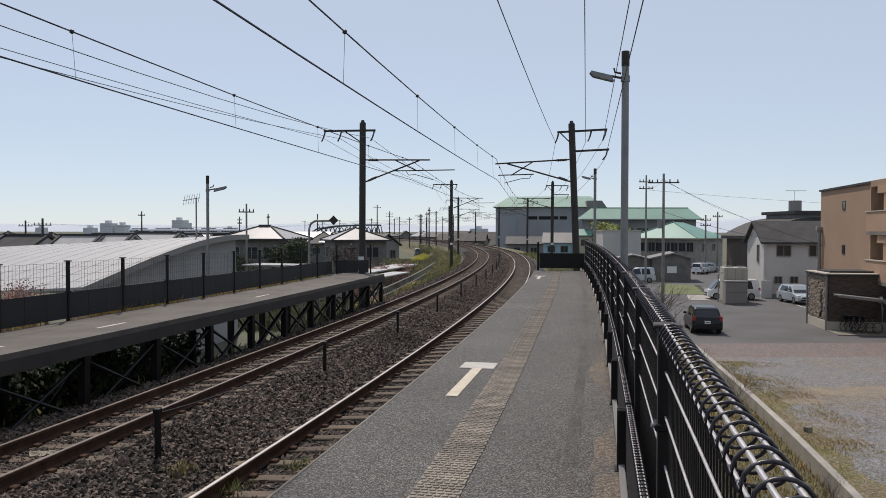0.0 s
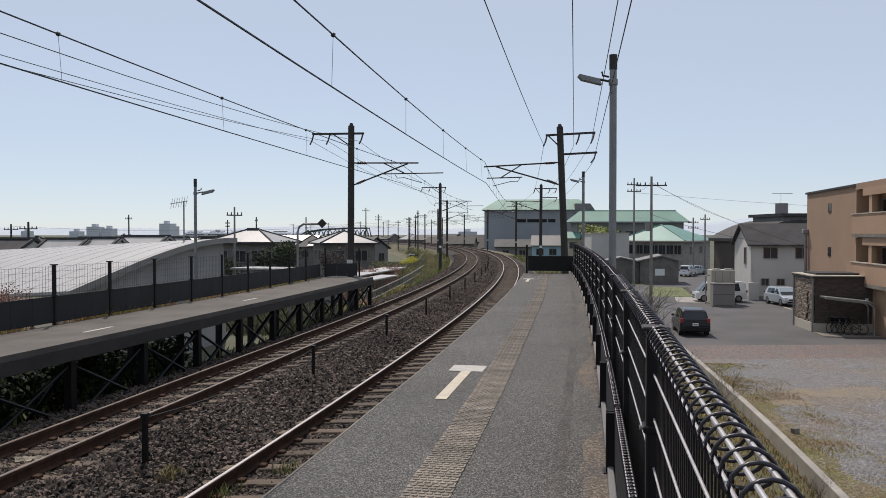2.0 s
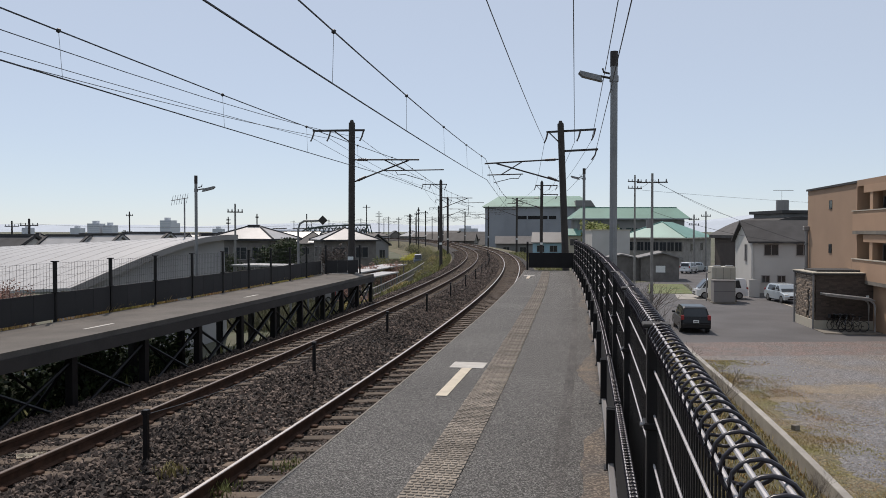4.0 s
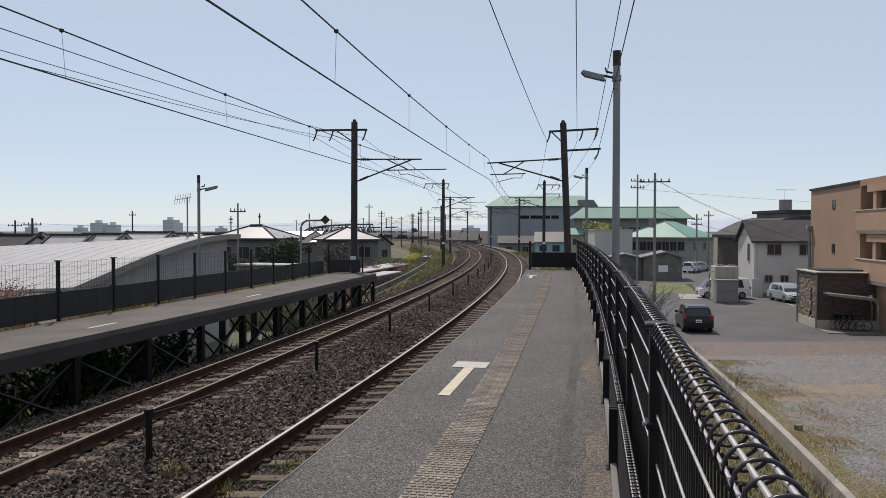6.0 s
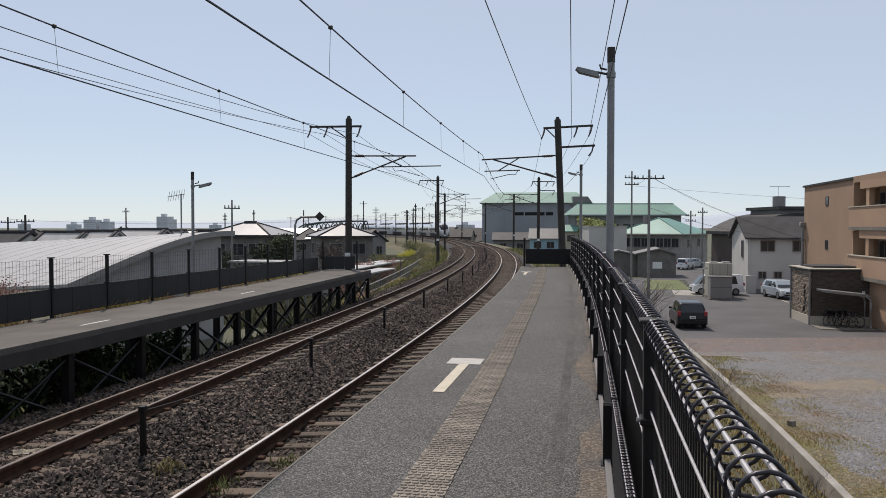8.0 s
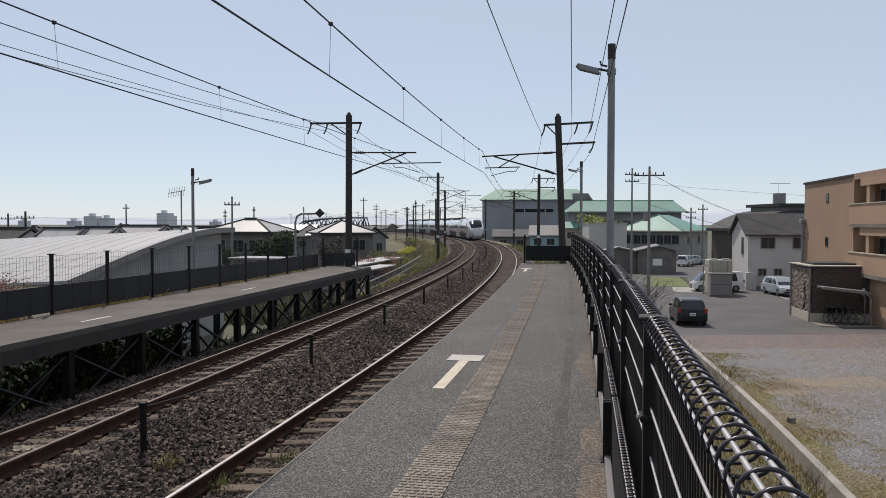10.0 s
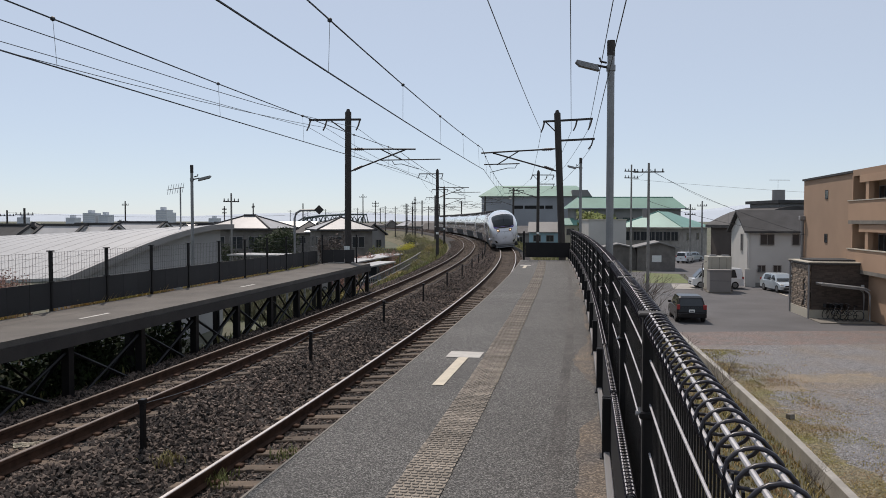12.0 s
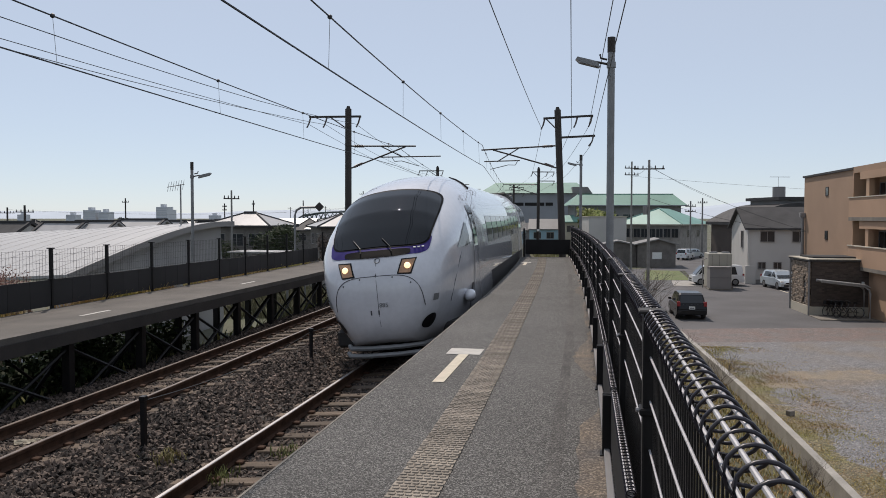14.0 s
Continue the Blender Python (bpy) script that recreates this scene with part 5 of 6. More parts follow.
for k in range(3):
    tree(-11.75 - 0.75 * k, 21.3 + 0.5 * k, 4.75 - 0.1 * k, 0.85, 230 + k, M_LEAFR, "pinkish budding shrub behind the fence", 4500, 0.035, trunk=0.5)
tree(-15.6, 70.0, 4.9, 2.4, 31, M_LEAF, "dark evergreen garden tree beside a house")
tree(-13.5, 64.0, 5.6, 2.0, 32, M_LEAF, "broad dark evergreen tree in front of a house", 5200, 0.09, trunk=0.25)
tree(-11.7, 88.0, 6.0, 1.5, 33, M_LEAF, "thin half-bare tree in a garden", 1300, 0.12)
for k, (x_, y_, h_, r_, m_, l_) in enumerate(((-8.9, 66.0, 4.0, 1.5, M_LEAF, "dark green garden shrub beside a house"), (-7.0, 68.0, 3.4, 1.5, M_LEAFR, "reddish garden shrub beside a house"), (-5.3, 72.0, 3.2, 1.6, M_LEAFR, "reddish garden shrub beside a house"), (-6.2, 80.0, 3.6, 1.6, M_GRASS, "pale green garden shrub beside a house"),
                                             (-10.9, 72.0, 4.9, 1.2, M_TWIG, "thin half-bare tree in a garden"), (-9.9, 74.0, 5.4, 1.4, M_TWIG, "thin half-bare tree in a garden"), (-4.4, 84.0, 3.0, 1.8, M_GRASS, "pale green garden shrub beside a house"), (-6.9, 58.0, 2.6, 1.2, M_LEAFR, "reddish garden shrub beside a house"), (-19.5, 71.0, 4.2, 1.6, M_LEAF, "dark green garden shrub beside a house"), (-12.3, 58.0, 3.4, 1.7, M_LEAF, "dark green garden shrub beside a house"))):
    tree(x_, y_, h_, r_, 140 + k, m_, l_, 1500, 0.09, trunk=0.2)
tree(-94.0, 229.0, 6.2, 2.6, 34, M_LEAF, "round dark tree among far roofs", 3000, 0.3, trunk=0.15)
tree(26.6, 135.0, 8.2, 4.4, 35, M_LEAFG, "yellow-green bushy tree in front of a hall", 1800, 0.4)
for k in range(22):
    rng_ = random.Random(60 + k)
    s_, o_ = 1 + 0.84 * k + rng_.uniform(-0.4, 0.4), -6.8 + rng_.uniform(-0.6, 0.6)
    p_ = on(s_, o_)
    t_ = thing("bush", "leafy evergreen bush under the platform", "bush", pose(p_.x, p_.y, bank_z(o_) - 0.1), "bushes under the platform")
    b_ = bmesh.new()
    leaf_cloud(b_, (0, 0, 0.95), 1.15, 1.2, 1.25, 1900, 0.08, rng_)
    part("crown", b_, M_LEAF, t_)
for k, (s_, o_, r_, m_, l_) in enumerate(((150, -10.4, 1.7, M_LEAFY, "bush covered in yellow blossom"), (146, -11.4, 1.6, M_LEAFY, "bush covered in yellow blossom"), (70, -7.4, 1.2, M_GRASS, "pale green bush on the bank"), (78, -7.0, 1.3, M_GRASS, "pale green bush on the bank"), (90, -6.8, 1.3, M_GRASS, "pale green bush on the bank"), (100, -7.0, 1.4, M_DRY, "tuft of dry standing reeds"), (52, -6.8, 0.9, M_DRY, "tuft of dry standing reeds"), (36, -6.2, 0.7, M_DRY, "tuft of dry standing reeds"), (40, -7.0, 1.0, M_LEAFR, "reddish budding bush on the bank"), (130, -7.5, 1.8, M_GRASS, "pale green bush on the bank"), (138, -8.0, 1.3, M_SCRUB, "low green bush on the bank"), (146, -8.0, 2.2, M_GRASS, "pale green bush on the bank"), (155, -9.0, 2.4, M_LEAF, "low green bush on the bank"), (165, -8.2, 2.4, M_GRASS, "pale green bush on the bank"), (176, -8.8, 2.4, M_LEAF, "low green bush on the bank"), (188, -8.4, 2.4, M_GRASS, "pale green bush on the bank"), (200, -8.8, 2.5, M_LEAF, "low green bush on the bank"), (98, -9.8, 1.5, M_SCRUB, "grey-green scrub on the bank"), (88, -9.6, 1.9, M_GRASS, "pale green bush on the bank"), (108, -8.2, 1.3, M_GRASS, "pale green bush on the bank"), (126, -8.0, 1.2, M_GRASS, "pale green bush on the bank"), (62, -7.6, 0.8, M_DRY, "tuft of dry standing reeds"), (66, -6.6, 0.8, M_SCRUB, "grey-green scrub on the bank"), (73, -8.2, 1.0, M_SCRUB, "grey-green scrub on the bank"), (101, -7.0, 1.3, M_SCRUB, "grey-green scrub on the bank"), (116, -7.6, 1.6, M_SCRUB, "grey-green scrub on the bank"), (55, -7.4, 0.8, M_LEAFR, "reddish budding bush on the bank"), (47, -6.6, 0.8, M_DRY, "tuft of dry standing reeds"),
                                         (84, -8.0, 1.1, M_SCRUB, "grey-green scrub on the bank"), (95, -7.5, 1.2, M_SCRUB, "grey-green scrub on the bank"), (112, -8.0, 1.5, M_SCRUB, "grey-green scrub on the bank"), (58, -9.5, 1.1, M_LEAFR, "reddish budding bush on the bank"),
                                         (49, -8.2, 1.3, M_LEAFR, "reddish budding bush on the bank"), (44, -7.6, 1.0, M_DRY, "tuft of dry standing reeds"), (120, -8, 1.3, M_SCRUB, "low green bush on the bank"))):
    rng_ = random.Random(90 + k)
    p_ = on(s_, o_)
    t_ = thing("bush", l_, "bush", pose(p_.x, p_.y, bank_z(o_) - 0.1), "bushes on the bank")
    b_ = bmesh.new()
    for q_ in range(5):
        leaf_cloud(b_, (rng_.uniform(-0.6, 0.6) * r_, rng_.uniform(-0.6, 0.6) * r_, r_ * rng_.uniform(0.3, 0.7)), r_ * 0.7, r_ * 0.7, r_ * 0.5, 420, 0.065, rng_)
    part("crown", b_, m_, t_)


# ---------------------------------------------------------------- cars
def car(x, y, turn, paint, label, length=4.0, width=1.69, height=1.52, boxy=False):
    c = thing("car", label, "car", pose(x, y, GZ + 0.02, 0, 0, turn), "parked cars")
    h, L, W = height, length / 2, width / 2
    # the side outline: tail at -L, front at +L
    if boxy:
        low = [(-L, 0.3), (-L - 0.02, 0.9), (L - 0.05, 0.85), (L, 0.3)]
        cab = [(-L + 0.02, 0.9), (-L + 0.12, h - 0.06), (-L + 0.3, h), (L - 1.4, h), (L - 0.9, h - 0.25), (L - 0.35, 0.88)]
    else:
        low = [(-L, 0.3), (-L - 0.03, 0.62), (-L + 0.02, 0.9), (L - 1.05, 0.92), (L - 0.25, 0.74), (L, 0.55), (L - 0.03, 0.3)]
        cab = [(-L + 0.03, 0.9), (-L + 0.38, h - 0.1), (-L + 0.6, h - 0.02), (0.0, h), (0.55, h - 0.06), (L - 0.95, 0.92)]

    def shell(outline, w0, w1, zlo, zhi):
        bm = bmesh.new()
        rows = []
        for u in (-1, -0.86, 0, 0.86, 1):
            rows.append([bm.verts.new((u * lerp(w0, w1, min(1, max(0, (z - zlo) / (zhi - zlo)))), yy * (1 if abs(u) < 1 else 0.985), z - (0.02 if abs(u) == 1 else 0))) for yy, z in outline])
        n = len(outline)
        for a, b in zip(rows, rows[1:]):
            for k in range(n):
                bm.faces.new((a[k], a[(k + 1) % n], b[(k + 1) % n], b[k]))
        bm.faces.new(rows[0][::-1]), bm.faces.new(rows[-1])
        return bm
    body = part("body", shell(low, W, W, 0, 1), paint, c, smooth=False)
    cabin = part("cabin", shell(cab, W * 0.95, W * 0.76, 0.9, h), paint, c)
    # glass
    def w_at(z):
        return lerp(W * 0.95, W * 0.76, (z - 0.9) / (h - 0.9))
    z0, z1 = 0.97, h - 0.14
    y_at = (lambda z: -L + 0.03 + 0.35 * (z - 0.9) / (h - 1.0)) if not boxy else (lambda z: -L + 0.02 + 0.1 * (z - 0.9) / (h - 0.96))
    bm = bmesh.new()
    bm.faces.new([bm.verts.new(p) for p in ((-w_at(z0) * 0.86, y_at(z0) - 0.012, z0), (w_at(z0) * 0.86, y_at(z0) - 0.012, z0), (w_at(z1) * 0.86, y_at(z1) - 0.012, z1), (-w_at(z1) * 0.86, y_at(z1) - 0.012, z1))])
    part("rear_window", bm, M_GLASS, c)
    yf = [p[0] for p in cab if p[1] < 0.95][-1]
    for sx in (-1, 1):
        for ya, yb in ((-L + 0.55, -0.12), (-0.04, yf - 0.45)):
            bm = bmesh.new()
            bm.faces.new([bm.verts.new((sx * (w_at(z) + 0.012), yy, z)) for yy, z in ((ya, z0), (yb + (0.25 if yb > 0 else 0), z0), (yb - (0.2 if yb > 0 else 0), z1), (ya + 0.15, z1))])
            part("side_window", bm, M_GLASS, c)
        part("mirror", B(sx * W, sx * (W + 0.18), yf - 0.5, yf - 0.4, 0.95, 1.08, bevel=0.02), paint, c)
        part("tail_light", B(sx * W * 0.78, sx * W * 0.99, -L - 0.035, -L + 0.12, 0.78, 1.05, bevel=0.015), M_RED, c)
        part("headlight", B(sx * W * 0.6, sx * W * 0.97, L - 0.35, L - 0.1, 0.58, 0.74, bevel=0.03), M_PLATE, c)
        for yy in (-L + 0.72, L - 0.75):
            wh = part("wheel", tube(bmesh.new(), (sx * (W - 0.2), yy, 0.31), (sx * (W + 0.005), yy, 0.31), 0.31, n=20), M_TYRE, c)
            part("rim", tube(bmesh.new(), (sx * (W - 0.02), yy, 0.31), (sx * (W + 0.012), yy, 0.31), 0.2, n=14), M_GALV, wh)
    bm = bmesh.new()
    bm.faces.new([bm.verts.new((sx * w_at(z) * 0.9, yy + 0.015, z + 0.012)) for sx, yy, z in ((-1, yf, 0.97), (1, yf, 0.97), (1, yf - 0.62, h - 0.09), (-1, yf - 0.62, h - 0.09))])
    part("windscreen", bm, M_GLASS, c)
    part("grille", B(-W * 0.55, W * 0.55, L - 0.06, L + 0.012, 0.5, 0.62, bevel=0.01), M_BLACK, c, "dark front grille")
    part("intake", B(-W * 0.7, W * 0.7, L - 0.06, L + 0.014, 0.31, 0.42, bevel=0.01), M_BLACK, c)
    part("bumper", B(-W * 0.97, W * 0.97, -L - 0.06, -L + 0.1, 0.28, 0.58, bevel=0.04), paint, c)
    pl = part("number_plate", B(-0.165, 0.165, -L - 0.075, -L - 0.06, 0.62, 0.785), M_PLATE, c, "pale number plate")
    part("plate_bar", B(-0.12, 0.12, -L - 0.079, -L - 0.0755, 0.66, 0.72), M_DARKLINE, pl)
    return c


car(14.85, 47.2, -9, M_CARBLK, "small black hatchback parked facing away", 3.95, 1.69, 1.53)
car(28.5, 65.6, 181, M_CARSIL, "pale silver hatchback parked beside the house", 4.0, 1.7, 1.52)
car(24.2, 68.9, 84, M_CARWHT, "white minivan parked behind a beige cabinet", 4.4, 1.7, 1.78, True)
car(34.3, 110.0, -38, M_CARWHT, "small white van parked far down the lane", 3.2, 1.5, 1.55, True)
car(36.6, 114.0, -50, M_CARSIL, "pale car parked far down the lane", 3.6, 1.6, 1.4)
VAN_LANE = car(-4.0, 110.0, 165, M_CARBLU, "blue minivan driving along the lane below the bank", 3.4, 1.48, 1.8, True)
VAN_LOT = car(21.3, 91.0, 90, M_CARSIL, "silver van driving past the shed", 3.4, 1.48, 1.75, True)
car(-10.3, 64.5, 60, M_GREYBOX, "grey car parked below the tracks", 4.3, 1.75, 1.6)


# ---------------------------------------------------------------- buildings
def window(parent, at, w, h, d=0.06, frame_m=None):
    """A window in local x (along the wall) and z, sticking out towards -y."""
    f = part("window", box(box(box(box(bmesh.new(), -w / 2 - 0.06, -w / 2, -d, 0, -0.06, h + 0.06), w / 2, w / 2 + 0.06, -d, 0, -0.06, h + 0.06), -w / 2, w / 2, -d, 0, h, h + 0.06), -w / 2, w / 2, -d * 1.6, 0, -0.06, 0),
             frame_m or M_GREYBOX, parent, at=at)
    part("pane", B(-w / 2, w / 2, -0.02, -0.008, 0, h), M_GLASS, f)
    part("mullion", B(-0.025, 0.025, -d * 0.8, -0.02, 0, h), frame_m or M_GREYBOX, f)
    return f


def gable_house(x, y, turn, w, l, eave, ridge, wall_m, roof_m, label, wins=2, over=0.45, hip=False, zbase=None, name="house", group="houses", rows=1):
    """Local x across, y along the ridge; the ridge runs along y."""
    zb = GZ if zbase is None else zbase
    h = thing(name, label, "house", pose(x, y, zb, 0, 0, turn), group)
    if hip:
        part("wall", B(-w / 2, w / 2, -l / 2, l / 2, -0.2, eave), wall_m, h)
        bm = bmesh.new()
        a = w / 2 + over
        b = l / 2 + over
        k = max(0.2, b - a)
        base = [bm.verts.new(p) for p in ((-a, -b, eave), (a, -b, eave), (a, b, eave), (-a, b, eave))]
        top = [bm.verts.new(p) for p in ((0, -k, ridge), (0, k, ridge))]
        bm.faces.new((base[0], base[1], top[0])), bm.faces.new((base[1], base[2], top[1], top[0])), bm.faces.new((base[2], base[3], top[1])), bm.faces.new((base[3], base[0], top[0], top[1])), bm.faces.new(base[::-1])
        roof = part("roof", bm, roof_m, h)
        part("ridge_cap", B(-0.16, 0.16, -k, k, ridge - 0.05, ridge + 0.16), M_ROOFD, roof, "dark ridge tiles")
        for sx in (-1, 1):
            for sy in (-1, 1):
                part("hip_cap", tube(bmesh.new(), (sx * a, sy * b, eave + 0.02), (0, sy * k, ridge + 0.02), 0.09, n=6), M_ROOFD, roof, "dark hip tiles")
        part("fascia", box(box(bmesh.new(), -a, a, -b - 0.03, -b, eave - 0.16, eave + 0.03), -a - 0.03, -a, -b, b, eave - 0.16, eave + 0.03), M_ROOFD, roof)
    else:
        part("wall", prism(bmesh.new(), [(-w / 2, -0.2), (w / 2, -0.2), (w / 2, eave), (0, ridge - 0.12), (-w / 2, eave)], -l / 2, l / 2), wall_m, h)
        sl = (ridge - eave) / (w / 2)
        e = w / 2 + over
        part("roof", prism(bmesh.new(), [(-e, ridge - sl * e), (0, ridge), (e, ridge - sl * e), (e, ridge - sl * e + 0.16), (0, ridge + 0.17), (-e, ridge - sl * e + 0.16)], -l / 2 - over * 0.6, l / 2 + over * 0.6), roof_m, h)
    for r in range(rows):
        zz = eave - 1.9 - 2.7 * r
        for i in range(wins):
            u = (i + 0.5) / wins - 0.5
            window(h, pose(u * w * 0.9, -l / 2, zz), 1.3, 1.1)
            window(h, pose(-w / 2, u * l * 0.9, zz, 0, 0, -90), 1.3, 1.1)
    return h


# the white two-storey house: its ridge runs away to the right, the gable faces the railway
wh = thing("house", "white two-storey house with dark slate gable roof", "house", pose(32.1, 73.3, GZ, 0, 0, -8), "houses")
part("wall", prism(bmesh.new(), [(-3.2, -0.2), (3.2, -0.2), (3.2, 5.05), (0, 6.75), (-3.2, 5.05)], -4.0, 9.0, "x"), M_STUCCO, wh)
part("roof", prism(bmesh.new(), [(-3.6, 4.86), (0, 6.8), (3.6, 4.86), (3.6, 5.02), (0, 6.97), (-3.6, 5.02)], -4.35, 9.3, "x"), M_ROOFD, wh)
for x_, z_, w_, h_ in ((-2.3, 3.8, 1.15, 0.9), (0.45, 3.8, 1.15, 0.9), (-2.75, 1.35, 0.6, 0.55), (-1.4, 1.35, 0.6, 0.55)):
    window(wh, pose(x_, -3.2, z_), w_, h_)
window(wh, pose(-4.0, -1.2, 3.2, 0, 0, -90), 0.7, 1.5)
part("downpipe", tube(bmesh.new(), (-3.9, -3.3, 0), (-3.9, -3.3, 5.0), 0.05), M_STUCCO, wh)
part("plinth", B(-4.03, 9.02, -3.23, 3.2, -0.2, 0.35), M_GREYW, wh)
part("meter_box", B(-4.3, -3.4, -3.75, -3.25, 0, 1.6), M_STUCCO, wh)


def apartment():
    # local y runs along the facade away from the camera, local x points away from the railway
    m = pose(27.8, 60.0, GZ, 0, 0, -math.degrees(math.atan(0.17)))
    a = thing("apartment_block", "ochre three-storey apartment block with balconies", "apartment", m)
    part("wall", B(0, 10, -11.1, 0, -0.2, 9.0), M_OCHRE, a, "ochre rendered wall")
    part("parapet", B(-0.12, 10.1, -11.0, 0.1, 9.0, 9.14), M_ROOFD, a)
    pipe = part("drainpipe", tube(bmesh.new(), (-0.16, -0.3, 0), (-0.16, -0.3, 6.2), 0.12, n=12), M_GREYBOX, a)
    part("pipe_head", B(-0.4, 0.0, -0.5, -0.1, 6.0, 6.35, bevel=0.04), M_GREYBOX, pipe)
    for z in (1.5, 3.2, 4.9):
        part("pipe_clip", tube(bmesh.new(), (-0.16, -0.3, z), (-0.16, -0.3, z + 0.08), 0.14, n=12), M_GALV, pipe)
    for z in (4.5, 7.55):
        window(a, pose(0, -5.5, z, 0, 0, -90), 0.5, 0.5, 0.03, M_BLACK)
    # balconies on the near part
    part("rear_wall", B(1.3, 10, -26, -11.1, -0.2, 9.0), M_OCHRE2, a)
    part("ground_wall", B(0.15, 1.3, -26, -11.12, -0.2, 2.9), M_OCHRE2, a)
    part("roof_slab", B(-0.15, 10.1, -26, -11.12, 8.75, 9.14), M_OCHRE, a)
    for z in (3.0, 6.0):
        part("balcony_slab", B(-0.35, 1.3, -26, -11.0, z - 0.22, z), M_CONC, a)
        b = part("balcony", B(-0.35, -0.2, -26, -11.0, z, z + 1.2), M_OCHRE2, a, "tan rendered balcony front")
        part("coping", B(-0.4, -0.15, -26, -10.95, z + 1.2, z + 1.26), M_CREAM, b)
        part("balcony_side", B(-0.2, 1.3, -11.35, -11.2, z, z + 2.75), M_OCHRE2, a)
        for y in (-14.0, -17.5):
            part("pier", B(-0.2, 0.1, y, y + 0.5, z + 1.26, z + 2.75), M_OCHRE2, a)
            window(a, pose(1.3, y + 1.6, z + 0.1, 0, 0, -90), 1.6, 2.0)
        part("beam", B(-0.25, 0.1, -26, -12.6, z + 2.3, z + 2.76), M_OCHRE2, a)
    for i in range(3):
        part("aerial", tube(bmesh.new(), (3 + i * 0.7, -14 - i, 9.14), (3 + i * 0.7, -14 - i, 10.6), 0.025, n=6), M_GALV, a)


apartment()


def annex():
    m = pose(22.5, 47.4, GZ, 0, 0, -8.5)
    a = thing("annex", "single-storey annex with stacked stone side wall", "building", m)
    part("wall", B(0, 3.7, 0.02, 4.0, -0.2, 3.3), M_BROWNW, a, "brown-grey clad wall")
    part("plinth", B(-0.12, 3.7, -0.06, 4.05, -0.2, 0.55), M_CREAM, a, "pale rendered base")
    part("roof_edge", B(-0.2, 3.75, -0.12, 4.1, 3.3, 3.4), M_ROOFD, a)
    part("roof_trim", B(-0.22, 3.77, -0.14, 4.12, 3.402, 3.46), M_CREAM, a, "thin pale trim")
    part("roof_panel", B(0.3, 2.9, 0.8, 3.4, 3.46, 3.57), M_ROOFD, a)
    for y in (0.0, 3.9):
        part("drainpipe", tube(bmesh.new(), (-0.14, y, 0), (-0.14, y, 3.3), 0.06), M_GREYBOX, a)
    # thin dark bricks of the front wall
    me = mesh_of(B(0.004, 0.296, -0.012, 0.0, 0.004, 0.091), "brick")
    me.materials.append(M_BRICKB)
    for r in range(28):
        for q in range(-1, 13):
            x = 0.3 * q + (0.15 if r % 2 else 0.0)
            if 0.0 <= x and x + 0.3 <= 3.7:
                share("brick", me, a, Matrix.Translation((x, 0.019, 0.57 + 0.096 * r)))
    # stones of the side wall
    rng = random.Random(9)
    meshes = []
    for w in (0.22, 0.34, 0.48):
        me = mesh_of(B(-0.06, 0.0, 0.006, w - 0.006, 0.004, 0.109, bevel=0.012), "stone")
        me.materials.append(M_STONEW)
        meshes.append((w, me))
    z = 0.57
    while z < 3.2:
        y = 0.1 - rng.random() * 0.1
        while y < 3.8:
            w, me = rng.choice(meshes)
            if y + w > 3.9:
                w, me = meshes[0]
            if not (0.95 < y + w / 2 < 1.3 and z < 2.4):
                share("stone", me, a, Matrix.Translation((-0.001 - rng.uniform(0, 0.04), y, z)))
            y += w
        z += 0.116
    part("slot_window", B(-0.03, -0.004, 0.98, 1.27, 0.6, 2.4), M_GLASS, a)
    part("wall_lamp", B(2.85, 3.0, -0.08, 0.02, 1.9, 2.1), M_PLATE, a)


annex()


def bike_shelter():
    m = pose(22.65, 45.6, GZ, 0, 0, -8.5)
    s = thing("bicycle_shelter", "grey lean-to bicycle shelter on curved steel legs", "shelter", m)
    part("roof", prism(bmesh.new(), [(-0.3, 2.24), (-0.3, 2.3), (2.15, 2.05), (2.4, 1.9), (2.37, 1.86), (2.1, 1.99)], 0.2, 1.3), M_ROOFL, s)
    for y in (0.3, 1.25):
        part("leg", tubes([(2.42, y, 0), (2.42, y, 1.5), (2.35, y, 1.74), (2.1, y, 1.93), (-0.3, y, 2.2)], 0.06, 8), M_ROOFL, s)
    part("slab", B(-0.6, 2.6, -0.6, 1.5, -0.1, 0.06), M_CONC, s)
    for k in range(4):
        b = thing("bicycle", "dark parked bicycle under the shelter", "bicycle", m @ pose(0.35 + 0.36 * k, 0.65, 0.06, 0, 12, 20 + 8 * k), "bicycles")
        for y in (-0.5, 0.5):
            bm = bmesh.new()
            ring_mesh(bm, Vector((0, 0, 0)), 0.3, 0.02, 18, 5)
            part("wheel", bm, M_TYRE, b, at=pose(0, y, 0.32, 0, 0, 90))
        part("frame", tubes([(0, -0.5, 0.32), (0, -0.1, 0.35), (0, 0.35, 0.75), (0, 0.5, 0.32)], 0.02, 6), M_BLACK, b)
        part("seat_tube", tubes([(0, -0.1, 0.35), (0, -0.22, 0.85)], 0.018, 6), M_GALV, b)
        part("saddle", B(-0.07, 0.07, -0.34, -0.12, 0.85, 0.92, bevel=0.02), M_BLACK, b)
        part("handlebar", tubes([(-0.25, 0.25, 0.98), (0, 0.38, 1.0), (0.25, 0.25, 0.98)], 0.015, 6), M_GALV, b)
        part("basket", B(-0.15, 0.15, 0.42, 0.68, 0.7, 0.92), M_BLACK, b)


bike_shelter()


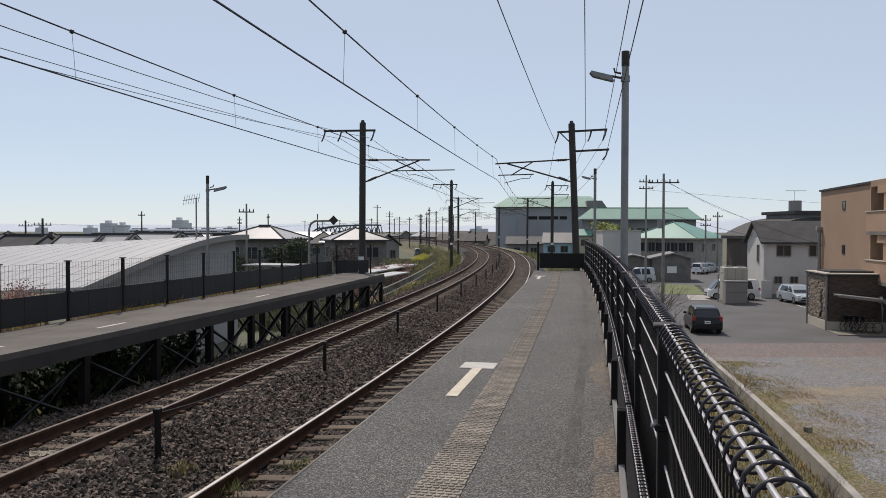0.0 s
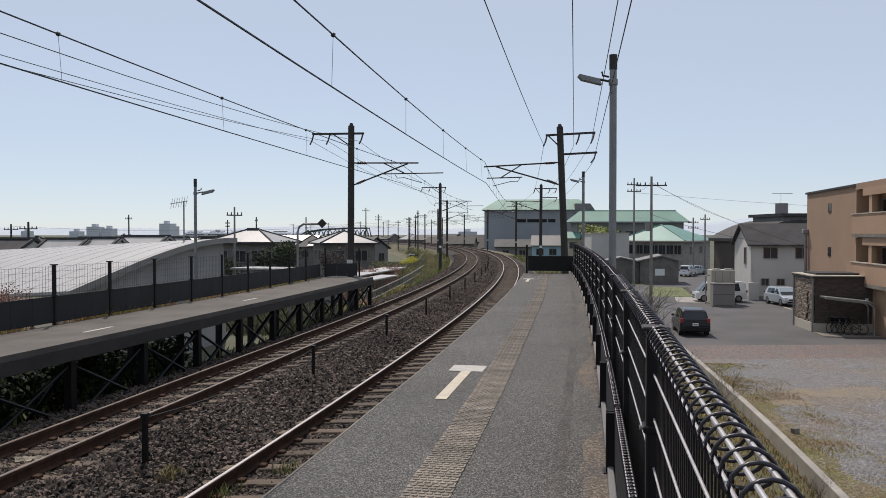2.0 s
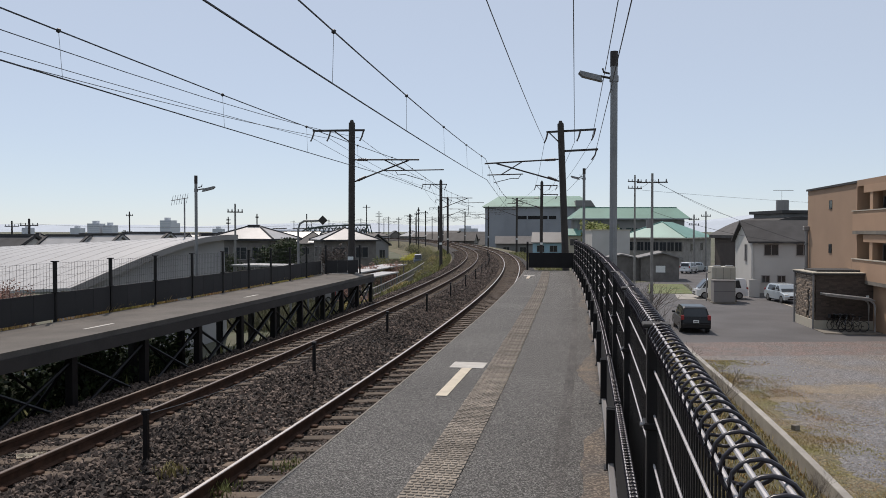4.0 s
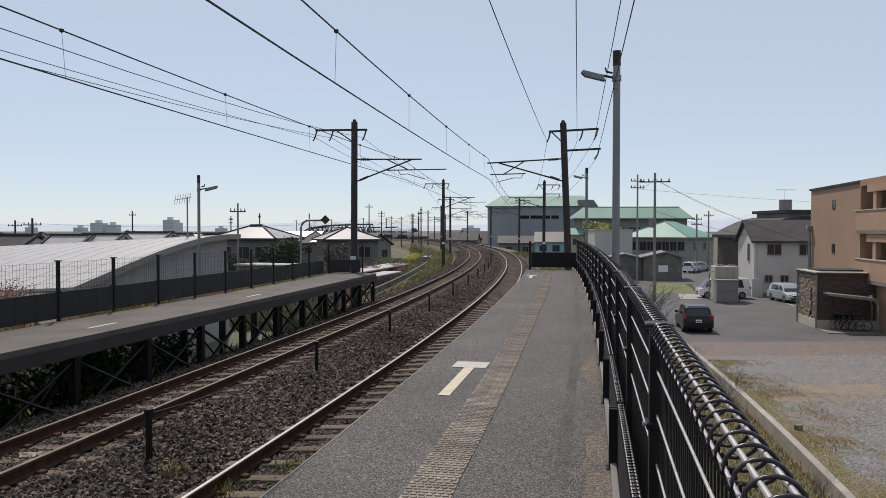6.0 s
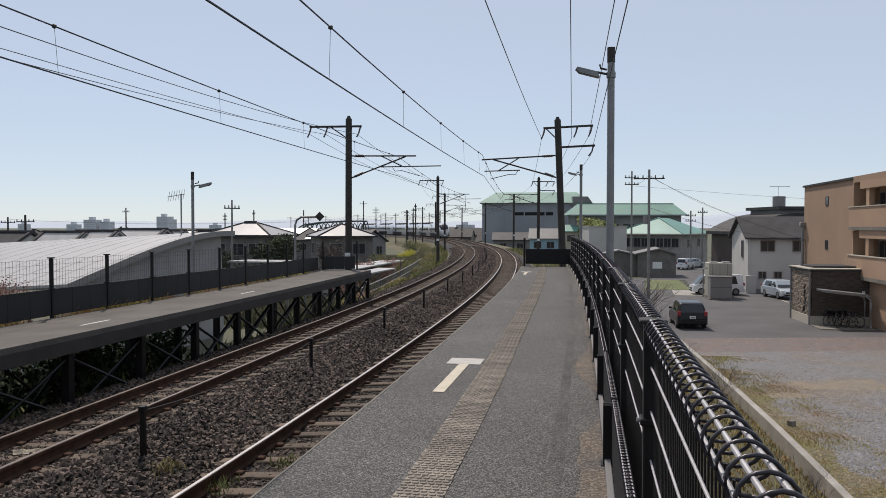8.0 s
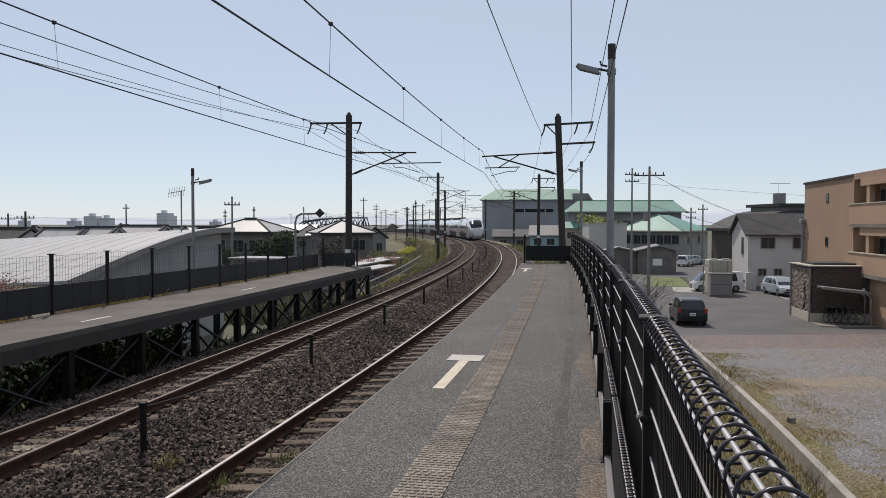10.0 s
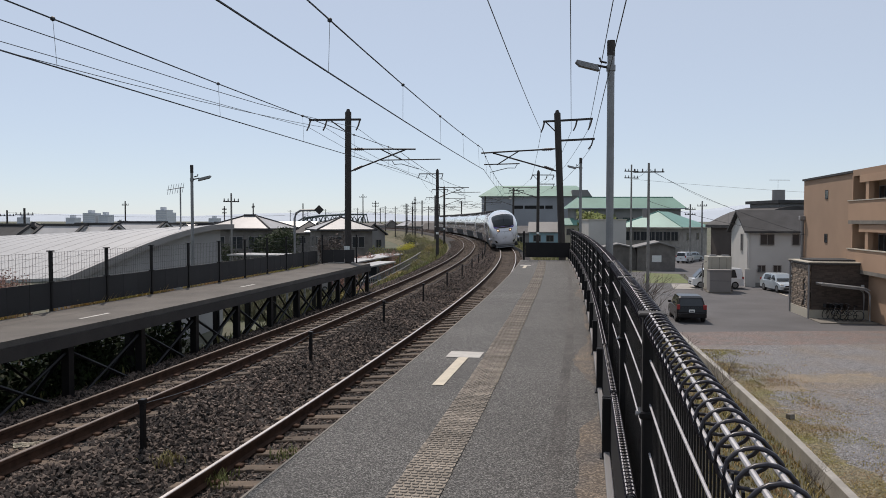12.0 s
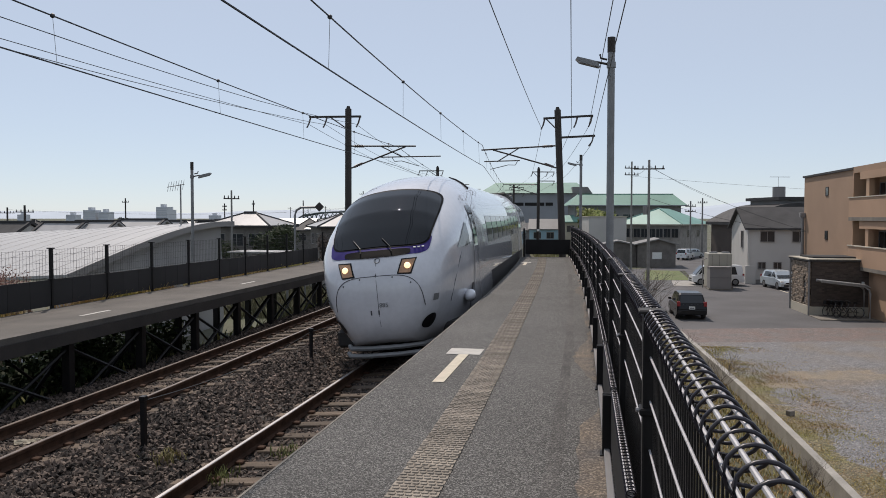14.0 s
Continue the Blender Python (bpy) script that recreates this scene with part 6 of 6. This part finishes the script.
def boxes():
    t = thing("storage_tank", "beige metal plant cabinet in the parking area", "cabinet", pose(23.5, 66.4, GZ, 0, 0, -8))
    part("body", B(-0.95, 0.95, -0.9, 1.0, 0.15, 2.95, bevel=0.04), M_BEIGE, t)
    part("base", B(-1.05, 1.05, -1.0, 1.1, 0, 0.15), M_CONC, t)
    for x in (-0.65, -0.05, 0.55):
        part("seam", B(x - 0.01, x + 0.01, -0.912, -0.9, 0.3, 2.85), M_DARKLINE, t)
    for x in (-0.4, 0.6):
        part("vent", B(x - 0.3, x + 0.3, -0.3, 0.3, 2.95, 3.05, bevel=0.03), M_GALV, t)
    part("pipe", tubes([(-1.3, -0.3, 0), (-1.3, -0.3, 2.4), (-0.95, -0.3, 2.5)], 0.05), M_GREYBOX, t)
    g = thing("grey_cabinet", "grey steel outdoor cabinet beside the beige one", "cabinet", pose(22.95, 64.5, GZ, 0, 0, -8))
    part("body", B(-0.85, 0.85, -0.6, 0.6, 0.1, 1.85, bevel=0.03), M_GREYBOX, g)
    part("lid", B(-0.9, 0.9, -0.65, 0.65, 1.85, 1.92), M_GREYBOX, g)
    part("seam", B(-0.85, 0.85, -0.612, -0.6, 1.0, 1.03), M_DARKLINE, g)
    part("base", B(-0.95, 0.95, -0.7, 0.7, 0, 0.1), M_CONC, g)
    b = thing("concrete_block", "small grey concrete block lying on the lot", "block", pose(10.5, 23.3, GZ + 0.015, 0, 0, 25))
    part("block", B(-0.11, 0.11, -0.08, 0.08, 0, 0.16, bevel=0.015), M_CONC, b)


boxes()


def hall():
    a = thing("hall", "large grey hall with green hipped metal roof", "hall", pose(22.0, 205.0, GZ, 0, 0, -6))
    part("wall", B(-11.0, 15.0, -12, 12, -0.2, 11.9), M_HALLW, a)
    bm = bmesh.new()
    base = [bm.verts.new(p) for p in ((-11.8, -12.8, 11.9), (15.8, -12.8, 11.9), (15.8, 12.8, 11.9), (-11.8, 12.8, 11.9))]
    top = [bm.verts.new(p) for p in ((-8.0, 0, 15.0), (13.0, 0, 15.0))]
    bm.faces.new((base[0], base[1], top[1], top[0])), bm.faces.new((base[1], base[2], top[1])), bm.faces.new((base[2], base[3], top[0], top[1])), bm.faces.new((base[3], base[0], top[0])), bm.faces.new(base[::-1])
    part("roof", bm, M_ROOFG, a)
    part("stair_tower", prism(bmesh.new(), [(13.4, -0.2), (17.0, -0.2), (17.0, 10.4), (14.9, 13.4), (11.2, 13.4), (11.2, 11.0)], -12.6, 2.0), M_GREYW, a, "grey end block with a sloping top")
    part("louvre", B(-3.0, 6.5, -12.06, -12, 8.8, 9.6), M_BLACK, a, "dark louvre band")
    part("door", B(-6.0, -2.5, -12.06, -12, 0, 3.5), M_BLUEW, a)
    for i in range(6):
        part("pilaster", B(-10.9 + 5.1 * i, -10.6 + 5.1 * i, -12.12, -12, 0, 11.8), M_HALLW, a)


hall()


def school():
    a = thing("school_block", "two-storey block with long green roof", "building", pose(34.8, 150.0, GZ, 0, 0, -2))
    part("wall", B(-10.0, 9.6, -5, 5, -0.2, 8.3), M_GREYW, a)
    bm = bmesh.new()
    base = [bm.verts.new(p) for p in ((-11.2, -5.8, 8.2), (10.6, -5.8, 8.2), (10.6, 5.8, 8.2), (-11.2, 5.8, 8.2))]
    top = [bm.verts.new(p) for p in ((-8.8, 0, 10.4), (9.4, 0, 10.4))]
    bm.faces.new((base[0], base[1], top[1], top[0])), bm.faces.new((base[1], base[2], top[1])), bm.faces.new((base[2], base[3], top[0], top[1])), bm.faces.new((base[3], base[0], top[0])), bm.faces.new(base[::-1])
    roof = part("roof", bm, M_ROOFG, a)
    part("eave", B(-11.25, 10.65, -5.86, -5.7, 8.05, 8.25), M_HALLW, roof, "pale eave board")
    part("ridge_cap", B(-8.8, 9.4, -0.15, 0.15, 10.35, 10.5), M_ROOFG, roof)
    for i in range(7):
        window(a, pose(-8.5 + 2.8 * i, -5, 5.0), 2.0, 1.5)
    b = thing("pavilion", "low building with turquoise hipped roof and window band", "building", pose(35.9, 126.6, GZ, 0, 0, -35))
    part("wall", B(-4.95, 4.95, -7, 7, -0.2, 4.95), M_WALLC, b)
    bm = bmesh.new()
    base = [bm.verts.new(p) for p in ((-5.6, -7.6, 4.9), (5.6, -7.6, 4.9), (5.6, 7.6, 4.9), (-5.6, 7.6, 4.9))]
    tip = [bm.verts.new(p) for p in ((0, -2.4, 7.4), (0, 2.4, 7.4))]
    bm.faces.new((base[0], base[1], tip[0])), bm.faces.new((base[1], base[2], tip[1], tip[0])), bm.faces.new((base[2], base[3], tip[1])), bm.faces.new((base[3], base[0], tip[0], tip[1])), bm.faces.new(base[::-1])
    roof = part("roof", bm, M_ROOFT, b)
    part("fascia", B(-5.65, 5.65, -7.66, -7.5, 4.75, 4.93), M_CREAM, roof, "pale fascia board")
    part("fascia", B(5.5, 5.66, -7.5, 7.6, 4.75, 4.93), M_CREAM, roof, "pale fascia board")
    for sx in (-1, 1):
        part("hip_cap", tube(bmesh.new(), (sx * 5.55, -7.55, 4.95), (0, -2.4, 7.45), 0.09, n=6), M_ROOFT, roof)
    for i in range(8):
        window(b, pose(-4.2 + 1.2 * i, -7, 2.9), 1.0, 1.3)
    for i in range(2):
        window(b, pose(4.95, -3.0 + 5.0 * i, 2.9, 0, 0, 90), 1.2, 1.1)
    c = thing("shed", "weathered grey shed with low pitched roof", "shed", pose(26.1, 96.0, GZ, 0, 0, -10))
    part("wall", prism(bmesh.new(), [(-2.2, -0.2), (2.2, -0.2), (2.2, 2.75), (0.3, 3.3), (-2.2, 2.75)], -3, 3), M_TIMBER, c)
    part("roof", prism(bmesh.new(), [(-2.6, 2.65), (0.3, 3.32), (2.6, 2.65), (2.6, 2.78), (0.3, 3.46), (-2.6, 2.78)], -3.4, 3.3), M_GREYW, c)
    part("notice", B(-0.5, 0.6, -3.05, -3.0, 1.0, 1.8), M_PLATE, c, "pale notice board")
    part("lean_to", prism(bmesh.new(), [(-7.0, -0.2), (-2.25, -0.2), (-2.25, 2.5), (-4.4, 3.0), (-7.0, 2.4)], -1.5, 3), M_TIMBER, c)
    part("lean_to_roof", prism(bmesh.new(), [(-7.3, 2.35), (-4.4, 3.02), (-2.0, 2.5), (-2.0, 2.62), (-4.4, 3.16), (-7.3, 2.48)], -1.8, 3.3), M_GREYW, c)
    d = thing("concrete_block_building", "plain pale grey flat-roofed building", "building", pose(24.5, 118.0, GZ, 0, 0, 0))
    part("wall", B(-3.1, 2.4, -4, 4, -0.2, 6.0), M_STUCCO, d)
    part("parapet", B(-3.2, 2.5, -4.1, 4.1, 6.0, 6.15), M_CREAM, d)
    e = thing("arched_hall", "brown building with wide arched roof and water tank", "building", pose(43.5, 103.0, GZ, 0, 0, 5))
    part("wall", B(-5.6, 12, -4, 6, -0.2, 5.2), M_BROWNW, e)
    prof = [(-6.2 + 14.2 * k / 12, 4.6 + 3.2 * math.sin(math.pi * (0.08 + 0.84 * k / 12))) for k in range(13)]
    part("roof", prism(bmesh.new(), prof + [(8.0, 5.0), (-6.2, 5.0)], -4.5, 6.5), M_ROOFD, e)
    part("upper_block", B(-0.5, 13, -3.0, 5, 5.0, 8.2), M_GREYW, e)
    part("upper_roof", B(-1.0, 13.4, -3.5, 5.4, 8.2, 8.6), M_ROOFD, e)
    part("water_tank", tube(bmesh.new(), (0.9, 0, 8.6), (0.9, 0, 10.0), 0.8, n=16), M_GREYBOX, e)
    part("railing", B(2.6, 13.4, -3.4, -3.3, 9.6, 9.7), M_GALV, e)
    part("aerial", tubes([(0.8, 0, 9.9), (0.8, 0, 11.3), (-0.4, 0, 11.3), (2.4, 0, 11.3)], 0.03, 4), M_GALV, e)
    for i in range(3):
        part("shutter", B(-5.0 + 3.2 * i, -2.4 + 3.2 * i, -4.06, -4, 0.3, 3.4), M_GREYBOX, e)


school()
gable_house(19.6, 150.0, 80, 5, 5.4, 3.3, 4.9, M_BLUEW, M_ROOFM, "small pale blue house beside the railway", 2, zbase=GZ + 0.6)
gable_house(15.2, 172.0, 85, 7, 8, 3.2, 4.6, M_GREYW, M_ROOFK, "low grey house beside the railway", 2)
gable_house(26.2, 146.0, 85, 5, 8, 5.2, 6.2, M_CREAM, M_ROOFT, "cream house with pale green roof edge", 3)


# ---------------------------------------------------------------- the left side
def warehouse():
    """A long curved roof, low on the near side, with a grey end wall towards the railway."""
    a = thing("warehouse", "long warehouse with pale curved metal roof", "warehouse", pose(-14.0, 30.0, GZ, 0, 0, -6.5))
    n = 24
    # across the roof: from the low near eave up to the crest and a little down behind
    prof = []
    for k in range(n + 1):
        u = -0.12 + 1.2 * k / n
        prof.append((13.4 * u, 3.92 + 1.55 * math.sin(min(1.7, max(-0.5, u * math.pi / 2))) ))
    X0, X1 = 0.0, -45.0

    def strip(d0, d1, x0, x1):
        bm = bmesh.new()
        r = [[bm.verts.new((x, y, z + d + 0.15 + 0.05 * x)) for y, z in prof] for x in (x0, x1) for d in (d0, d1)]
        for k in range(n):
            bm.faces.new((r[1][k], r[1][k + 1], r[3][k + 1], r[3][k])), bm.faces.new((r[0][k], r[2][k], r[2][k + 1], r[0][k + 1]))
            bm.faces.new((r[0][k], r[0][k + 1], r[1][k + 1], r[1][k])), bm.faces.new((r[2][k], r[3][k], r[3][k + 1], r[2][k + 1]))
        for k in (0, n):
            bm.faces.new((r[0][k], r[1][k], r[3][k], r[2][k]))
        return bm
    part("roof", strip(0.0, 0.1, X0 + 0.5, X1), M_ROOFL, a, "pale weathered sheet roof")
    for k in range(34):
        x = X0 + 0.3 - 0.9 * k
        part("roof_seam", tubes([(x, y, z + 0.255 + 0.05 * x) for y, z in prof[::2]], 0.008, 4), M_ROOFL, a)
    part("verge", strip(-0.16, 0.12, X0 + 0.5, X0 + 0.56), M_GREYBOX, a)
    bm = bmesh.new()
    poly = [(prof[-1][0] - 0.3, -0.2)] + [(prof[0][0] + 0.3, -0.2)] + [(y, z + 0.12) for y, z in prof[1:-1]]
    prism(bm, poly, X0 - 0.3, X0, "x")
    part("side_wall", B(X1 + 0.3, X0 - 0.31, prof[0][0] + 0.3, prof[0][0] + 0.5, -0.2, 0.8), M_SIDING, a)
    part("wall", bm, M_SIDING, a, "pale grey clad end wall")
    part("vent_pipe", tubes([(0.15, 6.2, 3.4), (0.15, 8.2, 3.4), (0.15, 8.2, 3.0)], 0.09, 8), M_GREYBOX, a)
    part("vent_hood", B(0, 0.5, 5.6, 6.2, 3.1, 3.7, bevel=0.05), M_GREYBOX, a)


warehouse()
gable_house(-18.7, 76.0, 75, 5.2, 6.4, 5.2, 6.4, M_TIMBER, M_ROOFS, "old house with pale hipped roof behind the platform", 3, hip=True)
gable_house(-11.2, 86.0, 20, 5.6, 6.0, 5.0, 6.3, M_TIMBER, M_ROOFS, "grey house with pale hipped roof near the mast", 2, hip=True)
gable_house(-11.2, 97.0, 10, 4.0, 5.0, 2.6, 3.7, M_TIMBER, M_ROOFK, "low grey house below the railway", 1)
gable_house(-12.8, 112.0, 60, 6, 7, 4.0, 5.4, M_GREYW, M_ROOFK, "house with grey roof near the truss bridge", 2)
for px_, dist, turn_, w_, l_, rise, m_, l2 in ((-766, 84, 70, 7, 6.0, 5.3, "dark", 0), (-722, 90, 82, 7, 5.0, 5.6, "dark", 1), (-668, 80, 78, 7, 4.6, 5.3, "pale", 0), (-610, 80, 78, 7.5, 4.4, 5.4, "pale", 0), (-529, 84, 76, 8, 5.2, 5.55, "pale", 0), (-484, 88, 78, 7, 3.6, 5.4, "pale", 0), (-404, 92, 80, 6.5, 3.8, 5.4, "dark", 0), (-700, 100, 85, 7, 6, 5.3, "dark", 1)):
    h_ = gable_house(px_ / 1380 * dist, dist, turn_, w_, l_, rise - 2.0, rise, M_STUCCO, M_ROOFS if m_ == "pale" else M_ROOFD, "house with dark ridge, grey tile roof paled for sky sheen" if m_ == "pale" else "house with dark tile roof behind the warehouse", 2, hip=bool(l2), group="houses behind the warehouse")
    if not l2:
        part("ridge_cap", B(-0.22, 0.22, -l_ / 2 - 0.3, l_ / 2 + 0.3, rise + 0.1, rise + 0.32), M_ROOFD, h_, "dark ridge tiles")
        for s_ in (-1, 1):
            sl_ = 4.0 / w_
            part("barge_cap", prism(bmesh.new(), [(-w_ / 2 - 0.45, rise - sl_ * (w_ / 2 + 0.45) + 0.17), (0, rise + 0.18), (w_ / 2 + 0.45, rise - sl_ * (w_ / 2 + 0.45) + 0.17), (w_ / 2 + 0.45, rise - sl_ * (w_ / 2 + 0.45) + 0.32), (0, rise + 0.33), (-w_ / 2 - 0.45, rise - sl_ * (w_ / 2 + 0.45) + 0.32)], s_ * (l_ / 2 + 0.1) - 0.15, s_ * (l_ / 2 + 0.1) + 0.15), M_ROOFD, h_, "dark verge tiles")
rr = random.Random(77)
for k, (px_, dist) in enumerate(((-440, 150), (-392, 140), (-330, 150), (-270, 150), (-235, 150), (-205, 160), (-360, 170), (-250, 180), (-180, 190), (-800, 120), (-60, 300), (-90, 330), (-30, 280), (-120, 290))):
    gable_house(px_ / 1380 * dist, dist, rr.choice((10, 80, 95, 25, 60)), rr.uniform(6, 8), rr.uniform(8, 11), rr.uniform(3.5, 4.1), rr.uniform(5.2, 5.9), rr.choice((M_GREYW, M_STUCCO, M_TIMBER)), rr.choice((M_ROOFK, M_ROOFS, M_ROOFD, M_ROOFK)),
                "distant house with tiled roof", 2, hip=rr.random() < 0.5, group="distant houses")


for x_, y_, t_, w_, l_, r_ in ((4.5, 232, 80, 7, 9, 5.9), (-1.5, 262, 65, 7, 9, 5.6), (9.5, 250, 88, 7, 9, 6.3), (2.0, 295, 40, 8, 10, 6.6), (-9, 310, 85, 8, 11, 6.2), (13.5, 205, 70, 6, 8, 5.2)):
    gable_house(x_, y_, t_, w_, l_, r_ - 2.8, r_ - 0.8, M_TIMBER, M_ROOFD, "distant house with dark tiled roof", 2, group="distant houses")


def far_block(x, y, w, top, storeys, label="distant apartment tower, paled blue-grey by painted haze"):
    a = thing("distant_tower", label, "building", pose(x, y, GZ), "distant towers")
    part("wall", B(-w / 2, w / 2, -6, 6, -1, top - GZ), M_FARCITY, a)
    hh = (top - GZ) / storeys
    for k in range(storeys):
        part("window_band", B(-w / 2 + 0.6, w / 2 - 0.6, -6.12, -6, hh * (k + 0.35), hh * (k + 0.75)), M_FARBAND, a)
    part("roof_box", B(-w * 0.2, w * 0.15, -3, 3, top - GZ, top - GZ + 2.5), M_FARCITY, a)


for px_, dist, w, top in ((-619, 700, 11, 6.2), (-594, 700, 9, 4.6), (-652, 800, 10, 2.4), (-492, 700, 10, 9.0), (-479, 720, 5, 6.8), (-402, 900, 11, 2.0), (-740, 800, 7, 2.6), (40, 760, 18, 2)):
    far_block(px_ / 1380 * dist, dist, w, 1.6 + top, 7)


def truss_bridge():
    a = thing("truss_bridge", "far green-grey steel arch truss bridge", "bridge", pose(-25.8, 186.0, 0.6, 0, 0, -4))
    part("deck", B(-9.5, 8.5, -2, 2, -0.6, 0), M_BRIDGE, a)
    for y in (-2, 2):
        part("chord", tubes([(-9, y, 0.2), (-7, y, 1.4), (-3, y, 2.0), (3, y, 2.3), (7.5, y, 2.3), (8, y, 0)], 0.2, 6), M_BRIDGE, a)
        for k in range(7):
            x = -6.5 + 2.2 * k
            part("hanger", tubes([(x - 0.6, y, 0), (x - 0.45, y, 1.2), (x, y, 1.9), (x + 0.45, y, 1.2), (x + 0.6, y, 0)], 0.15, 5), M_BRIDGE, a)


truss_bridge()


def diamond_sign():
    a = thing("track_sign", "dark diamond sign on a bent grey arm", "sign", pose(-9.55, 50.5, GZ))
    part("pole", tubes([(0, 0, 0), (0, 0, 6.1), (0.12, 0, 6.45), (0.4, 0, 6.62), (1.5, 0, 6.64)], 0.075, 10), M_GALV, a)
    part("board", B(-0.22, 0.22, -0.03, 0.03, -0.22, 0.22, Matrix.Translation((1.6, -0.08, 6.66)) @ Matrix.Rotation(radians(45), 4, "Y")), M_POLE, a)


diamond_sign()


def aerial_mast():
    a = thing("television_aerial", "television aerial on a thin steel mast", "aerial", pose(-13.6, 40.6, GZ))
    part("mast", tube(bmesh.new(), (0, 0, 0), (0, 0, 7.7), 0.04, n=8), M_GALV, a)
    part("boom", tubes([(-0.7, 0, 7.55), (0.2, 0, 7.7)], 0.02, 5), M_GALV, a)
    for k in range(7):
        x = -0.65 + 0.13 * k
        part("element", tube(bmesh.new(), (x, -0.1, 7.3 + 0.02 * k), (x + 0.03, 0.1, 7.82 + 0.02 * k), 0.012, n=4), M_GALV, a)


aerial_mast()


def bank_rail():
    """The pale railing along the path at the foot of the bank."""
    a = thing("bank_railing", "pale steel railing along a path below the bank", "railing")
    pts = [on(48 + 3 * k, -8.6 + 0.05 * k, -3.3 + 0.05 * k) for k in range(12)]
    for h in (0.5, 1.0):
        part("rail", tubes([p + Vector((0, 0, h)) for p in pts], 0.045, 6), M_CPOLE, a)
    for k in range(44):
        s = 48 + 0.75 * k
        p = on(s, -8.6 + 0.05 * (s - 48) / 3, -3.3 + 0.05 * (s - 48) / 3)
        part("post", tube(bmesh.new(), p - Vector((0, 0, 0.6)), p + Vector((0, 0, 1.0)), 0.03, n=6), M_CPOLE, a)


bank_rail()


def lean_roofs():
    for x, y, w, l, z, t in ((-6.4, 69.0, 2.2, 16.0, 2.6, -10.6), (-5.5, 60.0, 1.5, 9.0, 2.5, -12), (-11.3, 50.5, 2.4, 4.6, 3.7, 70)):
        a = thing("carport", "low carport with pale flat roof", "carport", pose(x, y, GZ, 0, 0, t), "carports")
        part("roof", B(-w / 2, w / 2, -l / 2, l / 2, z, z + 0.1), M_ROOFL, a)
        for sx in (-1, 1):
            for sy in (-1, 1):
                part("post", B(sx * w * 0.45 - 0.05, sx * w * 0.45 + 0.05, sy * l * 0.45 - 0.05, sy * l * 0.45 + 0.05, 0, z), M_GALV, a)


lean_roofs()
for (x0, y0, z0), (x1, y1, z1) in (((17.2, 65.1, 5.8), (27.6, 59.4, 0.6)), ((17.2, 65.1, 6.0), (21.5, 88, 6.6)), ((17.2, 65.1, 5.9), (41, 112, 3.6)), ((-58.5, 105, 2.6), (-20, 100, 2.2)), ((17.2, 65.1, 3.2), (27.6, 59.2, 0.5)), ((21.5, 88, 6.2), (80, 120, 5.0))):
    bm = bmesh.new()
    tubes([Vector((lerp(x0, x1, i / 12), lerp(y0, y1, i / 12), lerp(z0, z1, i / 12) - 1.6 * (i / 12) * (1 - i / 12))) for i in range(13)], 0.013, 4, bm)
    tagged(part("service_wire", bm, M_CABLE), "sagging black service wire between poles", "wire", group="service wires")


# ---------------------------------------------------------------- what moves
def train_s(t):
    """Where the tip of the train is along the curve."""
    ks = [(0, 436), (5.3, 275), (6, 252.5), (7, 221), (8.2, 184.5), (10.3, 120.5), (11.5, 86.5), (12, 72), (12.5, 57.5), (13, 43), (13.5, 28.3), (14, 13.3)]
    for a, b in zip(ks, ks[1:]):
        if t <= b[0]:
            return lerp(a[1], b[1], (t - a[0]) / (b[0] - a[0]))


def car_pose(s):
    """A car whose front end is at s: it sits on the chord between its bogies and leans into the curve."""
    a, b = on(s + 3.6, 0.5), on(s + CAR_L - 3.6, 0.5)
    d = (b - a).normalized()
    m = Matrix.Translation((a.x - d.x * 3.6, a.y - d.y * 3.6, RZ + 0.045)) @ Matrix.Rotation(math.atan2(-d.x, d.y), 4, "Z")
    return m @ Matrix.Rotation(radians(-5.8), 4, "Y")


def van_pose(x, y, turn, z=0.0):
    return pose(x, y, GZ + 0.02 + z, 0, 0, turn)


def motions():
    times = [0, 1, 2, 3, 4, 5, 5.5, 6, 6.5, 7, 7.5, 8, 8.5, 9, 9.5, 10, 10.5, 11, 11.5, 12, 12.5, 13, 13.25, 13.5, 13.75, 14]
    for k, c in enumerate(TRAIN):
        walk(c, [(t, car_pose(train_s(t) + k * (CAR_L + 0.35))) for t in times])
    walk(VAN_LANE, [(0, van_pose(-9.0, 182, 185)), (3, van_pose(-5.8, 148, 185)), (5.3, van_pose(-3.6, 121, 180, 0.25)), (6.3, van_pose(-2.95, 110, 168, 0.45)), (6.6, van_pose(-3.95, 106.8, 161, 0.4)), (7.0, van_pose(-5.25, 103, 160, 0.25)),
                    (7.2, van_pose(-5.8, 101, 162, 0.15)), (8, van_pose(-7.3, 93, 172)), (9, van_pose(-7.2, 84, 185)), (10.3, van_pose(-6.6, 74, 187)), (11, van_pose(-6.5, 72, 187)), (14, van_pose(-6.5, 72, 187))])
    walk(VAN_LOT, [(0, van_pose(21.3, 91.0, 92)), (0.3, van_pose(20.2, 90.8, 92)), (0.8, van_pose(18.4, 90.6, 90)), (1.3, van_pose(17.2, 90.5, 88)), (1.6, van_pose(17.0, 90.5, 88)), (14, van_pose(17.0, 90.5, 88))])


motions()
